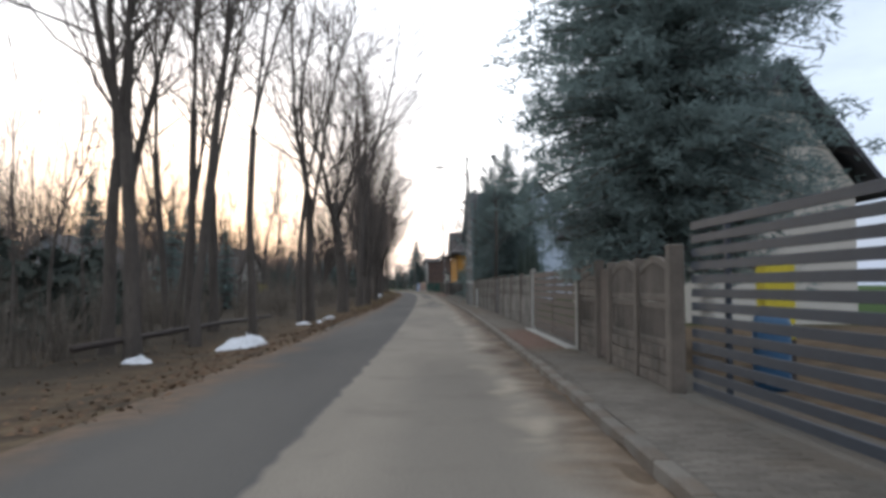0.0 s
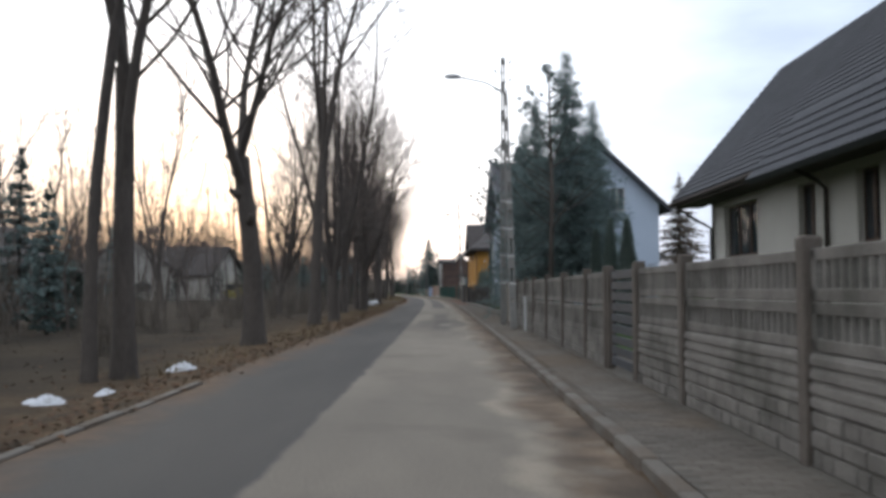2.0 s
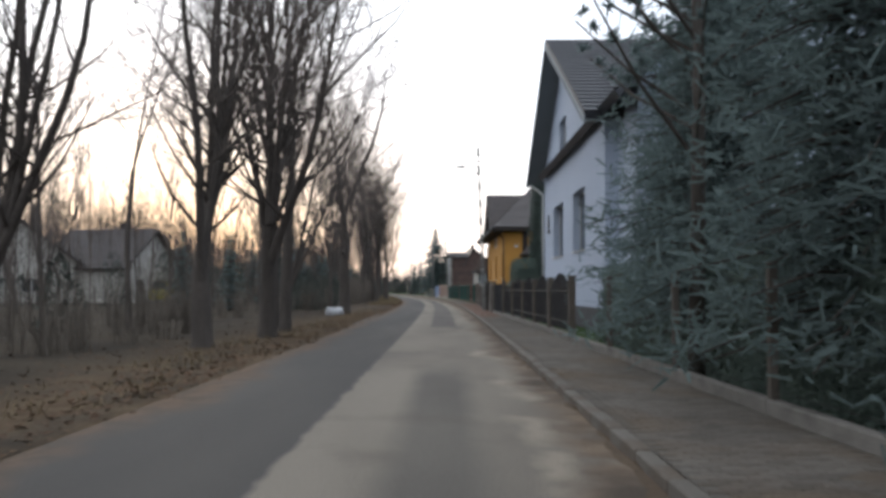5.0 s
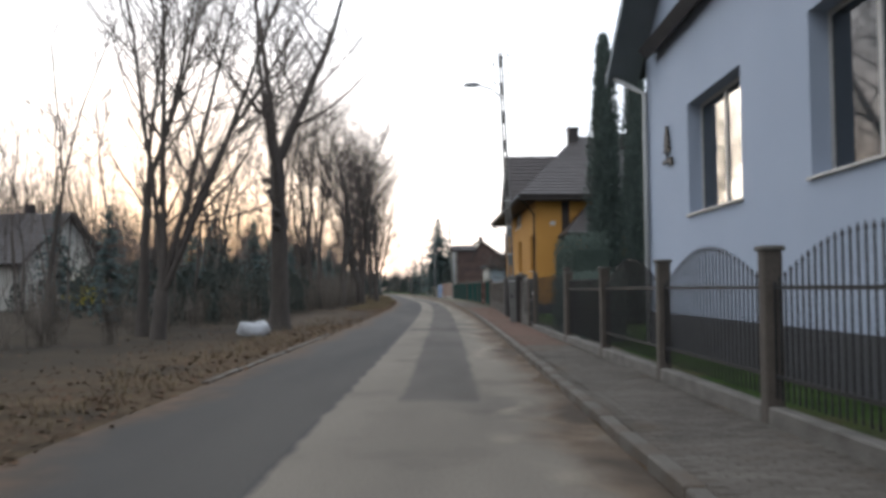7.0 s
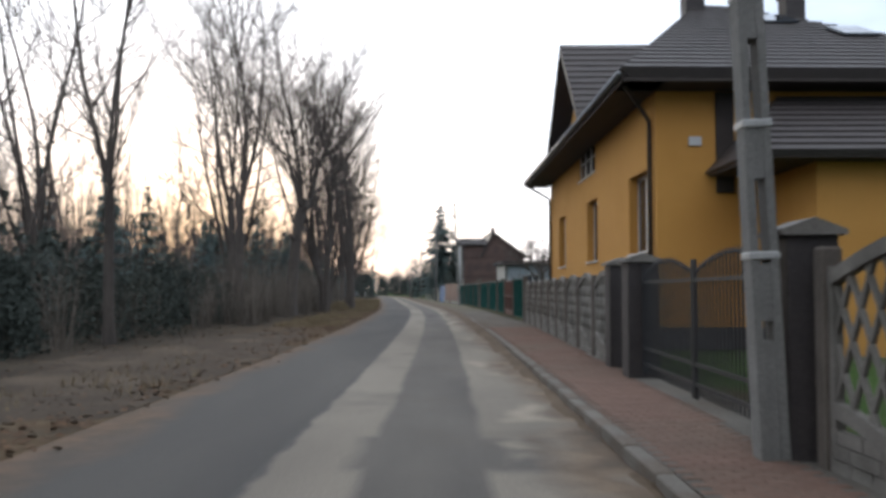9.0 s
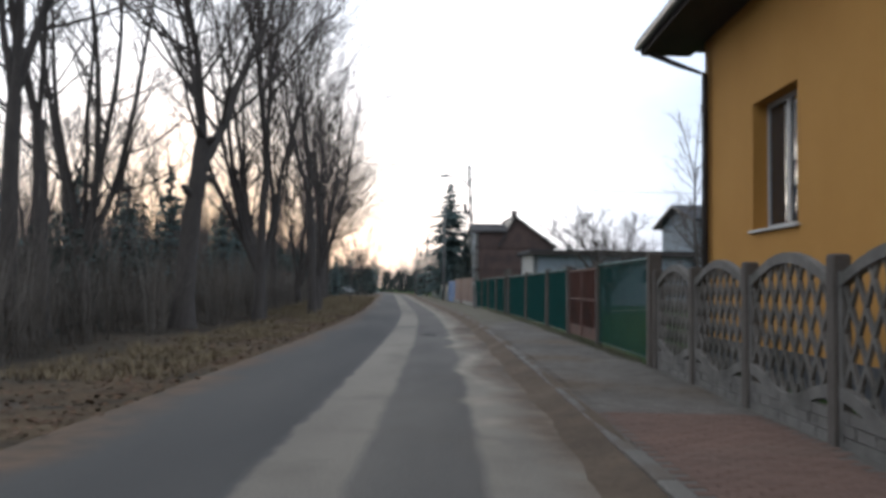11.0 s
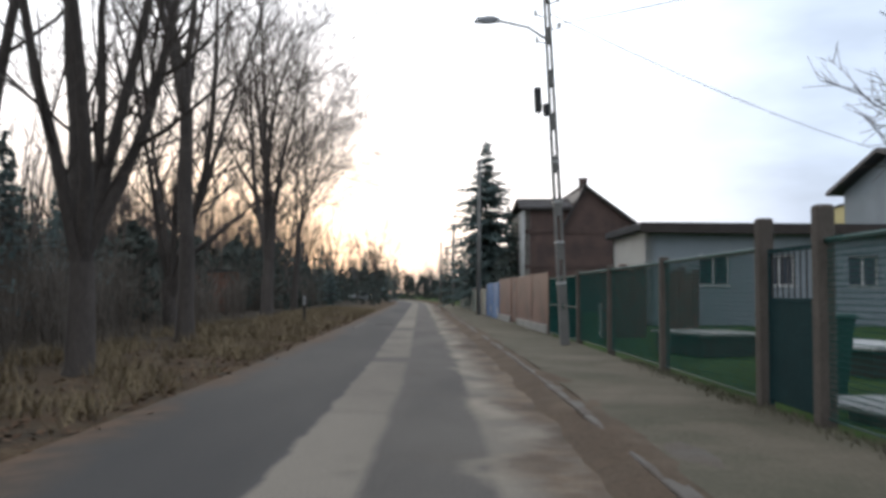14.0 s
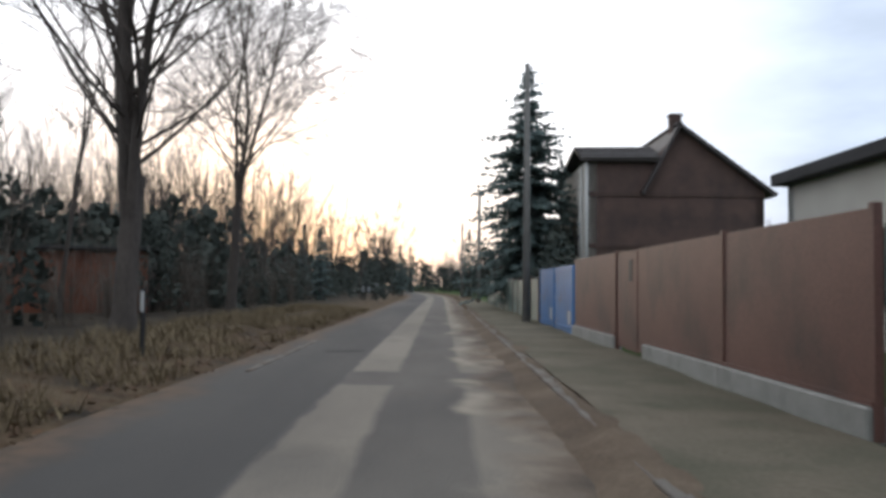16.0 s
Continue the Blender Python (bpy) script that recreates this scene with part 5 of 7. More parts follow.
# tall red-brown sheet fence on a plinth, with its door
red = thing("sheet_fence", Matrix.Identity(4), "tall red-brown sheet steel fence on a pale concrete plinth", "fence")
RED = ((178.7, 3.65), (182.3, 3.62), (186.1, 3.58), (188.4, 3.55), (192.9, 3.45))
for k, ((a, ua), (b, ub)) in enumerate(zip(RED, RED[1:])):
    m, L = between(a, b, 0.1, 0.0, ua, ub)
    if k == 2:
        door = part("door", Mesh().box(-0.025, 0.01, 0.6, 1.55, 0.08, 1.92, 0.006), M_RUST, red, "sheet steel door with a small window", m=m)
        part("peephole", Mesh().box(-0.035, -0.024, 0.95, 1.2, 1.35, 1.75), M_DARK, door)
        part("panel", Mesh().box(-0.015, 0.015, 0.0, 0.58, 0.1, 1.93), M_RUST, red, m=m)
        part("panel", Mesh().box(-0.015, 0.015, 1.57, L, 0.1, 1.93), M_RUST, red, m=m)
        continue
    n = max(1, round(L / 3.4))
    for i in range(n):
        y0, y1 = L * i / n, L * (i + 1) / n
        part("panel", Mesh().box(-0.022 - 0.006 * (i % 2), 0.01, y0 + 0.006, y1 - 0.006, 0.30, 1.93, 0.004), M_RUST, red, m=m)
    part("plinth", Mesh().box(-0.10, 0.10, 0, L, -0.2, 0.28, 0.02), M_CONC_LIGHT, red, m=m)
    part("foot_rail", Mesh().box(-0.05, 0.0, 0, L, 0.285, 0.33), M_RUST, red, m=m)
    part("post", Mesh().box(-0.04, 0.04, -0.04, 0.04, 0.0, 1.97), M_RUST, red, m=m)
blue_gate = thing("blue_gate", Matrix.Identity(4), "blue painted sheet steel double gate, scuffed", "gate")
for a, b in ((193.1, 196.6), (196.65, 200.1)):
    m, L = between(a, b)
    g = part("leaf", Mesh().box(-0.02, 0.02, 0.02, L - 0.02, 0.0, 1.80, 0.006), M_BLUEGATE, blue_gate, m=m)
    for z in (0.14, 0.9, 1.66):
        part("rail", Mesh().box(-0.05, -0.021, 0.02, L - 0.02, z, z + 0.05), M_BLUEGATE, g)
    for y in (0.02, L - 0.07):
        part("stile", Mesh().box(-0.05, -0.021, y, y + 0.05, 0.02, 1.78), M_BLUEGATE, g)
    part("white_patch", Mesh().box(-0.026, -0.0205, 0.5, 0.95, 0.25, 0.6), M_WHITE, g, "worn white paint patch")
concrete_fence("concrete_fence", [200.4 + 2.5 * i for i in range(13)], "dim dark green painted fence along the far road", (("rib", 0, 0.5), ("rib", 0.5, 1.0), ("rib", 1.0, 1.5)), M_GREEN)


def lattice_pole(parent, height, foot=0.108, top=0.072, lean=0.0, name="shaft"):
    """A prefabricated concrete pole with slots through it and pale bands."""
    m = Mesh()

    def w(z):
        return foot + (top - foot) * z / height
    for s in (-1, 1):
        m.add([(s * w(z) * y, x * (1 if z < 1 else 0.85), z) for z in (-0.4, height) for x, y in ((-0.09, 1.0), (0.09, 1.0), (0.09, 0.40), (-0.09, 0.40))],
              [(3, 2, 1, 0), (4, 5, 6, 7), (1, 5, 4, 0), (2, 6, 5, 1), (3, 7, 6, 2), (0, 4, 7, 3)])
    z = 0.0
    while z < height:
        m.box(-w(z) * 0.42, w(z) * 0.42, -0.075, 0.075, max(z, -0.3), min(z + 0.42, height))
        z += 1.05
    m.box(-foot * 0.6, foot * 0.6, -0.076, 0.076, -0.4, 0.9)
    pole = part(name, m, M_POLE, parent, m=Matrix.Rotation(lean, 4, "X"))
    for k in range(4):
        z = 1.5 + k * 0.98
        part("band", Mesh().box(-w(z) - 0.012, w(z) + 0.012, -0.10, 0.10, z, z + 0.06, 0.01), M_BAND, pole)
    return pole


def street_lamp_pole(u, v, height, lamp_u, lamp_z, label, strut=0.0, box=False, lean=0.0):
    root = thing("lamp_pole", stand(u, v, 0.08) @ Matrix.Rotation(radians(lean), 4, "Y"), label, "street lamp", "poles along the road")
    pole = lattice_pole(root, height)
    if strut:
        s = lattice_pole(root, height * 0.93, name="strut")
        s.matrix_basis = Matrix.Translation((0.05, -strut, 0)) @ Matrix.Rotation(-math.atan2(strut - 0.2, height * 0.93), 4, "X")
    dx = lamp_u - u - lamp_z * math.sin(radians(lean))
    arm = part("arm", Mesh().tube([(0, 0, lamp_z - 0.55), (dx * 0.35, 0, lamp_z - 0.2), (dx * 0.9, 0, lamp_z)], 0.03, 6), M_STEEL, root, smooth=True)
    head = Mesh().prism([(-0.30, -0.02), (-0.22, 0.07), (0.12, 0.09), (0.32, 0.03), (0.30, -0.03), (0.05, -0.06)], "y", -0.09, 0.09)
    part("lamp_head", head, M_STEEL, arm, "grey street lamp head", Matrix.Translation((dx * 0.9 - 0.25, 0, lamp_z)))
    for k in range(4):
        z = height - 0.25 - 0.33 * k
        part("insulator_arm", Mesh().tube([(-0.28 if k % 2 else 0.28, 0, z + 0.08), (0, 0, z)], 0.015, 5), M_DARK, root)
        part("insulator", Mesh().tube([(-0.28 if k % 2 else 0.28, 0, z + 0.06), (-0.28 if k % 2 else 0.28, 0, z + 0.2)], [0.045, 0.03], 8), M_WHITE, root)
    if box:
        part("switch_box", Mesh().box(-0.42, -0.26, -0.12, 0.12, height - 2.9, height - 2.3, 0.02), M_DARK, root)
        part("switch_box", Mesh().box(-0.22, -0.08, -0.1, 0.1, height - 3.0, height - 2.7, 0.02), M_DARK, root)
        part("cable", Mesh().tube([(-0.34, 0, height - 2.9), (-0.30, 0, height - 3.3), (-0.08, 0, height - 3.6)], 0.012, 4), M_DARK, root)
    return root


street_lamp_pole(2.12, 55.0, 9.7, 0.35, 9.0, "slotted concrete pole with a strut and a street lamp", strut=3.6)
street_lamp_pole(2.4, 108.5, 10.0, 1.1, 8.8, "slotted concrete pole with a street lamp beside the gate", lean=-2.2)
street_lamp_pole(3.1, 172.6, 8.6, 1.3, 8.0, "slotted concrete pole with a street lamp and switch box", box=True, lean=-3.0)
for u, v, h in ((2.95, 200.2, 8.9), (2.7, 231.0, 7.8), (2.4, 262.0, 8.0)):
    p = thing("pole", stand(u, v, 0.08), "plain tapering concrete power pole", "pole", "poles along the road")
    part("shaft", Mesh().tube([(0, 0, -0.4), (0, 0, h)], [0.15, 0.09], 10), M_POLE, p, smooth=True)
    for k in range(3):
        part("insulator", Mesh().tube([(0.14, 0, h - 0.2 - 0.3 * k), (0.14, 0, h - 0.05 - 0.3 * k)], [0.045, 0.03], 8), M_WHITE, p)
drop_wire(at(2.75, 172.6, 8.2), at(23.0, 189.5, 6.6), 0.5, "thin black service wire from the pole to a house")
drop_wire(at(2.75, 172.6, 7.9), at(14.0, 150.0, 4.6), 0.4, "thin black service wire over the garden")

# ---------------------------------------------------------------- houses
def roof_slab(a, b, c, d, thick, mat, parent, name="roof", rows=0, cols=0):
    """A slab with corners a, b (eave) and c, d (ridge), with tile courses when rows is given and rolled tiles when cols is given."""
    a, b, c, d = (Vector(p) for p in (a, b, c, d))
    n = (b - a).cross(d - a).normalized()
    if n.z < 0:
        n = -n
    lo = n * -thick
    m = Mesh().add([a, b, c, d, a + lo, b + lo, c + lo, d + lo], [(0, 1, 2, 3), (7, 6, 5, 4), (0, 4, 5, 1), (1, 5, 6, 2), (2, 6, 7, 3), (3, 7, 4, 0)])
    if rows:
        k = 2 * cols if cols else 1
        levels = [(f, up) for i in range(rows) for f, up in ((i / rows, 0.05), ((i + 1) / rows, 0.010))]
        base = len(m.v)
        for f, up in levels:
            p, q = a.lerp(d, f), b.lerp(c, f)
            m.v += [tuple(p.lerp(q, j / k) + n * (up + (0.035 if j % 2 else 0.0))) for j in range(k + 1)]
        for i in range(len(levels) - 1):
            r0 = base + i * (k + 1)
            m.f += [(r0 + j, r0 + j + 1, r0 + k + 2 + j, r0 + k + 1 + j) for j in range(k)]
        m.f.append((0, 1) + tuple(base + j for j in range(k, -1, -1)))
    return part(name, m, mat, parent)


def wall_panel(parent, p0, p1, z0, outline, openings, mat, thick=0.35, name="wall"):
    """An upright wall from p0 to p1 (x, y), its top given by outline [(distance, z)], with rectangular openings cut through."""
    a, b = Vector((*p0, 0)), Vector((*p1, 0))
    L = (b - a).length
    d = (b - a) / L
    nrm = Vector((d.y, -d.x, 0))
    xs = sorted({0.0, L, *[x for x, _ in outline], *[x for o in openings for x in (o[0], o[1])]})

    def top(x):
        for (xa, za), (xb, zb) in zip(outline, outline[1:]):
            if xa <= x <= xb + 1e-6:
                return za + (zb - za) * (x - xa) / max(1e-6, xb - xa)
        return outline[-1][1]
    m = Mesh()
    for x0, x1 in zip(xs, xs[1:]):
        if x1 - x0 < 1e-4:
            continue
        mid = (x0 + x1) / 2
        cuts = sorted((o[2], o[3]) for o in openings if o[0] < mid < o[1])
        z = z0
        segs = []
        for c0, c1 in cuts:
            segs.append((z, z, c0, c0))
            z = c1
        segs.append((z, z, top(x0), top(x1)))
        for za, zb, zc, zd in segs:
            q = []
            for off in (0.0, thick):
                for x, zz in ((x0, za), (x1, zb), (x1, zd), (x0, zc)):
                    w = a + d * x - nrm * off
                    q.append((w.x, w.y, zz))
            m.add(q, [(0, 1, 2, 3), (7, 6, 5, 4), (0, 4, 5, 1), (1, 5, 6, 2), (2, 6, 7, 3), (3, 7, 4, 0)])
    me = m.data(name)
    bm = bmesh.new()
    bm.from_mesh(me)
    bmesh.ops.remove_doubles(bm, verts=bm.verts, dist=0.0005)
    bm.to_mesh(me)
    bm.free()
    return part(name, me, mat, parent)


def window(parent, p, d, w, h, frame_mat, depth=0.14, bars=1, cross=False, sill=True, surround=None, name="window"):
    """A casement window: p is the lower left corner on the wall face, d the wall's direction."""
    d = Vector((*d, 0)).normalized()
    nrm = Vector((d.y, -d.x, 0))
    m = Matrix((( d.x, -nrm.x, 0, p[0]), (d.y, -nrm.y, 0, p[1]), (0, 0, 1, p[2]), (0, 0, 0, 1)))
    t = 0.07
    f = Mesh().add([(x, y, z) for y in (depth, depth + 0.06) for x, z in ((0, 0), (w, 0), (w, h), (0, h), (t, t), (w - t, t), (w - t, h - t), (t, h - t))],
                   [(i, (i + 1) % 4, 4 + (i + 1) % 4, 4 + i) for i in range(4)] + [(8 + i, 12 + i, 12 + (i + 1) % 4, 8 + (i + 1) % 4) for i in range(4)]
                   + [(i, 8 + i, 8 + (i + 1) % 4, (i + 1) % 4) for i in range(4)] + [(4 + i, 4 + (i + 1) % 4, 12 + (i + 1) % 4, 12 + i) for i in range(4)])
    ob = part(name, f, frame_mat, parent, m=m)
    for i in range(bars):
        x = w * (i + 1) / (bars + 1)
        part("mullion", Mesh().box(x - 0.05, x + 0.05, depth - 0.01, depth + 0.058, t, h - t, 0.006), frame_mat, ob)
    if cross:
        for k in (0.33, 0.66):
            part("glazing_bar", Mesh().box(t, w - t, depth + 0.004, depth + 0.05, h * k - 0.02, h * k + 0.02), frame_mat, ob)
    part("pane", Mesh().box(t, w - t, depth + 0.02, depth + 0.035, t, h - t), M_GLASS, ob)
    if sill:
        part("sill", Mesh().box(-0.06, w + 0.06, -0.06, depth, -0.045, -0.003, 0.008), frame_mat if frame_mat is M_WINFRAME else M_CONC, ob)
    return ob


def chimney(parent, x, y, z0, z1, w=0.45, mat=None):
    m = Mesh().box(x - w / 2, x + w / 2, y - w / 2, y + w / 2, z0, z1 - 0.12, 0.01).box(x - w / 2 - 0.05, x + w / 2 + 0.05, y - w / 2 - 0.05, y + w / 2 + 0.05, z1 - 0.12, z1, 0.01)
    return part("chimney", m, mat or M_PILLAR, parent)


def pipe(parent, pts, mat=M_SOFFIT, rad=0.05, name="downpipe"):
    return part(name, Mesh().tube(pts, rad, 8), mat, parent, smooth=True)


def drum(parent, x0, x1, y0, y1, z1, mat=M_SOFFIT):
    """An added solid box, dark for unlit rooms, that keeps light from passing through the rooms."""
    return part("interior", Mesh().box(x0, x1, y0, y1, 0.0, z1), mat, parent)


# cream house with a long dark tiled roof, eaves to the road
h = thing("cream_house", stand(8.3, 45.0, 0.05), "cream rendered house under a long dark tiled roof", "house")
Y0, Y1, D = -18.0, 6.0, 5.0                 # along the road, and its depth
op = [(-14.6, -12.6), (-10.5, -8.6), (-4.1, -3.2), (-1.3, -0.4), (2.2, 4.8)]
wins = [(a - Y0, b - Y0, 2.25, 3.75) for a, b in op]
wall_panel(h, (0, Y1), (0, Y0), 0, [(0, 4.3), (Y1 - Y0, 4.3)], [(Y1 - Y0 - b, Y1 - Y0 - a, z0, z1) for a, b, z0, z1 in wins], M_CREAM)
for a, b in op:
    window(h, (0, b, 2.25), (0, -1), b - a, 1.5, M_BROWNFRAME, bars=1 if b - a < 2 else 2)
wall_panel(h, (D, Y1), (0, Y1), 0, [(0, 4.5), (D / 2, 7.95), (D, 4.5)], [], M_CREAM)
wall_panel(h, (0, Y0), (D, Y0), 0, [(0, 4.5), (D / 2, 7.95), (D, 4.5)], [], M_CREAM)
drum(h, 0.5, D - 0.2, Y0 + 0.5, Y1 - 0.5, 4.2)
E0, RX, RZ = -0.9, 2.6, 8.45
roof_slab((E0, Y0 - 0.8, 4.15), (E0, Y1 + 1.2, 4.15), (RX, Y1 + 0.7, RZ), (RX, Y0 - 0.8, RZ), 0.16, M_TILE, h, rows=24, cols=120)
roof_slab((E0 - 0.42, Y0 - 0.8, 3.80), (E0 - 0.42, -0.7, 3.80), (E0 + 0.75, -0.7, 5.32), (E0 + 0.75, Y0 - 0.8, 5.32), 0.10, M_TILE, h, "porch_roof", rows=6, cols=96)
roof_slab((D + 0.9, Y0 - 0.8, 4.15), (D + 0.9, Y1 + 1.2, 4.15), (RX, Y1 + 0.7, RZ), (RX, Y0 - 0.8, RZ), 0.16, M_TILE, h, rows=0)
part("fascia", Mesh().box(E0 - 0.03, E0 + 0.03, Y0 - 0.8, Y1 + 1.2, 3.93, 4.12), M_SOFFIT, h)
part("soffit", Mesh().box(E0, 0.0, Y0 - 0.8, Y1 + 1.2, 3.95, 3.99), M_SOFFIT, h)
pipe(h, [(E0 - 0.08, Y0 - 0.8, 4.08), (E0 - 0.08, Y1 + 1.2, 4.05)], rad=0.07, name="gutter")
pipe(h, [(E0 - 0.05, Y1 + 0.9, 4.0), (-0.4, Y1 + 0.3, 3.5), (-0.08, Y1 - 0.2, 3.2), (-0.08, Y1 - 0.2, 0)])
pipe(h, [(E0 - 0.05, -2.0, 4.0), (-0.3, -2.0, 3.7), (-0.08, -2.0, 3.5), (-0.08, -2.0, 0)])
chimney(h, 2.6, -3.2, 7.6, 9.3, 0.6)

# pale blue house: one gable to the road, one to the side
h = thing("blue_house", stand(4.65, 90.0, 0.05), "pale blue rendered two-storey house with gables", "house")
YN, YF, AP, EZ, RZ = -7.6, 7.4, 0.7, 6.9, 11.3
L = YF - YN
spec = [(1.15, 4.1, 2.7, 4.85), (-4.0, -1.4, 2.7, 4.85)]
ops = [(YF - b, YF - a, z0, z1) for a, b, z0, z1 in spec] + [(YF - 2.1, YF - 0.3, 6.6, 8.2)]
wall_panel(h, (0, YF), (0, YN), 0, [(0, EZ), (YF - AP, RZ - 0.2), (L, EZ)], ops, M_BLUE, 0.4)
for a, b, z0, z1 in spec:
    window(h, (0, b, z0), (0, -1), b - a, z1 - z0, M_WINFRAME, depth=0.26)
window(h, (0, 2.1, 6.6), (0, -1), 1.8, 1.6, M_WINFRAME, depth=0.2)
part("base_course", Mesh().box(-0.05, 0.0, YN, YF, 0.0, 0.75), M_BASE, h)
D = 9.6
NX = YN - 2.6
wall_panel(h, (0.4, NX), (D, NX), 0, [(0, 7.0), (4.7, 11.2), (D - 0.4, 7.0)], [(6.0, 7.0, 6.5, 8.0)], M_BLUE, 0.4)
window(h, (6.4, NX, 6.5), (1, 0), 1.0, 1.5, M_WINFRAME)
wall_panel(h, (0.4, YN), (0.4, NX), 0, [(0, 6.9), (2.6, 6.9)], [], M_BLUE, 0.4)
wall_panel(h, (D, YF), (0, YF), 0, [(0, 6.9), (D, 6.9)], [], M_BLUE, 0.4)
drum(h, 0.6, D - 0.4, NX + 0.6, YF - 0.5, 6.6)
ov = -0.75
roof_slab((ov, YF + 0.9, 6.55), (D, YF + 0.9, 6.55), (D, AP, RZ), (ov, AP, RZ), 0.2, M_TILE, h, rows=24)
roof_slab((ov, YN - 0.9, 6.45), (D, YN - 0.9, 6.45), (D, AP, RZ), (ov, AP, RZ), 0.2, M_TILE, h, rows=24)
roof_slab((-0.35, NX - 0.6, 6.5), (-0.35, YF - 1, 6.5), (5.1, YF - 1, 11.45), (5.1, NX - 0.6, 11.45), 0.2, M_TILE, h, rows=20)
roof_slab((10.4, NX - 0.6, 6.5), (10.4, YF - 1, 6.5), (5.1, YF - 1, 11.45), (5.1, NX - 0.6, 11.45), 0.2, M_TILE, h, rows=20)
for y0, z0, y1, z1 in ((YF + 0.9, 6.42, AP, RZ - 0.14), (YN - 0.9, 6.32, AP, RZ - 0.14)):
    part("bargeboard", Mesh().add([(x, y, z) for x in (ov - 0.03, ov + 0.02) for y, z in ((y0, z0), (y1, z1), (y1, z1 - 0.24), (y0, z0 - 0.24))],
                                  [(0, 1, 2, 3), (7, 6, 5, 4), (0, 4, 5, 1), (1, 5, 6, 2), (2, 6, 7, 3), (3, 7, 4, 0)]), M_GREY, h)
pipe(h, [(ov, YF + 0.85, 6.5), (-0.3, YF + 0.4, 6.1), (-0.07, YF - 0.1, 5.8), (-0.07, YF - 0.1, 0)], M_WHITE, 0.06)
pipe(h, [(ov, YF + 0.97, 6.5), (D, YF + 0.97, 6.5)], M_STEEL, 0.07, name="gutter")
roof_slab((ov, YF + 0.85, 6.30), (0, YF + 0.85, 6.30), (0, AP, RZ - 0.26), (ov, AP, RZ - 0.26), 0.03, M_GREY, h, "soffit")
roof_slab((ov, YN - 0.85, 6.20), (0, YN - 0.85, 6.20), (0, AP, RZ - 0.26), (ov, AP, RZ - 0.26), 0.03, M_GREY, h, "soffit")
# iron wall ornament: a little tree
orn = Mesh().tube([(0, 0, 0), (0, 0, 0.62)], 0.025, 5)
for z, w in ((0.2, 0.26), (0.33, 0.22), (0.46, 0.16), (0.56, 0.10)):
    orn.prism([(-w, z - 0.02), (w, z - 0.02), (w * 0.3, z + 0.13), (-w * 0.3, z + 0.13)], "x", -0.02, 0.02)
orn.box(-0.02, 0.02, -0.34, 0.30, -0.03, 0.04)
orn.box(-0.02, 0.02, -0.36, -0.16, -0.12, -0.02)
part("wall_ornament", orn, M_DARK, h, "dark iron wall ornament shaped like a tree", Matrix.Translation((-0.04, 5.5, 3.95)) @ Matrix.Scale(1.08, 4))

# ochre house with hipped brown roof
h = thing("ochre_house", stand(4.65, 130.0, 0.05), "ochre yellow rendered house with a hipped brown roof", "house")
YN, YF, D = -9.2, 7.5, 8.2
rows = [(-8.4, -6.6), (-2.5, -0.8), (3.6, 5.2)]
ops = [(YF - b, YF - a, 2.2, 4.1) for a, b in rows] + [(YF - 0.6, YF + 2.2, 4.95, 6.6)]
wall_panel(h, (0, YF), (0, YN), 0, [(0, 6.1), (YF - 3.4, 6.1), (YF - 0.1, 9.0), (YF + 3.2, 6.1), (YF - YN, 6.1)], ops, M_YELLOW, 0.4)
for a, b in rows:
    window(h, (0, b, 2.2), (0, -1), b - a, 1.9, M_WINFRAME, depth=0.22)
window(h, (0, 0.6, 4.95), (0, -1), 2.8, 1.65, M_WINFRAME, depth=0.05, bars=2, cross=True)
wall_panel(h, (0, YN), (D, YN), 0, [(0, 6.1), (D, 6.1)], [], M_YELLOW, 0.4)
part("timber_panel", Mesh().box(1.32, 1.72, YN - 0.06, YN - 0.003, 3.45, 5.7, 0.01), M_SOFFIT, h, "dark brown timber panel")
wall_panel(h, (D, YF), (0, YF), 0, [(0, 6.1), (D, 6.1)], [], M_YELLOW, 0.4)
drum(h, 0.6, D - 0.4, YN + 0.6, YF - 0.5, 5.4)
part("base_course", Mesh().box(-0.04, 0.0, YN, YF, 0, 0.5), M_BASE, h)
part("base_course", Mesh().box(0, D, YN - 0.04, YN, 0, 0.5), M_BASE, h)
A, B, C, E = (-0.95, YN - 0.95, 5.95), (-0.95, YF + 0.95, 5.95), (D + 0.9, YF + 0.95, 5.95), (D + 0.9, YN - 0.95, 5.95)
RIDGE = 10.6
R0, R1 = (3.7, -0.6, RIDGE), (4.5, -0.6, RIDGE)
roof_slab(A, B, (3.7, -0.595, RIDGE), R0, 0.18, M_TILE_BROWN, h, rows=20)
roof_slab(E, A, R0, R1, 0.18, M_TILE_BROWN, h, rows=22)
roof_slab(C, E, R1, (4.5, -0.595, RIDGE), 0.18, M_TILE_BROWN, h)
roof_slab(B, C, R1, R0, 0.18, M_TILE_BROWN, h)
for a, b in ((A, B), (E, A)):
    lo, hi = [tuple(min(p, q) for p, q in zip(a, b)), tuple(max(p, q) for p, q in zip(a, b))]
    if a is A:
        part("soffit", Mesh().box(-0.93, 0, YN - 0.9, YF + 0.9, 5.72, 5.78), M_SOFFIT, h)
    else:
        part("soffit", Mesh().box(-0.9, D + 0.9, YN - 0.93, YN, 5.72, 5.78), M_SOFFIT, h)
pipe(h, [(-1.0, YN - 0.9, 5.88), (-1.0, YF + 0.9, 5.88)], M_STEEL, 0.07, name="gutter")
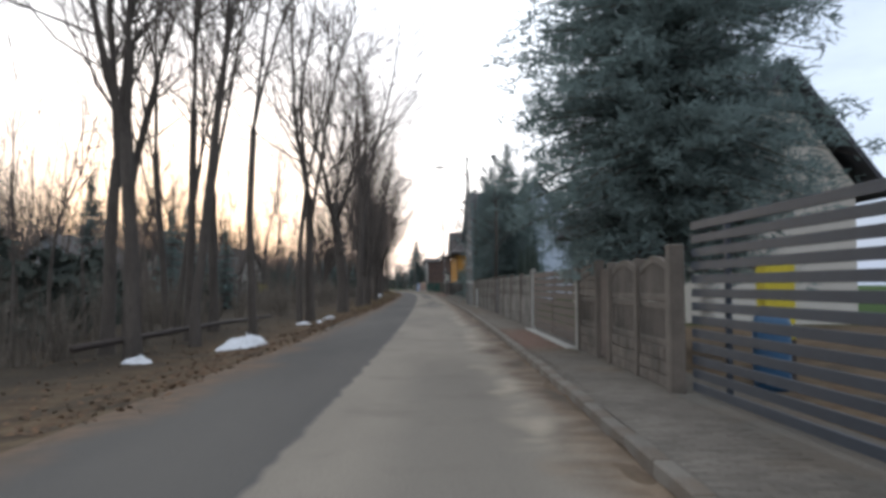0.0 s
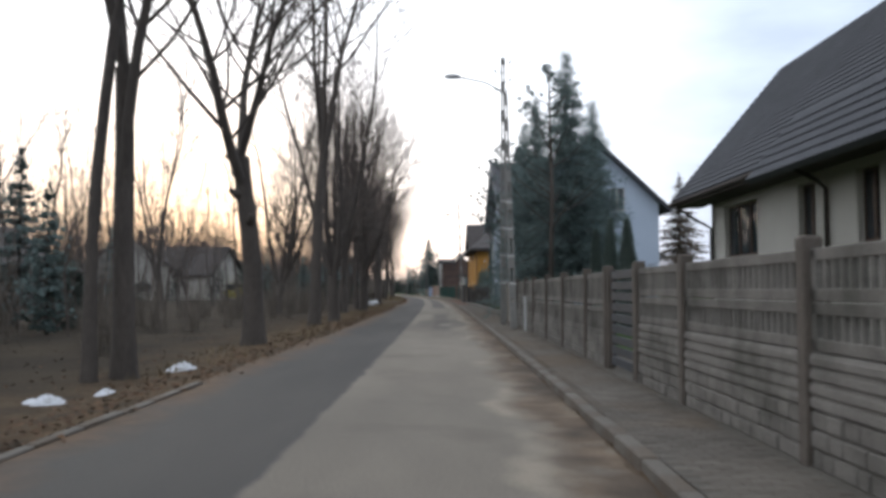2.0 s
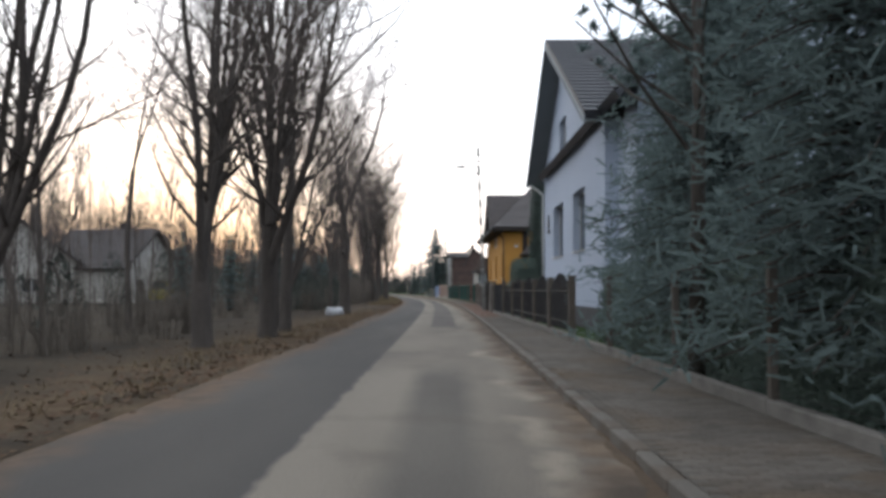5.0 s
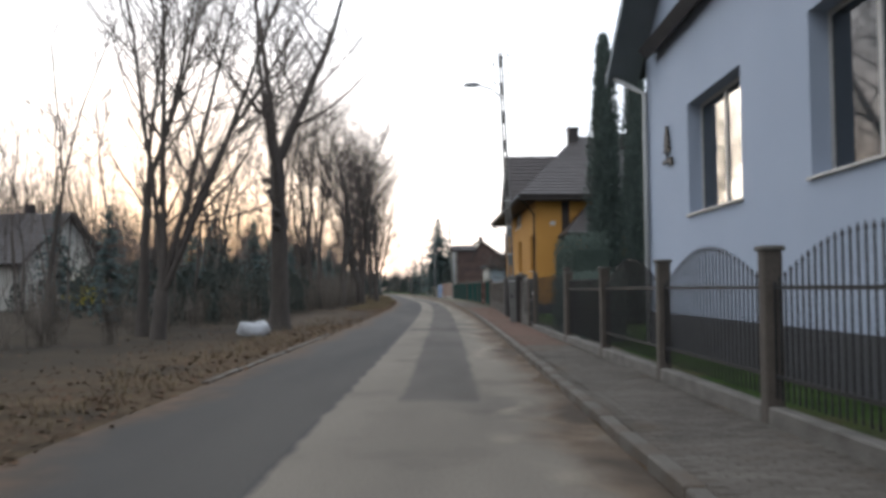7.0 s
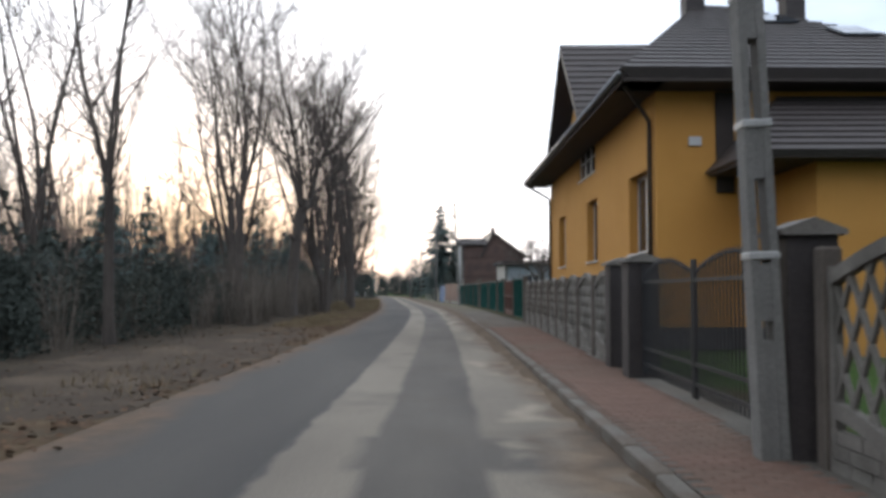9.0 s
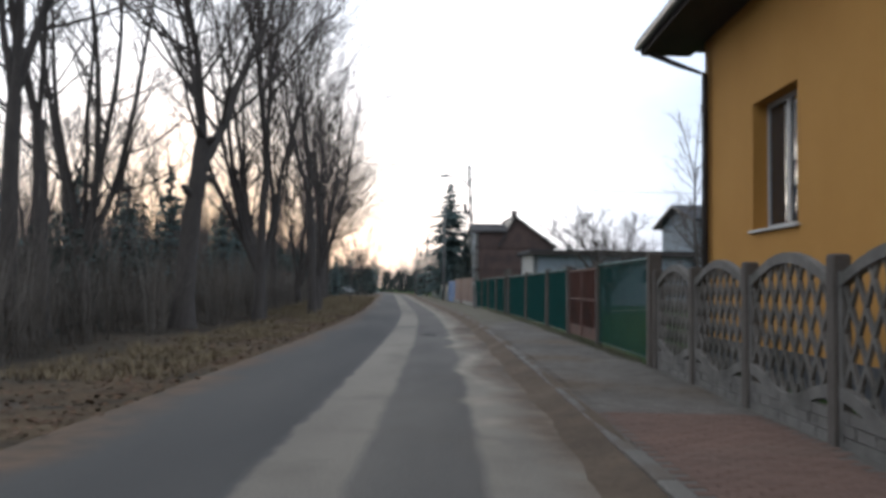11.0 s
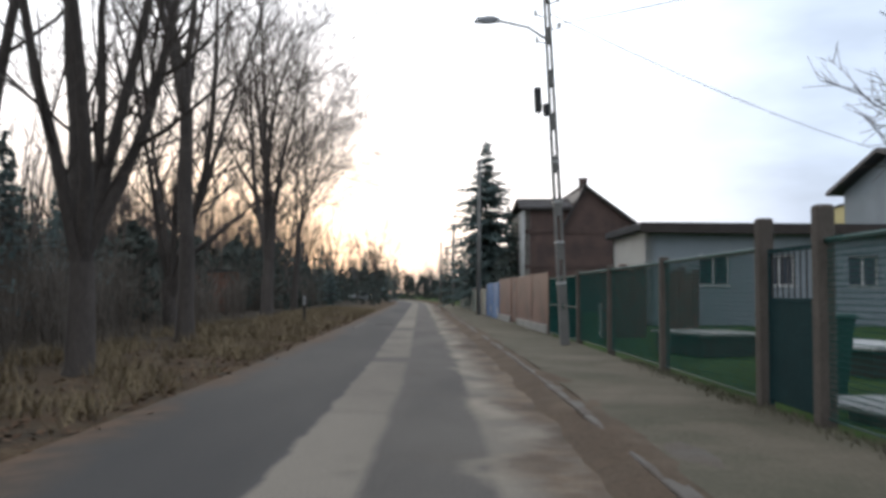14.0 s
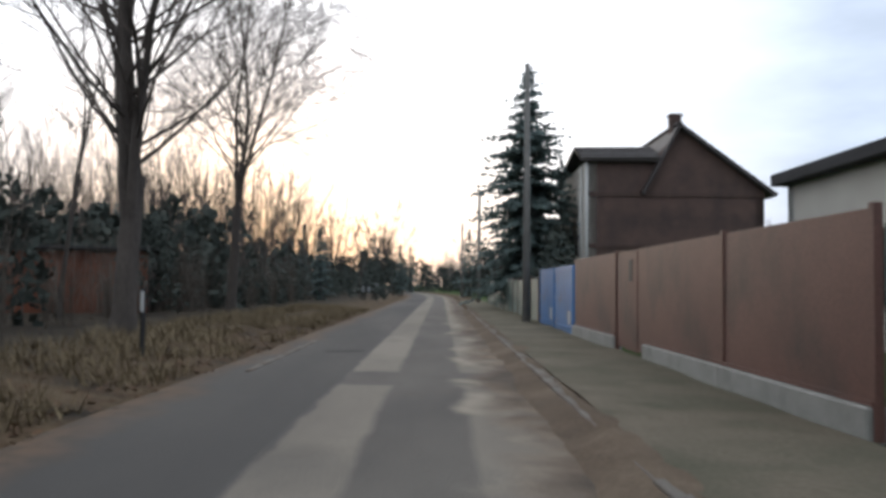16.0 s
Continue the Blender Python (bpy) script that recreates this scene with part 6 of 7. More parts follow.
pipe(h, [(-0.95, YF + 0.8, 5.8), (-0.4, YF + 0.3, 5.4), (-0.07, YF - 0.2, 5.1), (-0.07, YF - 0.2, 0)], M_SOFFIT)
pipe(h, [(-0.9, YN - 0.6, 5.8), (-0.4, YN + 0.1, 5.5), (-0.07, YN + 0.3, 5.1), (-0.07, YN + 0.3, 0)], M_SOFFIT)
# road-side gable dormer
roof_slab((-0.7, 3.9, 5.95), (4.6, 3.9, 5.95), (4.6, 0.1, 9.5), (-0.7, 0.1, 9.5), 0.18, M_TILE_BROWN, h, "dormer_roof", 14)
roof_slab((-0.7, -3.7, 5.95), (4.6, -3.7, 5.95), (4.6, 0.1, 9.5), (-0.7, 0.1, 9.5), 0.18, M_TILE_BROWN, h, "dormer_roof", 14)
for x, y, z in ((3.3, -1.4, 11.0), (5.0, -1.8, 11.1), (6.2, -2.0, 10.5)):
    chimney(h, x, y, 8.0, z, 0.6, M_PILLAR)
part("aerial", Mesh().tube([(3.1, -1.6, 9.4), (3.1, -1.6, 12.2)], 0.02, 4).tube([(2.8, -1.6, 11.9), (3.5, -1.6, 11.9)], 0.015, 4), M_STEEL, h)
run = -0.6 - (YN - 0.95)
for x, f in ((4.9, 0.66), (6.1, 0.45)):
    part("roof_window", Mesh().box(-0.45, 0.45, -0.6, 0.6, 0.06, 0.14, 0.01), M_GLASS, h, "slanting roof window",
         Matrix.Translation((x, YN - 0.95 + run * f, 5.95 + (RIDGE - 5.95) * f)) @ Matrix.Rotation(math.atan2(RIDGE - 5.95, run), 4, "X"))
part("vent", Mesh().box(0.72, 1.0, YN - 0.06, YN, 4.5, 4.7, 0.01), M_WHITE, h)
# side porch with its own little roof
part("porch_wall", Mesh().box(2.5, D, YN - 2.3, YN, 0, 3.85), M_YELLOW, h)
part("porch_door", Mesh().box(4.0, 5.2, YN - 2.34, YN - 2.303, 0.4, 3.1, 0.008), M_SOFFIT, h, "dark porch door")
part("porch_soffit", Mesh().box(1.15, D + 0.45, YN - 2.85, YN - 0.07, 3.80, 3.845), M_SOFFIT, h)
roof_slab((1.08, YN - 2.9, 3.9), (D + 0.5, YN - 2.9, 3.9), (D + 0.5, YN, 5.6), (2.7, YN, 5.6), 0.08, M_TILE_BROWN, h, "porch_roof", 10)
roof_slab((1.08, YN - 2.9, 3.9), (1.08, YN, 3.9), (2.7, YN - 0.01, 5.6), (2.69, YN - 0.02, 5.6), 0.08, M_TILE_BROWN, h, "porch_roof")

# old brick house
h = thing("brick_house", stand(6.9, 211.0, 0.05), "old dark red brick house with a steep gable", "house")
wall_panel(h, (0, 0), (8.2, 0), 0, [(0, 7.2), (3.1, 7.2), (4.2, 8.75), (8.2, 5.9)], [], M_BRICK, 0.4)
wall_panel(h, (0, 9), (0, 0), 0, [(0, 7.2), (9, 7.2)], [(2, 3.2, 2.6, 4.2), (5.5, 6.7, 2.6, 4.2)], M_CREAM, 0.4)
wall_panel(h, (8.2, 0), (8.2, 9), 0, [(0, 5.8), (9, 5.8)], [], M_BRICK, 0.4)
drum(h, 0.5, 7.7, 0.5, 9, 5.4)
roof_slab((-0.35, -0.35, 7.25), (3.3, -0.35, 7.25), (3.5, 2.4, 8.2), (-0.3, 2.4, 8.2), 0.15, M_TILE_BROWN, h, rows=8)
roof_slab((-0.35, 9.3, 7.0), (3.3, 9.3, 7.0), (3.5, 2.4, 8.2), (-0.3, 2.4, 8.2), 0.15, M_TILE_BROWN, h)
for z in (3.1, 5.5):
    part("brick_band", Mesh().box(0, 8.2, -0.05, -0.003, z, z + 0.22, 0.01), M_BRICK, h, "projecting brick band")
roof_slab((8.7, -0.35, 5.65), (8.7, 9.4, 5.65), (4.1, 9.4, 9.0), (4.1, -0.35, 9.0), 0.15, M_TILE_BROWN, h, rows=14)
roof_slab((2.4, -0.35, 5.65), (2.4, 9.4, 5.65), (4.2, 9.4, 9.0), (4.2, -0.35, 9.0), 0.15, M_TILE_BROWN, h)
chimney(h, 4.2, 0.6, 8.3, 9.5, 0.5, M_BRICK)
pipe(h, [(-0.1, -0.12, 7.1), (-0.1, -0.12, 0)], M_WHITE, 0.06)
pipe(h, [(-0.12, 1.4, 7.1), (-0.12, 1.4, 0)], M_WHITE, 0.06)

# long flat-roofed grey building at the back of the garden
h = thing("flat_roofed_building", stand(9.2, 188.2, 0.05), "long grey flat-roofed outbuilding with a pale end wall", "building")
W, DB, HB = 12.6, 6.2, 4.0
wins = [(2.2, 3.5, 1.7, 3.0), (5.0, 6.3, 1.7, 3.0), (8.6, 9.9, 1.7, 3.0)]
wall_panel(h, (0, 0), (W, 0), 0, [(0, HB), (W, HB)], wins, M_GREY, 0.35)
for a, b, z0, z1 in wins:
    window(h, (a, 0, z0), (1, 0), b - a, z1 - z0, M_WINFRAME)
wall_panel(h, (0, DB), (0, 0), 0, [(0, HB), (DB, HB)], [(3.2, 4.9, 0.9, 2.6)], M_CREAM, 0.35)
window(h, (0, DB - 3.2, 0.9), (0, -1), 1.7, 1.7, M_BROWNFRAME)
wall_panel(h, (W, 0), (W, DB), 0, [(0, HB), (DB, HB)], [], M_GREY, 0.35)
wall_panel(h, (W, DB), (0, DB), 0, [(0, HB), (W, HB)], [], M_GREY, 0.35)
drum(h, 0.7, W - 0.7, 0.7, DB - 0.7, HB - 0.2)
part("roof", Mesh().box(-0.35, W + 0.4, -0.5, DB + 0.3, HB, HB + 0.32, 0.03), M_ROOFFELT, h)
part("fascia", Mesh().box(-0.38, W + 0.42, -0.56, -0.505, HB - 0.12, HB + 0.26), M_SOFFIT, h)

# grey two-storey house far behind
h = thing("grey_house", stand(22.5, 190.0, 0.05), "grey two-storey house with a low dark roof", "house")
wins = [(1.0, 2.4, 5.0, 6.6), (2.6, 3.8, 5.0, 6.6), (2.0, 3.4, 1.6, 3.2), (7, 8.2, 4.8, 6.4), (7, 8.2, 1.6, 3.2)]
wall_panel(h, (0, 0), (12, 0), 0, [(0, 7.0), (12, 7.0)], wins, M_GREY, 0.35)
for a, b, z0, z1 in wins:
    window(h, (a, 0, z0), (1, 0), b - a, z1 - z0, M_WINFRAME)
wall_panel(h, (0, 9), (0, 0), 0, [(0, 7.0), (4.5, 8.2), (9, 7.0)], [], M_GREY, 0.35)
drum(h, 0.5, 11.5, 0.5, 8.8, 6.8)
roof_slab((-0.7, -0.7, 6.9), (12.7, -0.7, 6.9), (12.7, 4.5, 8.5), (-0.7, 4.5, 8.5), 0.2, M_TILE, h, rows=8)
roof_slab((-0.7, 9.7, 6.9), (12.7, 9.7, 6.9), (12.7, 4.5, 8.5), (-0.7, 4.5, 8.5), 0.2, M_TILE, h)

# garden trees
for u, v, s, k in ((8.9, 164.5, 1.02, 0), (17.5, 172.0, 1.3, 0)):
    bare_tree("apple", k, u, v, s, 40 * v, "old bare apple tree on the lawn", "garden fruit trees")
trunk_data, twig_data = spruce_mesh(305, 8.9, 2.9, 0.5, 52, 15, 0.5, 0.75, 0.15, 0.02)
larch = thing("larch", stand(15.9, 81.0, 0.08), "pale brown bare larch with a cone of fine twigs", "tree")
part("trunk", trunk_data, M_BARK, larch)
part("crown", twig_data, M_LARCH, larch, "fine bare brown twigs")
bare_tree("slim", 2, 12.6, 162.0, 0.85, 0, "slender bare tree on the lawn")
bare_tree("wide", 1, 25.0, 181.0, 0.95, 100, "tall bare tree beside the grey house")

# ---------------------------------------------------------------- the wood's undergrowth, yards and vehicles on the far side
def brush(seed, spots, stems, tall, wide, thin=0.010):
    """Thin arching stems with side twigs, many bushes in one mesh."""
    r = random.Random(seed)
    m = Mesh()
    for x, y, z, s in spots:
        for k in range(stems):
            a = r.uniform(0, 2 * math.pi)
            h = tall * s * r.uniform(0.5, 1.15)
            out = wide * s * r.uniform(0.1, 1.0)
            p = Vector((x + r.gauss(0, 0.15), y + r.gauss(0, 0.15), z - 0.05))
            q = p + Vector((math.cos(a) * out * 0.45, math.sin(a) * out * 0.45, h * 0.62))
            e = p + Vector((math.cos(a) * out, math.sin(a) * out, h))
            side = Vector((-math.sin(a), math.cos(a), 0)) * thin
            m.add([p - side, p + side, q + side * 0.8, q - side * 0.8, e], [(0, 1, 2, 3), (3, 2, 4)])
            for j in range(3):
                c = p.lerp(q, r.uniform(0.4, 1.0)) if j else q.lerp(e, r.uniform(0, 0.7))
                t = c + Vector((r.gauss(0, 0.3), r.gauss(0, 0.3), r.uniform(0.1, 0.5))) * s
                n = Vector((r.gauss(0, 1), r.gauss(0, 1), 0)).normalized() * thin * 0.7
                m.add([c - n, c + n, t], [(0, 1, 2)])
    return m


r = random.Random(21)


def scatter(count, v0, v1, u0, u1, s0, s1):
    out = []
    for i in range(count):
        v, u = r.uniform(v0, v1), r.uniform(u0, u1)
        p = at(u, v, ground_z(u, v))
        out.append((p.x, p.y, p.z, r.uniform(s0, s1)))
    return out


I4 = Matrix.Identity(4)
OPEN_WOOD = [p for p in scatter(420, 10, 240, -14, -34, 0.7, 1.6) if not (62 < p[1] < 150 and p[0] < -13.5 - 0.05 * (p[1] - 62))]
solo("undergrowth", brush(1, scatter(150, 12, 135, -8.0, -14.0, 0.5, 1.1) + scatter(200, 135, 185, -7.4, -14.0, 0.7, 1.5), 34, 2.3, 1.1), M_UNDER, I4, "dense leafless brown undergrowth below the trees", "undergrowth", kind="stuff")
solo("undergrowth", brush(2, OPEN_WOOD, 30, 2.2, 1.3, 0.016), M_UNDER, I4, "dim leafless thicket deeper in the wood", "undergrowth", kind="stuff")


def leafy(seed, spots, count, leaf):
    """Low evergreen bushes and saplings, many in one mesh."""
    q = random.Random(seed)
    m = Mesh()
    for x, y, z, s in spots:
        for i in range(count):
            a, f = q.uniform(0, 2 * math.pi), q.random() ** 0.8
            rad = s * 0.75 * math.sqrt(max(0.02, 1 - f)) * q.uniform(0.5, 1.05)
            c = Vector((x + rad * math.cos(a), y + rad * math.sin(a), z + f * s * 1.9))
            e = Vector((q.gauss(0, 1), q.gauss(0, 1), q.gauss(0, 1))).normalized() * leaf * q.uniform(0.6, 1.4)
            n = e.orthogonal().normalized() * leaf * 0.5
            m.add([c - e, c - n, c + e, c + n], [(0, 1, 2, 3)])
    return m


def saplings(seed, spots, each, tall, thick):
    """Slim young trees: a wandering stem with rising side branches that fork into twigs, many in one mesh."""
    q = random.Random(seed)
    m = Mesh()

    def blade(a, b, w0, w1):
        n = Vector((q.gauss(0, 1), q.gauss(0, 1), 0)).normalized()
        m.add([a - n * w0, a + n * w0, b + n * w1, b - n * w1], [(0, 1, 2, 3)])
    for x, y, z, s in spots:
        for k in range(each):
            h = tall * s * q.uniform(0.6, 1.15)
            p = Vector((x + q.gauss(0, 0.9), y + q.gauss(0, 0.9), z - 0.1))
            pts = [p]
            for j in range(4):
                pts.append(pts[-1] + Vector((q.gauss(0, 0.035) * h, q.gauss(0, 0.035) * h, h / 4)))
            for j in range(4):
                blade(pts[j], pts[j + 1], thick * s * (1 - 0.23 * j), thick * s * (0.77 - 0.23 * j) + 0.004)
            for j in range(11):
                f = q.uniform(0.22, 0.97) * 4
                c = pts[min(3, int(f))].lerp(pts[min(3, int(f)) + 1], f - min(3, int(f)))
                a, out, rise = q.uniform(0, 6.283), h * q.uniform(0.05, 0.13) * (1.2 - f / 5), h * q.uniform(0.06, 0.16)
                e = c + Vector((math.cos(a) * out, math.sin(a) * out, rise))
                blade(c, e, thick * s * 0.32, 0.006)
                for i in range(2):
                    g0 = c.lerp(e, q.uniform(0.3, 0.9))
                    blade(g0, g0 + Vector((q.gauss(0, 0.03) * h, q.gauss(0, 0.03) * h, q.uniform(0.02, 0.08) * h)), thick * s * 0.2, 0.005)
    return m


def outside_yard(spots, keep=0.0):
    """Spots that leave the open yard beyond the trees clear, but for a share of them."""
    return [p for i, p in enumerate(spots) if not (62 < p[1] < 150 and -38 < p[0] < -13.5 - 0.05 * (p[1] - 62)) or (i % 10) / 10 < keep]


def before_shed(spots):
    """Spots that leave the rough grass before the red shed open."""
    return [p for p in spots if not (177 < p[1] < 203.5 and -18.8 < p[0] < -8)]


solo("sapling_thicket", saplings(5, before_shed(outside_yard(scatter(900, -5, 300, -12, -34, 0.7, 1.5), 0.3)) + scatter(240, 205, 262, -17, -38, 1.1, 1.8), 2, 7.6, 0.034), M_TWIG, I4, "dense leafless saplings between the trees", "saplings", kind="stuff")
solo("deep_wood", saplings(4, scatter(1000, 40, 330, -34, -80, 0.75, 1.25) + scatter(620, 80, 270, -42, -75, 0.8, 1.3), 2, 14.5, 0.075), M_TWIG, I4, "dense bare young trees deep in the wood", "trees", kind="stuff")
solo("verge_thicket", leafy(16, scatter(40, 111, 139, -8.8, -12.5, 0.7, 1.5) + scatter(14, 139, 150, -11, -13, 0.8, 1.4), 620, 0.075), M_EVER, I4, "soft grey-green evergreen bushes along the pull-in", "bushes", kind="stuff")
solo("evergreen_thicket", leafy(3, outside_yard(scatter(150, 15, 135, -13, -40, 1.0, 2.2)) + before_shed(scatter(170, 120, 215, -10.5, -30, 0.9, 2.4)) + scatter(60, 215, 300, -12, -40, 1.0, 2.0) + scatter(60, 206, 262, -10, -15.0, 0.8, 1.5) + scatter(110, 184, 245, -16, -40, 1.6, 3.0), 160, 0.13), M_EVER, I4, "dim grey-green evergreen bushes in the wood", "bushes", kind="stuff")

solo("far_thicket", leafy(14, [p for p in scatter(330, -10, 330, -36, -75, 1.9, 3.4) if not (60 < p[1] < 165 and p[0] > -52)] + before_shed(scatter(90, 180, 262, -11, -32, 1.2, 2.4)) + scatter(60, 205, 216, -10, -30, 1.8, 2.8) + scatter(40, 10, 60, -12, -30, 1.0, 1.9), 95, 0.30), M_EVER, I4, "dim dense bushes deep in the wood", "bushes", kind="stuff")
solo("undergrowth", brush(6, before_shed(scatter(130, 184, 240, -9.5, -18.0, 0.7, 1.6)), 30, 2.3, 1.1), M_UNDER, I4, "leafless brown undergrowth beside the far verge", "undergrowth", kind="stuff")
solo("roadside_bushes", leafy(15, scatter(16, 206, 240, 4.6, 8.0, 1.2, 2.1) + scatter(8, 212, 222, 4.4, 6.4, 1.6, 2.3), 330, 0.13), M_EVER, I4, "round dark evergreen bushes beside the far road", "bushes", kind="stuff")

# young conifers in the wood
for u, v, s in ((-17, 58, 1.15), (-32.4, 80, 1.95), (-21, 78, 0.9), (-13.5, 122, 0.85), (-12.5, 133, 1.0), (-15, 145, 1.1), (-13, 152, 0.9), (-15.5, 134, 1.0), (-11.5, 143, 0.8), (-17, 168, 1.2), (-13, 176, 1.0), (-16, 186, 0.9), (-17.5, 214, 0.9), (-9.5, 236, 0.95), (-12.0, 242, 0.8), (-10.5, 164.5, 0.95), (-12.0, 160.0, 1.1), (-11.0, 170.5, 0.9), (-12.5, 180.0, 1.1), (-20, 190, 1.3), (-18, 172, 1.2), (-22, 160, 1.2), (-12.5, 16, 0.8), (-14.5, 46, 0.9), (-13, 52, 0.8), (-14, 112, 0.8), (-19, 118, 0.9)):
    spruce(u, v, SPRUCE_C, "young spruce among the bare trees", s, 37 * v, "young_spruce", 0.0)

# dry grass on the verge
g = random.Random(31)
m = Mesh()
for zone, count in (((158, 215, -3.7, -7.8), 19000), ((134, 158, -3.9, -6.5), 6500), ((40, 120, -3.9, -6.0), 3500)):
    v0, v1, u0, u1 = zone
    for i in range(count):
        v, u = g.uniform(v0, v1), g.uniform(u1, u0)
        if noise.noise(Vector((u * 0.8, v * 0.5, 9))) < -0.05:
            continue
        p = at(u, v, ground_z(u, v) - 0.01)
        for k in range(2):
            a = g.uniform(0, 6.28)
            h = g.uniform(0.10, 0.38) if zone[0] > 150 else g.uniform(0.06, 0.22)
            t = p + Vector((math.cos(a) * h * 0.7, math.sin(a) * h * 0.7, h))
            n = Vector((-math.sin(a), math.cos(a), 0)) * 0.010
            m.add([p - n, p + n, t], [(0, 1, 2)])
solo("dry_grass", m, M_DRYGRASS, I4, "straw-coloured dead grass on the verge", "grass", kind="stuff")
# fallen leaves
m = Mesh()
for i in range(17000):
    v = g.uniform(8, 205)
    u = -3.55 - abs(g.gauss(0, 1.0 if i % 2 else 3.2)) - (0.2 if g.random() < 0.5 else 0.0) + g.gauss(0, 0.12)
    p = at(u, v, (ground_z(u, v) if u < -3.56 else -0.006) + 0.012)
    a, s = g.uniform(0, 6.28), g.uniform(0.03, 0.075)
    d, n = Vector((math.cos(a), math.sin(a), g.uniform(-0.3, 0.5))) * s, Vector((-math.sin(a), math.cos(a), g.uniform(-0.3, 0.3))) * s * 0.6
    m.add([p - d, p - n, p + d, p + n + Vector((0, 0, 0.015))], [(0, 1, 2, 3)])
solo("fallen_leaves", m, M_LEAVES, I4, "brown fallen leaves along the road's edge", "leaves", kind="stuff")


def mound(u, v, lx, ly, h, seed, label):
    q = random.Random(seed)
    m = Mesh()
    n, k = 20, 6
    m.v.append((0, 0, h))
    for j in range(1, k + 1):
        f = j / k
        for i in range(n):
            a = 2 * math.pi * i / n
            w = f * (1 + 0.22 * math.sin(a * 2 + seed) + 0.12 * math.sin(a * 5 + seed * 2))
            m.v.append((lx * w * math.cos(a), ly * w * math.sin(a), h * (1 - f * f) * (1 + 0.25 * q.gauss(0, 1) * (f < 0.95)) - 0.04 * f))
    for i in range(n):
        m.f.append((0, 1 + i, 1 + (i + 1) % n))
        for j in range(k - 1):
            b0 = 1 + j * n
            m.f.append((b0 + i, b0 + n + i, b0 + n + (i + 1) % n, b0 + (i + 1) % n))
    return solo("snow_patch", m, M_SNOW, stand(u, v, ground_z(u, v) + 0.01, 4 * seed), label, "snow", "last snow on the verge", smooth=True)


mound(-5.35, 22.9, 0.6, 1.35, 0.26, 1, "dirty heap of old snow melting on the verge")
mound(-6.75, 18.6, 0.30, 0.55, 0.12, 2, "small patch of old snow on the verge")
mound(-5.95, 37.2, 0.35, 0.30, 0.10, 3, "small lump of old snow on the verge")
mound(-5.35, 41.9, 0.42, 0.32, 0.14, 4, "small lump of old snow on the verge")
mound(-5.35, 37.9, 0.2, 0.25, 0.06, 5, "small lump of old snow on the verge")

# white refuse sack, open at the top
m = Mesh()
n = 18
rings = []
for j, (rad, z) in enumerate(((0.42, 0.0), (0.50, 0.12), (0.46, 0.25), (0.40, 0.36), (0.30, 0.30), (0.22, 0.16))):
    for i in range(n):
        a = 2 * math.pi * i / n
        k = 1 + 0.12 * math.sin(a * 3 + j) + 0.07 * math.sin(a * 7 + 2 * j)
        up = 0.12 * max(0, math.cos(a * 1.0 - 0.5)) ** 2 + 0.10 * max(0, math.cos(a + 2.4)) ** 2 if 2 <= j <= 3 else 0
        m.v.append((rad * k * math.cos(a), rad * k * 0.8 * math.sin(a), z + up))
for j in range(5):
    for i in range(n):
        m.f.append((j * n + i, j * n + (i + 1) % n, (j + 1) * n + (i + 1) % n, (j + 1) * n + i))
m.f.append(tuple(5 * n + i for i in range(n)))
solo("refuse_sack", m, M_PLASTIC, stand(-6.2, 104.2, ground_z(-6.2, 104.2), 20), "crumpled white plastic refuse sack lying open on the verge", "sack", smooth=True)


def simple_house(name, u, v, turn, w, d, eave, ridge, wall_mat, roof_mat, label):
    h = thing(name, stand(u, v, 0, turn), label, "house")
    wall_panel(h, (-w / 2, -d / 2), (w / 2, -d / 2), 0, [(0, eave), (w / 2, ridge - 0.2), (w, eave)], [(w * 0.2, w * 0.35, 1.0, 2.3), (w * 0.6, w * 0.75, 1.0, 2.3)], wall_mat)
    for x in (w * 0.2, w * 0.6):
        window(h, (-w / 2 + x, -d / 2, 1.0), (1, 0), w * 0.15, 1.3, M_WINFRAME)
    wall_panel(h, (w / 2, -d / 2), (w / 2, d / 2), 0, [(0, eave), (d, eave)], [(d * 0.3, d * 0.45, 1.0, 2.3)], wall_mat)
    window(h, (w / 2, -d / 2 + d * 0.3, 1.0), (0, 1), d * 0.15, 1.3, M_WINFRAME)
    wall_panel(h, (-w / 2, d / 2), (-w / 2, -d / 2), 0, [(0, eave), (d, eave)], [], wall_mat)
    drum(h, -w / 2 + 0.5, w / 2 - 0.5, -d / 2 + 0.5, d / 2 - 0.3, eave - 0.2)
    for s in (-1, 1):
        roof_slab((s * (w / 2 + 0.6), -d / 2 - 0.6, eave - 0.3), (s * (w / 2 + 0.6), d / 2 + 0.6, eave - 0.3), (0, d / 2 + 0.6, ridge), (0, -d / 2 - 0.6, ridge), 0.2, roof_mat, h, rows=12)
    chimney(h, w * 0.15, 0, ridge - 1.5, ridge + 0.9, 0.6)
    return h


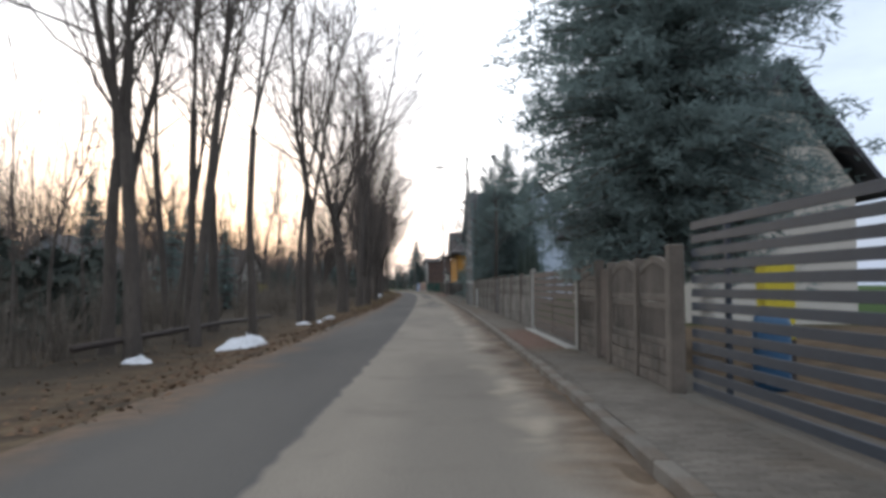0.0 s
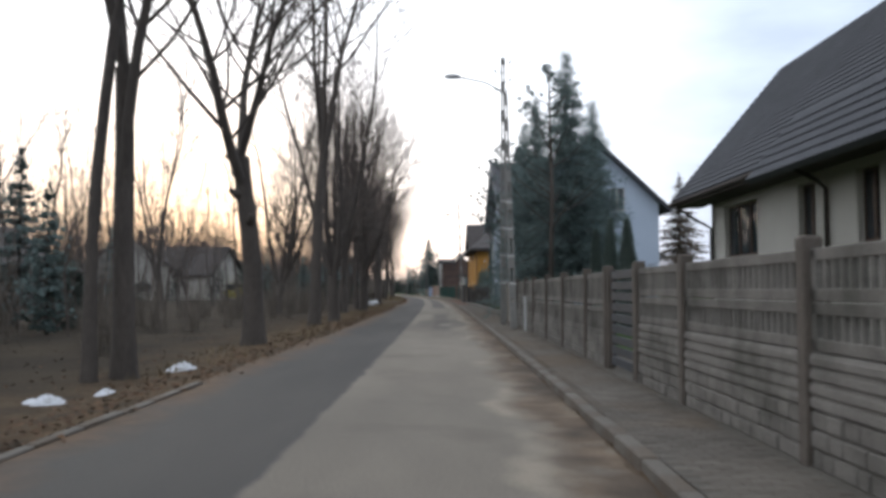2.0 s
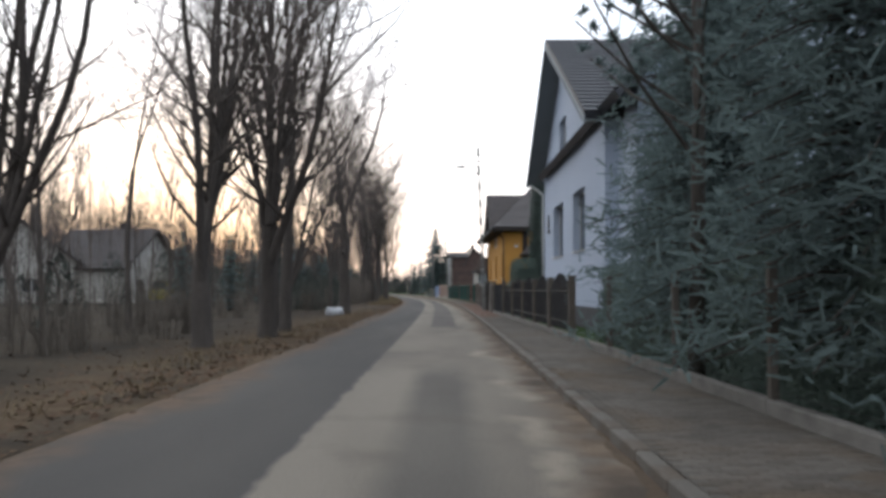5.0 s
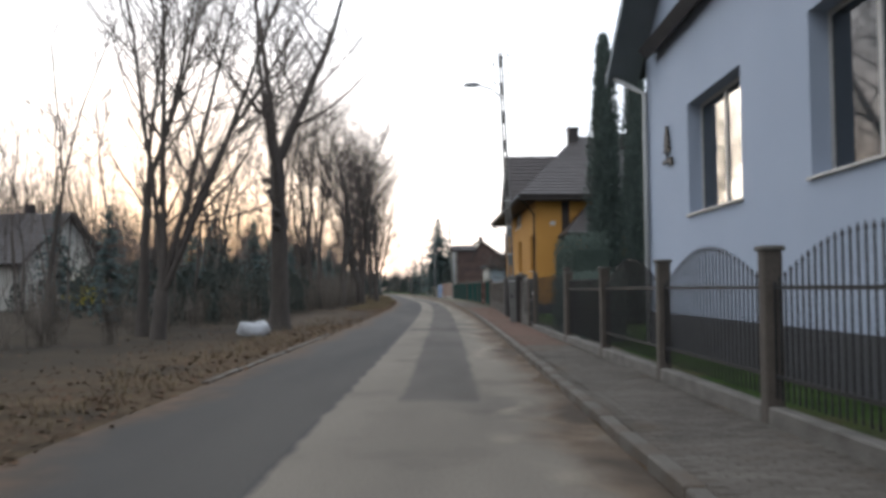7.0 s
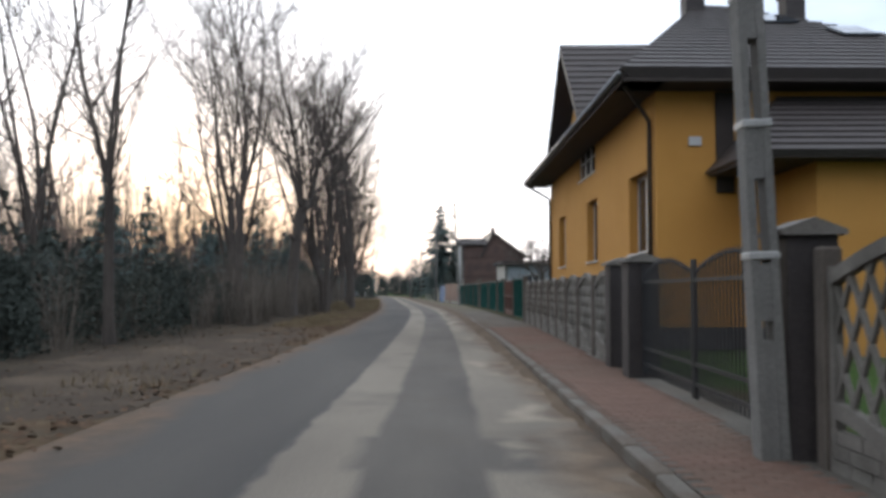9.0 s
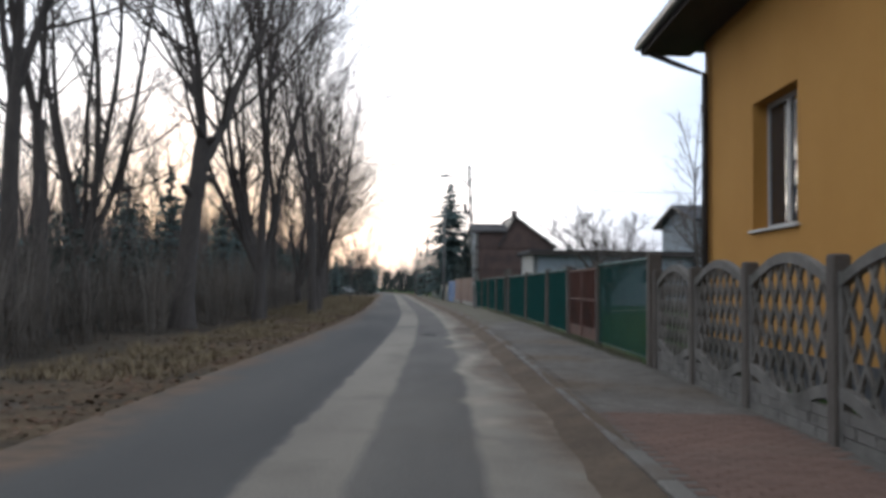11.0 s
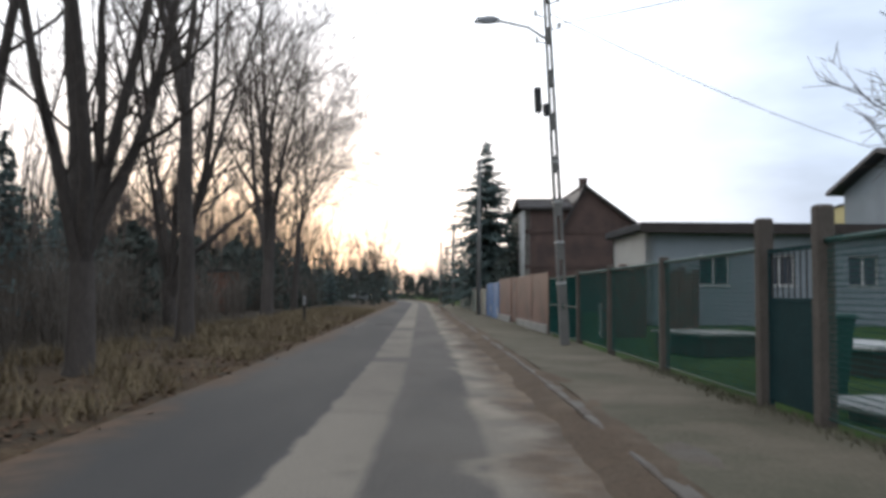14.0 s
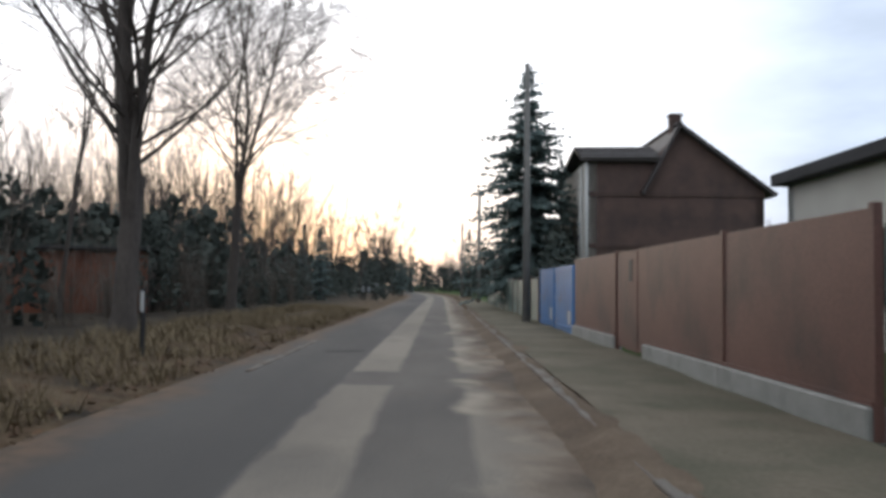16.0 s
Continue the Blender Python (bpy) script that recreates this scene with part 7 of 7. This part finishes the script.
simple_house("far_house", -42, 139, 20, 12, 10, 4.0, 8.6, M_CREAM, M_TILE_BROWN, "pale house with a dark roof beyond the trees")
simple_house("far_house", -33, 142, 75, 10, 9, 3.6, 7.4, M_CREAM, M_TILE_BROWN, "low pale house with a steep dark roof beyond the trees")
simple_house("far_house", -40, 95, -15, 11, 9, 3.6, 7.0, M_GREY, M_TILE_BROWN, "dim grey house beyond the wood")
shed = thing("shed", stand(-15.0, 202.5, 0, 12), "low orange-red boarded shed behind the trees", "shed")
for x in range(9):
    part("board", Mesh().box(-3.2 + x * 0.72, -3.2 + x * 0.72 + 0.7, -0.03, 0.03, 0, 2.5 + 0.05 * (x % 3), 0.01), M_SHED, shed)
part("roof", Mesh().box(-3.5, 3.6, -0.4, 3.2, 2.62, 2.75, 0.02), M_ROOFFELT, shed)
part("back", Mesh().box(-3.2, 3.26, 0.1, 3.0, 0, 2.6), M_SOFFIT, shed)


def vehicle(u, v, turn, paint, L, W, H, cabin, label, name="car"):
    """A parked vehicle with body, glass, lights and wheels; x is its length."""
    c = thing(name, stand(u, v, 0.0, turn), label, "vehicle", "parked vehicles")
    h0 = 0.28
    c0, c1 = cabin
    hood = h0 + (H - h0) * 0.52
    side = [(-L / 2, h0), (-L / 2 + 0.05, hood * 0.9), (-L / 2 + 0.25, hood), (L * c0 - 0.35, hood), (L * c0 + 0.15, H - 0.04), (L * c1 - 0.2, H), (L * c1 + 0.25, hood + 0.05), (L / 2 - 0.1, hood * 0.97), (L / 2, h0 + 0.25), (L / 2 - 0.04, h0)]
    m = Mesh()
    n = len(side)
    rings = []
    for y, k in ((-W / 2, 0.0), (-W / 2 + 0.12, 1.0), (W / 2 - 0.12, 1.0), (W / 2, 0.0)):
        rings.append([(x, y if z < hood + 0.02 else y * (0.86 if abs(y) > W / 2 - 0.13 else 0.9), z - (0.05 if k == 0 else 0.0)) for x, z in side])
    for ring in rings:
        m.v += ring
    for j in range(3):
        for i in range(n):
            m.f.append((j * n + i, j * n + (i + 1) % n, (j + 1) * n + (i + 1) % n, (j + 1) * n + i))
    m.f += [tuple(range(n - 1, -1, -1)), tuple(range(3 * n, 4 * n))]
    part("body", m, paint, c)
    for s in (-1, 1):
        part("side_window", Mesh().prism([(L * c0, hood + 0.04), (L * c0 + 0.22, H - 0.12), (L * c1 - 0.22, H - 0.10), (L * c1 + 0.08, hood + 0.06)], "y", s * W * 0.452 - 0.02, s * W * 0.452 + 0.02), M_GLASS, c)
        part("headlight", Mesh().box(-L / 2 - 0.02, -L / 2 + 0.12, s * W * 0.36 - 0.16, s * W * 0.36 + 0.16, hood - 0.26, hood - 0.10, 0.03), M_WINFRAME, c)
        for x in (-L * 0.31, L * 0.31):
            wm = Matrix.Translation((x, s * (W / 2 - 0.1), 0.31)) @ Matrix.Rotation(math.pi / 2, 4, "X")
            w = part("wheel", Mesh().tube([(0, 0, -0.1), (0, 0, 0.1)], 0.31, 16), M_TYRE, c, m=wm)
            part("rim", Mesh().tube([(0, 0, -0.11), (0, 0, 0.11)], 0.19, 12), M_STEEL, w)
    part("windscreen", Mesh().add([(L * c0 - 0.33, y, hood + 0.03) for y in (-W * 0.4, W * 0.4)] + [(L * c0 + 0.12, y, H - 0.08) for y in (W * 0.38, -W * 0.38)] + [(L * c0 - 0.36, y, hood + 0.03) for y in (-W * 0.4, W * 0.4)] + [(L * c0 + 0.09, y, H - 0.06) for y in (W * 0.38, -W * 0.38)], [(3, 2, 1, 0), (4, 5, 6, 7), (0, 1, 5, 4), (1, 2, 6, 5), (2, 3, 7, 6), (3, 0, 4, 7)]), M_GLASS, c)
    return c


vehicle(-31.0, 141, 15, M_CAR, 4.2, 1.75, 1.45, (-0.18, 0.33), "white parked hatchback seen between the trees")
vehicle(-27.8, 143, 80, M_YELLOWBIN, 5.0, 1.95, 2.2, (-0.36, 0.44), "yellow parked van seen between the trees", "van")
vehicle(-23.5, 145, 20, M_STEEL, 4.3, 1.75, 1.45, (-0.18, 0.33), "grey parked car seen between the trees")
vehicle(-9.0, 292, 5, M_CAR, 4.3, 1.75, 1.45, (-0.18, 0.33), "white car parked far along the road")

# far end of the road: trees closing the view
q = random.Random(77)
for i in range(40):
    v = q.uniform(285, 400)
    u = q.uniform(-75, 70)
    bare_tree("far", i % 2, u, v, q.uniform(0.75, 1.2), q.uniform(0, 360), "distant bare tree at the end of the road", "far trees")
for i in range(16):
    v, u = q.uniform(250, 380), q.choice((-1, 1)) * q.uniform(9, 40) + (2 if i % 2 else -2)
    spruce(u, v, SPRUCE_C, "distant spruce at the end of the road", q.uniform(0.9, 1.6), 20 * i, "far_conifer", 0.0)
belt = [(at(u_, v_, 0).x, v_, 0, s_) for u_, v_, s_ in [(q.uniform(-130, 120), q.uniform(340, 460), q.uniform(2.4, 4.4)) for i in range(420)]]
solo("far_wood", brush(8, belt, 26, 2.6, 1.0, 0.05), M_FAR, I4, "far belt of bare trees on the horizon, haze put into their colour", "trees", kind="stuff")
solo("far_thicket", leafy(9, [(at(u_, v_, 0).x, v_, 0, s_) for u_, v_, s_ in [(q.uniform(6.5, 60), q.uniform(240, 330), q.uniform(1.4, 2.8)) for i in range(60)]], 150, 0.28), M_EVER, I4, "dark bushes beside the far road", "bushes", kind="stuff")
solo("far_thicket", leafy(17, scatter(56, 232, 300, -5.5, -26, 1.5, 2.7) + scatter(34, 246, 300, 4.4, 18, 1.7, 2.9), 150, 0.24), M_EVER, I4, "grey-green bushes closing both sides of the far road", "bushes", kind="stuff")
for u, v, s in ((-8.5, 258, 0.62), (-6.6, 276, 0.7), (-12.0, 268, 0.8), (4.2, 288, 0.75), (-5.4, 296, 0.7), (7.0, 274, 0.65)):
    bare_tree("far", int(v) % 2, u, v, s, 33 * v, "pale bare tree beside the far road", "far trees")
for u, v, s in ((3.4, 266, 1.25), (-4.6, 281, 1.1), (-15.0, 252, 1.2)):
    spruce(u, v, SPRUCE_C, "dark spruce beside the far road", s, 31 * v, "far_conifer", 0.0)
simple_house("far_house", 9, 262, 0, 7, 8, 3.6, 6.5, M_BRICK, M_TILE_BROWN, "small brick house beside the far road")

for u, v, s in ((-19.4, 300, 1.75), (-1.3, 318, 1.35), (-13.4, 262, 1.2), (9.5, 285, 1.5), (-27, 286, 1.5)):
    spruce(u, v, SPRUCE_C, "distant spruce at the end of the road", s, 31 * v, "far_conifer", 0.0)
solo("far_hedge", leafy(12, [(at(u_, v_, 0).x, v_, 0, s_) for u_, v_, s_ in [(q.uniform(-40, 20), q.uniform(325, 350), q.uniform(2.0, 3.6)) for i in range(60)]], 120, 0.35), M_EVER, I4, "dark bushes closing the far end of the road", "bushes", kind="stuff")
# low growth at the foot of the fences and on the unpaved walk
m = Mesh()
for i in range(16000):
    v = g.uniform(137, 212)
    f = fence_u(v)
    u = f - abs(g.gauss(0, 0.12)) if v < 168 else f - abs(g.gauss(0, 0.55)) if noise.noise(Vector((v * 0.35, i % 7, 4))) > -0.1 else f - abs(g.gauss(0, 0.2))
    p = at(u, v, 0.1)
    a, hh = g.uniform(0, 6.28), g.uniform(0.03, 0.13) if v < 168 else g.uniform(0.006, 0.022)
    t = p + Vector((math.cos(a) * hh * 0.6, math.sin(a) * hh * 0.6, hh))
    n = Vector((-math.sin(a), math.cos(a), 0)) * 0.010
    m.add([p - n, p + n, t], [(0, 1, 2)])
solo("fence_grass", m, M_DULLGRASS, I4, "thin dull green and brown grass along the fences", "grass", kind="stuff")
# roadside marker and garden clutter
mk = thing("marker_post", stand(-5.0, 184.9, ground_z(-5.0, 184.9)), "dark steel marker post with a white stripe in dry grass", "post")
part("shaft", Mesh().tube([(0, 0, -0.2), (0, 0, 1.15)], 0.045, 8), M_DARK, mk)
part("stripe", Mesh().box(-0.03, 0.03, -0.052, -0.044, 0.75, 1.1), M_WHITE, mk)
binn = thing("garden_container", stand(4.55, 163.2, 0.08) @ Matrix.Scale(0.85, 4), "dark green plastic garden container with a white label", "container")
part("tub", Mesh().add([(s * a, t * b, z) for z, a, b in ((0, 0.36, 0.55), (1.15, 0.45, 0.66)) for s, t in ((-1, -1), (1, -1), (1, 1), (-1, 1))], [(3, 2, 1, 0), (4, 5, 6, 7), (0, 1, 5, 4), (1, 2, 6, 5), (2, 3, 7, 6), (3, 0, 4, 7)]), M_GREEN, binn)
part("lid", Mesh().box(-0.49, 0.49, -0.7, 0.7, 1.15, 1.24, 0.03), M_GREEN, binn)
part("label_plate", Mesh().box(-0.445, -0.43, -0.2, 0.1, 0.72, 1.0), M_WHITE, binn)
for u, v, w in ((5.65, 177.4, 1.4), (8.2, 180.2, 1.15)):
    s = thing("board_stack", stand(u, v, 0.08, 8), "rusty brown boards leaning in the garden", "boards", "garden clutter")
    for k in range(5):
        part("board", Mesh().box(-w / 2 + w * k / 5, -w / 2 + w * (k + 1) / 5 - 0.015, -0.03, 0.03, 0, 2.0 + 0.08 * ((k * 7) % 3), 0.006), M_RUST, s)
    part("edge_strip", Mesh().box(-w / 2 - 0.06, -w / 2 - 0.01, -0.05, 0.05, 0, 1.0), M_WHITE, s)
for u, v, mat_ in ((5.9, 171.0, M_CONC_LIGHT), (7.2, 167.0, M_WHITE)):
    s = thing("low_table", stand(u, v, 0.08, 12), "low dark garden bench box with a pale top", "bench", "garden clutter")
    part("top", Mesh().box(-0.8, 0.8, -1.1, 1.1, 0.42, 0.48, 0.01), mat_, s)
    part("base", Mesh().box(-0.7, 0.7, -1.0, 1.0, 0.0, 0.42), M_SOFFIT, s)
m_, L_ = between(163.0, 198.0, 0.09, 0.0, 6.0, 28.0)
solo("path_edging", Mesh().box(-0.12, 0.12, 0, L_, -0.02, 0.05, 0.01), M_CONC_LIGHT, m_, "pale concrete edging across the lawn", "edging")
# things behind the slatted gate of the first yard
M_BARREL = material("dull_blue_plastic", (0.03, 0.10, 0.20), (0.022, 0.075, 0.15), 2, 0.5, 0.05, 30)
yb = thing("yellow_crate_stack", stand(4.35, 11.2, 0.08), "stack of yellow plastic crates behind the gate", "crates")
for k in range(5):
    part("crate", Mesh().box(-0.2, 0.2, -0.16, 0.16, 0.55 + 0.2 * k, 0.55 + 0.2 * k + 0.18, 0.01), M_YELLOWBIN, yb)
part("stand", Mesh().box(-0.2, 0.2, -0.16, 0.16, 0.0, 0.55), M_SOFFIT, yb)
solo("blue_barrel", Mesh().tube([(0, 0, 0), (0, 0, 0.1), (0, 0, 0.8), (0, 0, 0.9)], [0.2, 0.22, 0.22, 0.19], 16), M_BARREL, stand(3.9, 10.2, 0.08), "blue plastic barrel behind the gate", "barrel", smooth=True)
# long dark log behind the snow, and a far apartment block
solo("fallen_log", Mesh().tube([at(-7.5, 17, 0.10), at(-7.35, 23, 0.14), at(-7.3, 29, 0.14), at(-7.1, 35.5, 0.10)], [0.08, 0.075, 0.07, 0.05], 8), M_SOFFIT, I4, "long dark log lying on the verge", "log", smooth=True)
flats = thing("apartment_building", Matrix.Translation((51.5, 302, 0)), "far pale yellow apartment block with rows of windows", "building")
part("wall", Mesh().box(0, 11.5, 0, 9, 0, 16.8), M_FLATS, flats)
part("roof", Mesh().box(-0.3, 11.8, -0.3, 9.3, 16.8, 17.2, 0.05), M_ROOFFELT, flats)
for row in range(5):
    for k in range(4):
        w = part("window", Mesh().box(1.0 + 2.7 * k, 2.4 + 2.7 * k, -0.06, -0.01, 1.4 + 3.1 * row, 2.9 + 3.1 * row), M_WINFRAME, flats)
        part("pane", Mesh().box(1.1 + 2.7 * k, 2.3 + 2.7 * k, -0.09, -0.065, 1.5 + 3.1 * row, 2.8 + 3.1 * row), M_GLASS, w)

# ---------------------------------------------------------------- paving blocks, the nearest one by one
apron = part("dirt_apron", strip_mesh(steps(-8.4, -3.60, 0.2), steps(108, 132, 0.3), lambda u, v: ground_z(u, v) + 0.022 - 0.10 * max(0.0, math.hypot((u + 5.6) / 2.3, (v - 119.5) / 11.0) - 0.75 + 0.5 * noise.noise(Vector((u * 0.9, v * 0.45, 2))))), material("trodden_dirt", (0.105, 0.083, 0.063), (0.068, 0.055, 0.044), 0.6, 0.95, 0.8, 14, dirt=(0.16, 0.125, 0.092), dirt_scale=0.5, spec=0.04))
tagged(apron, "bare trodden dirt pull-in beside the road", "dirt", kind="structure")
BLOCK = Mesh().add([(-0.096, -0.046, -0.05), (0.096, -0.046, -0.05), (0.096, 0.046, -0.05), (-0.096, 0.046, -0.05), (-0.096, -0.046, -0.006), (0.096, -0.046, -0.006), (0.096, 0.046, -0.006), (-0.096, 0.046, -0.006),
                    (-0.088, -0.038, 0), (0.088, -0.038, 0), (0.088, 0.038, 0), (-0.088, 0.038, 0)],
                   [(0, 1, 5, 4), (1, 2, 6, 5), (2, 3, 7, 6), (3, 0, 4, 7), (4, 5, 9, 8), (5, 6, 10, 9), (6, 7, 11, 10), (7, 4, 8, 11), (8, 9, 10, 11)])
BLOCK_DATA = BLOCK.data("paving_block")
q = random.Random(5)
rest = {False: Mesh(), True: Mesh()}
for j in range(-40, 1530):
    v = j * 0.1 + 0.05
    width = fence_u(v) - 0.16
    k = 0
    while 1.67 + 0.2 * k + (0.1 if j % 2 else 0) < width:
        u = 1.67 + 0.2 * k + (0.1 if j % 2 else 0)
        z = 0.118 + 0.004 * noise.noise(Vector((u * 2, v, 0))) + q.uniform(-0.002, 0.002)
        red = 16.4 < v < 23.7 or 96 < v < 131
        if 25.0 <= v < 31.0:
            part("paving_block", BLOCK_DATA, M_BLOCK, slab, m=stand(u, v, z))
        else:
            m = stand(u, v, z)
            rest[red].add([m @ Vector(p) for p in BLOCK.v], BLOCK.f)
        k += 1
for red, mat_ in ((False, M_BLOCK), (True, M_BLOCK_RED)):
    me = bpy.data.meshes.new("paving")
    me.from_pydata(rest[red].v, [], rest[red].f)
    me.update()
    ob = part("paving", me, mat_, slab, "reddish paving blocks" if red else "grey paving blocks")
    ob["kind"] = "stuff"
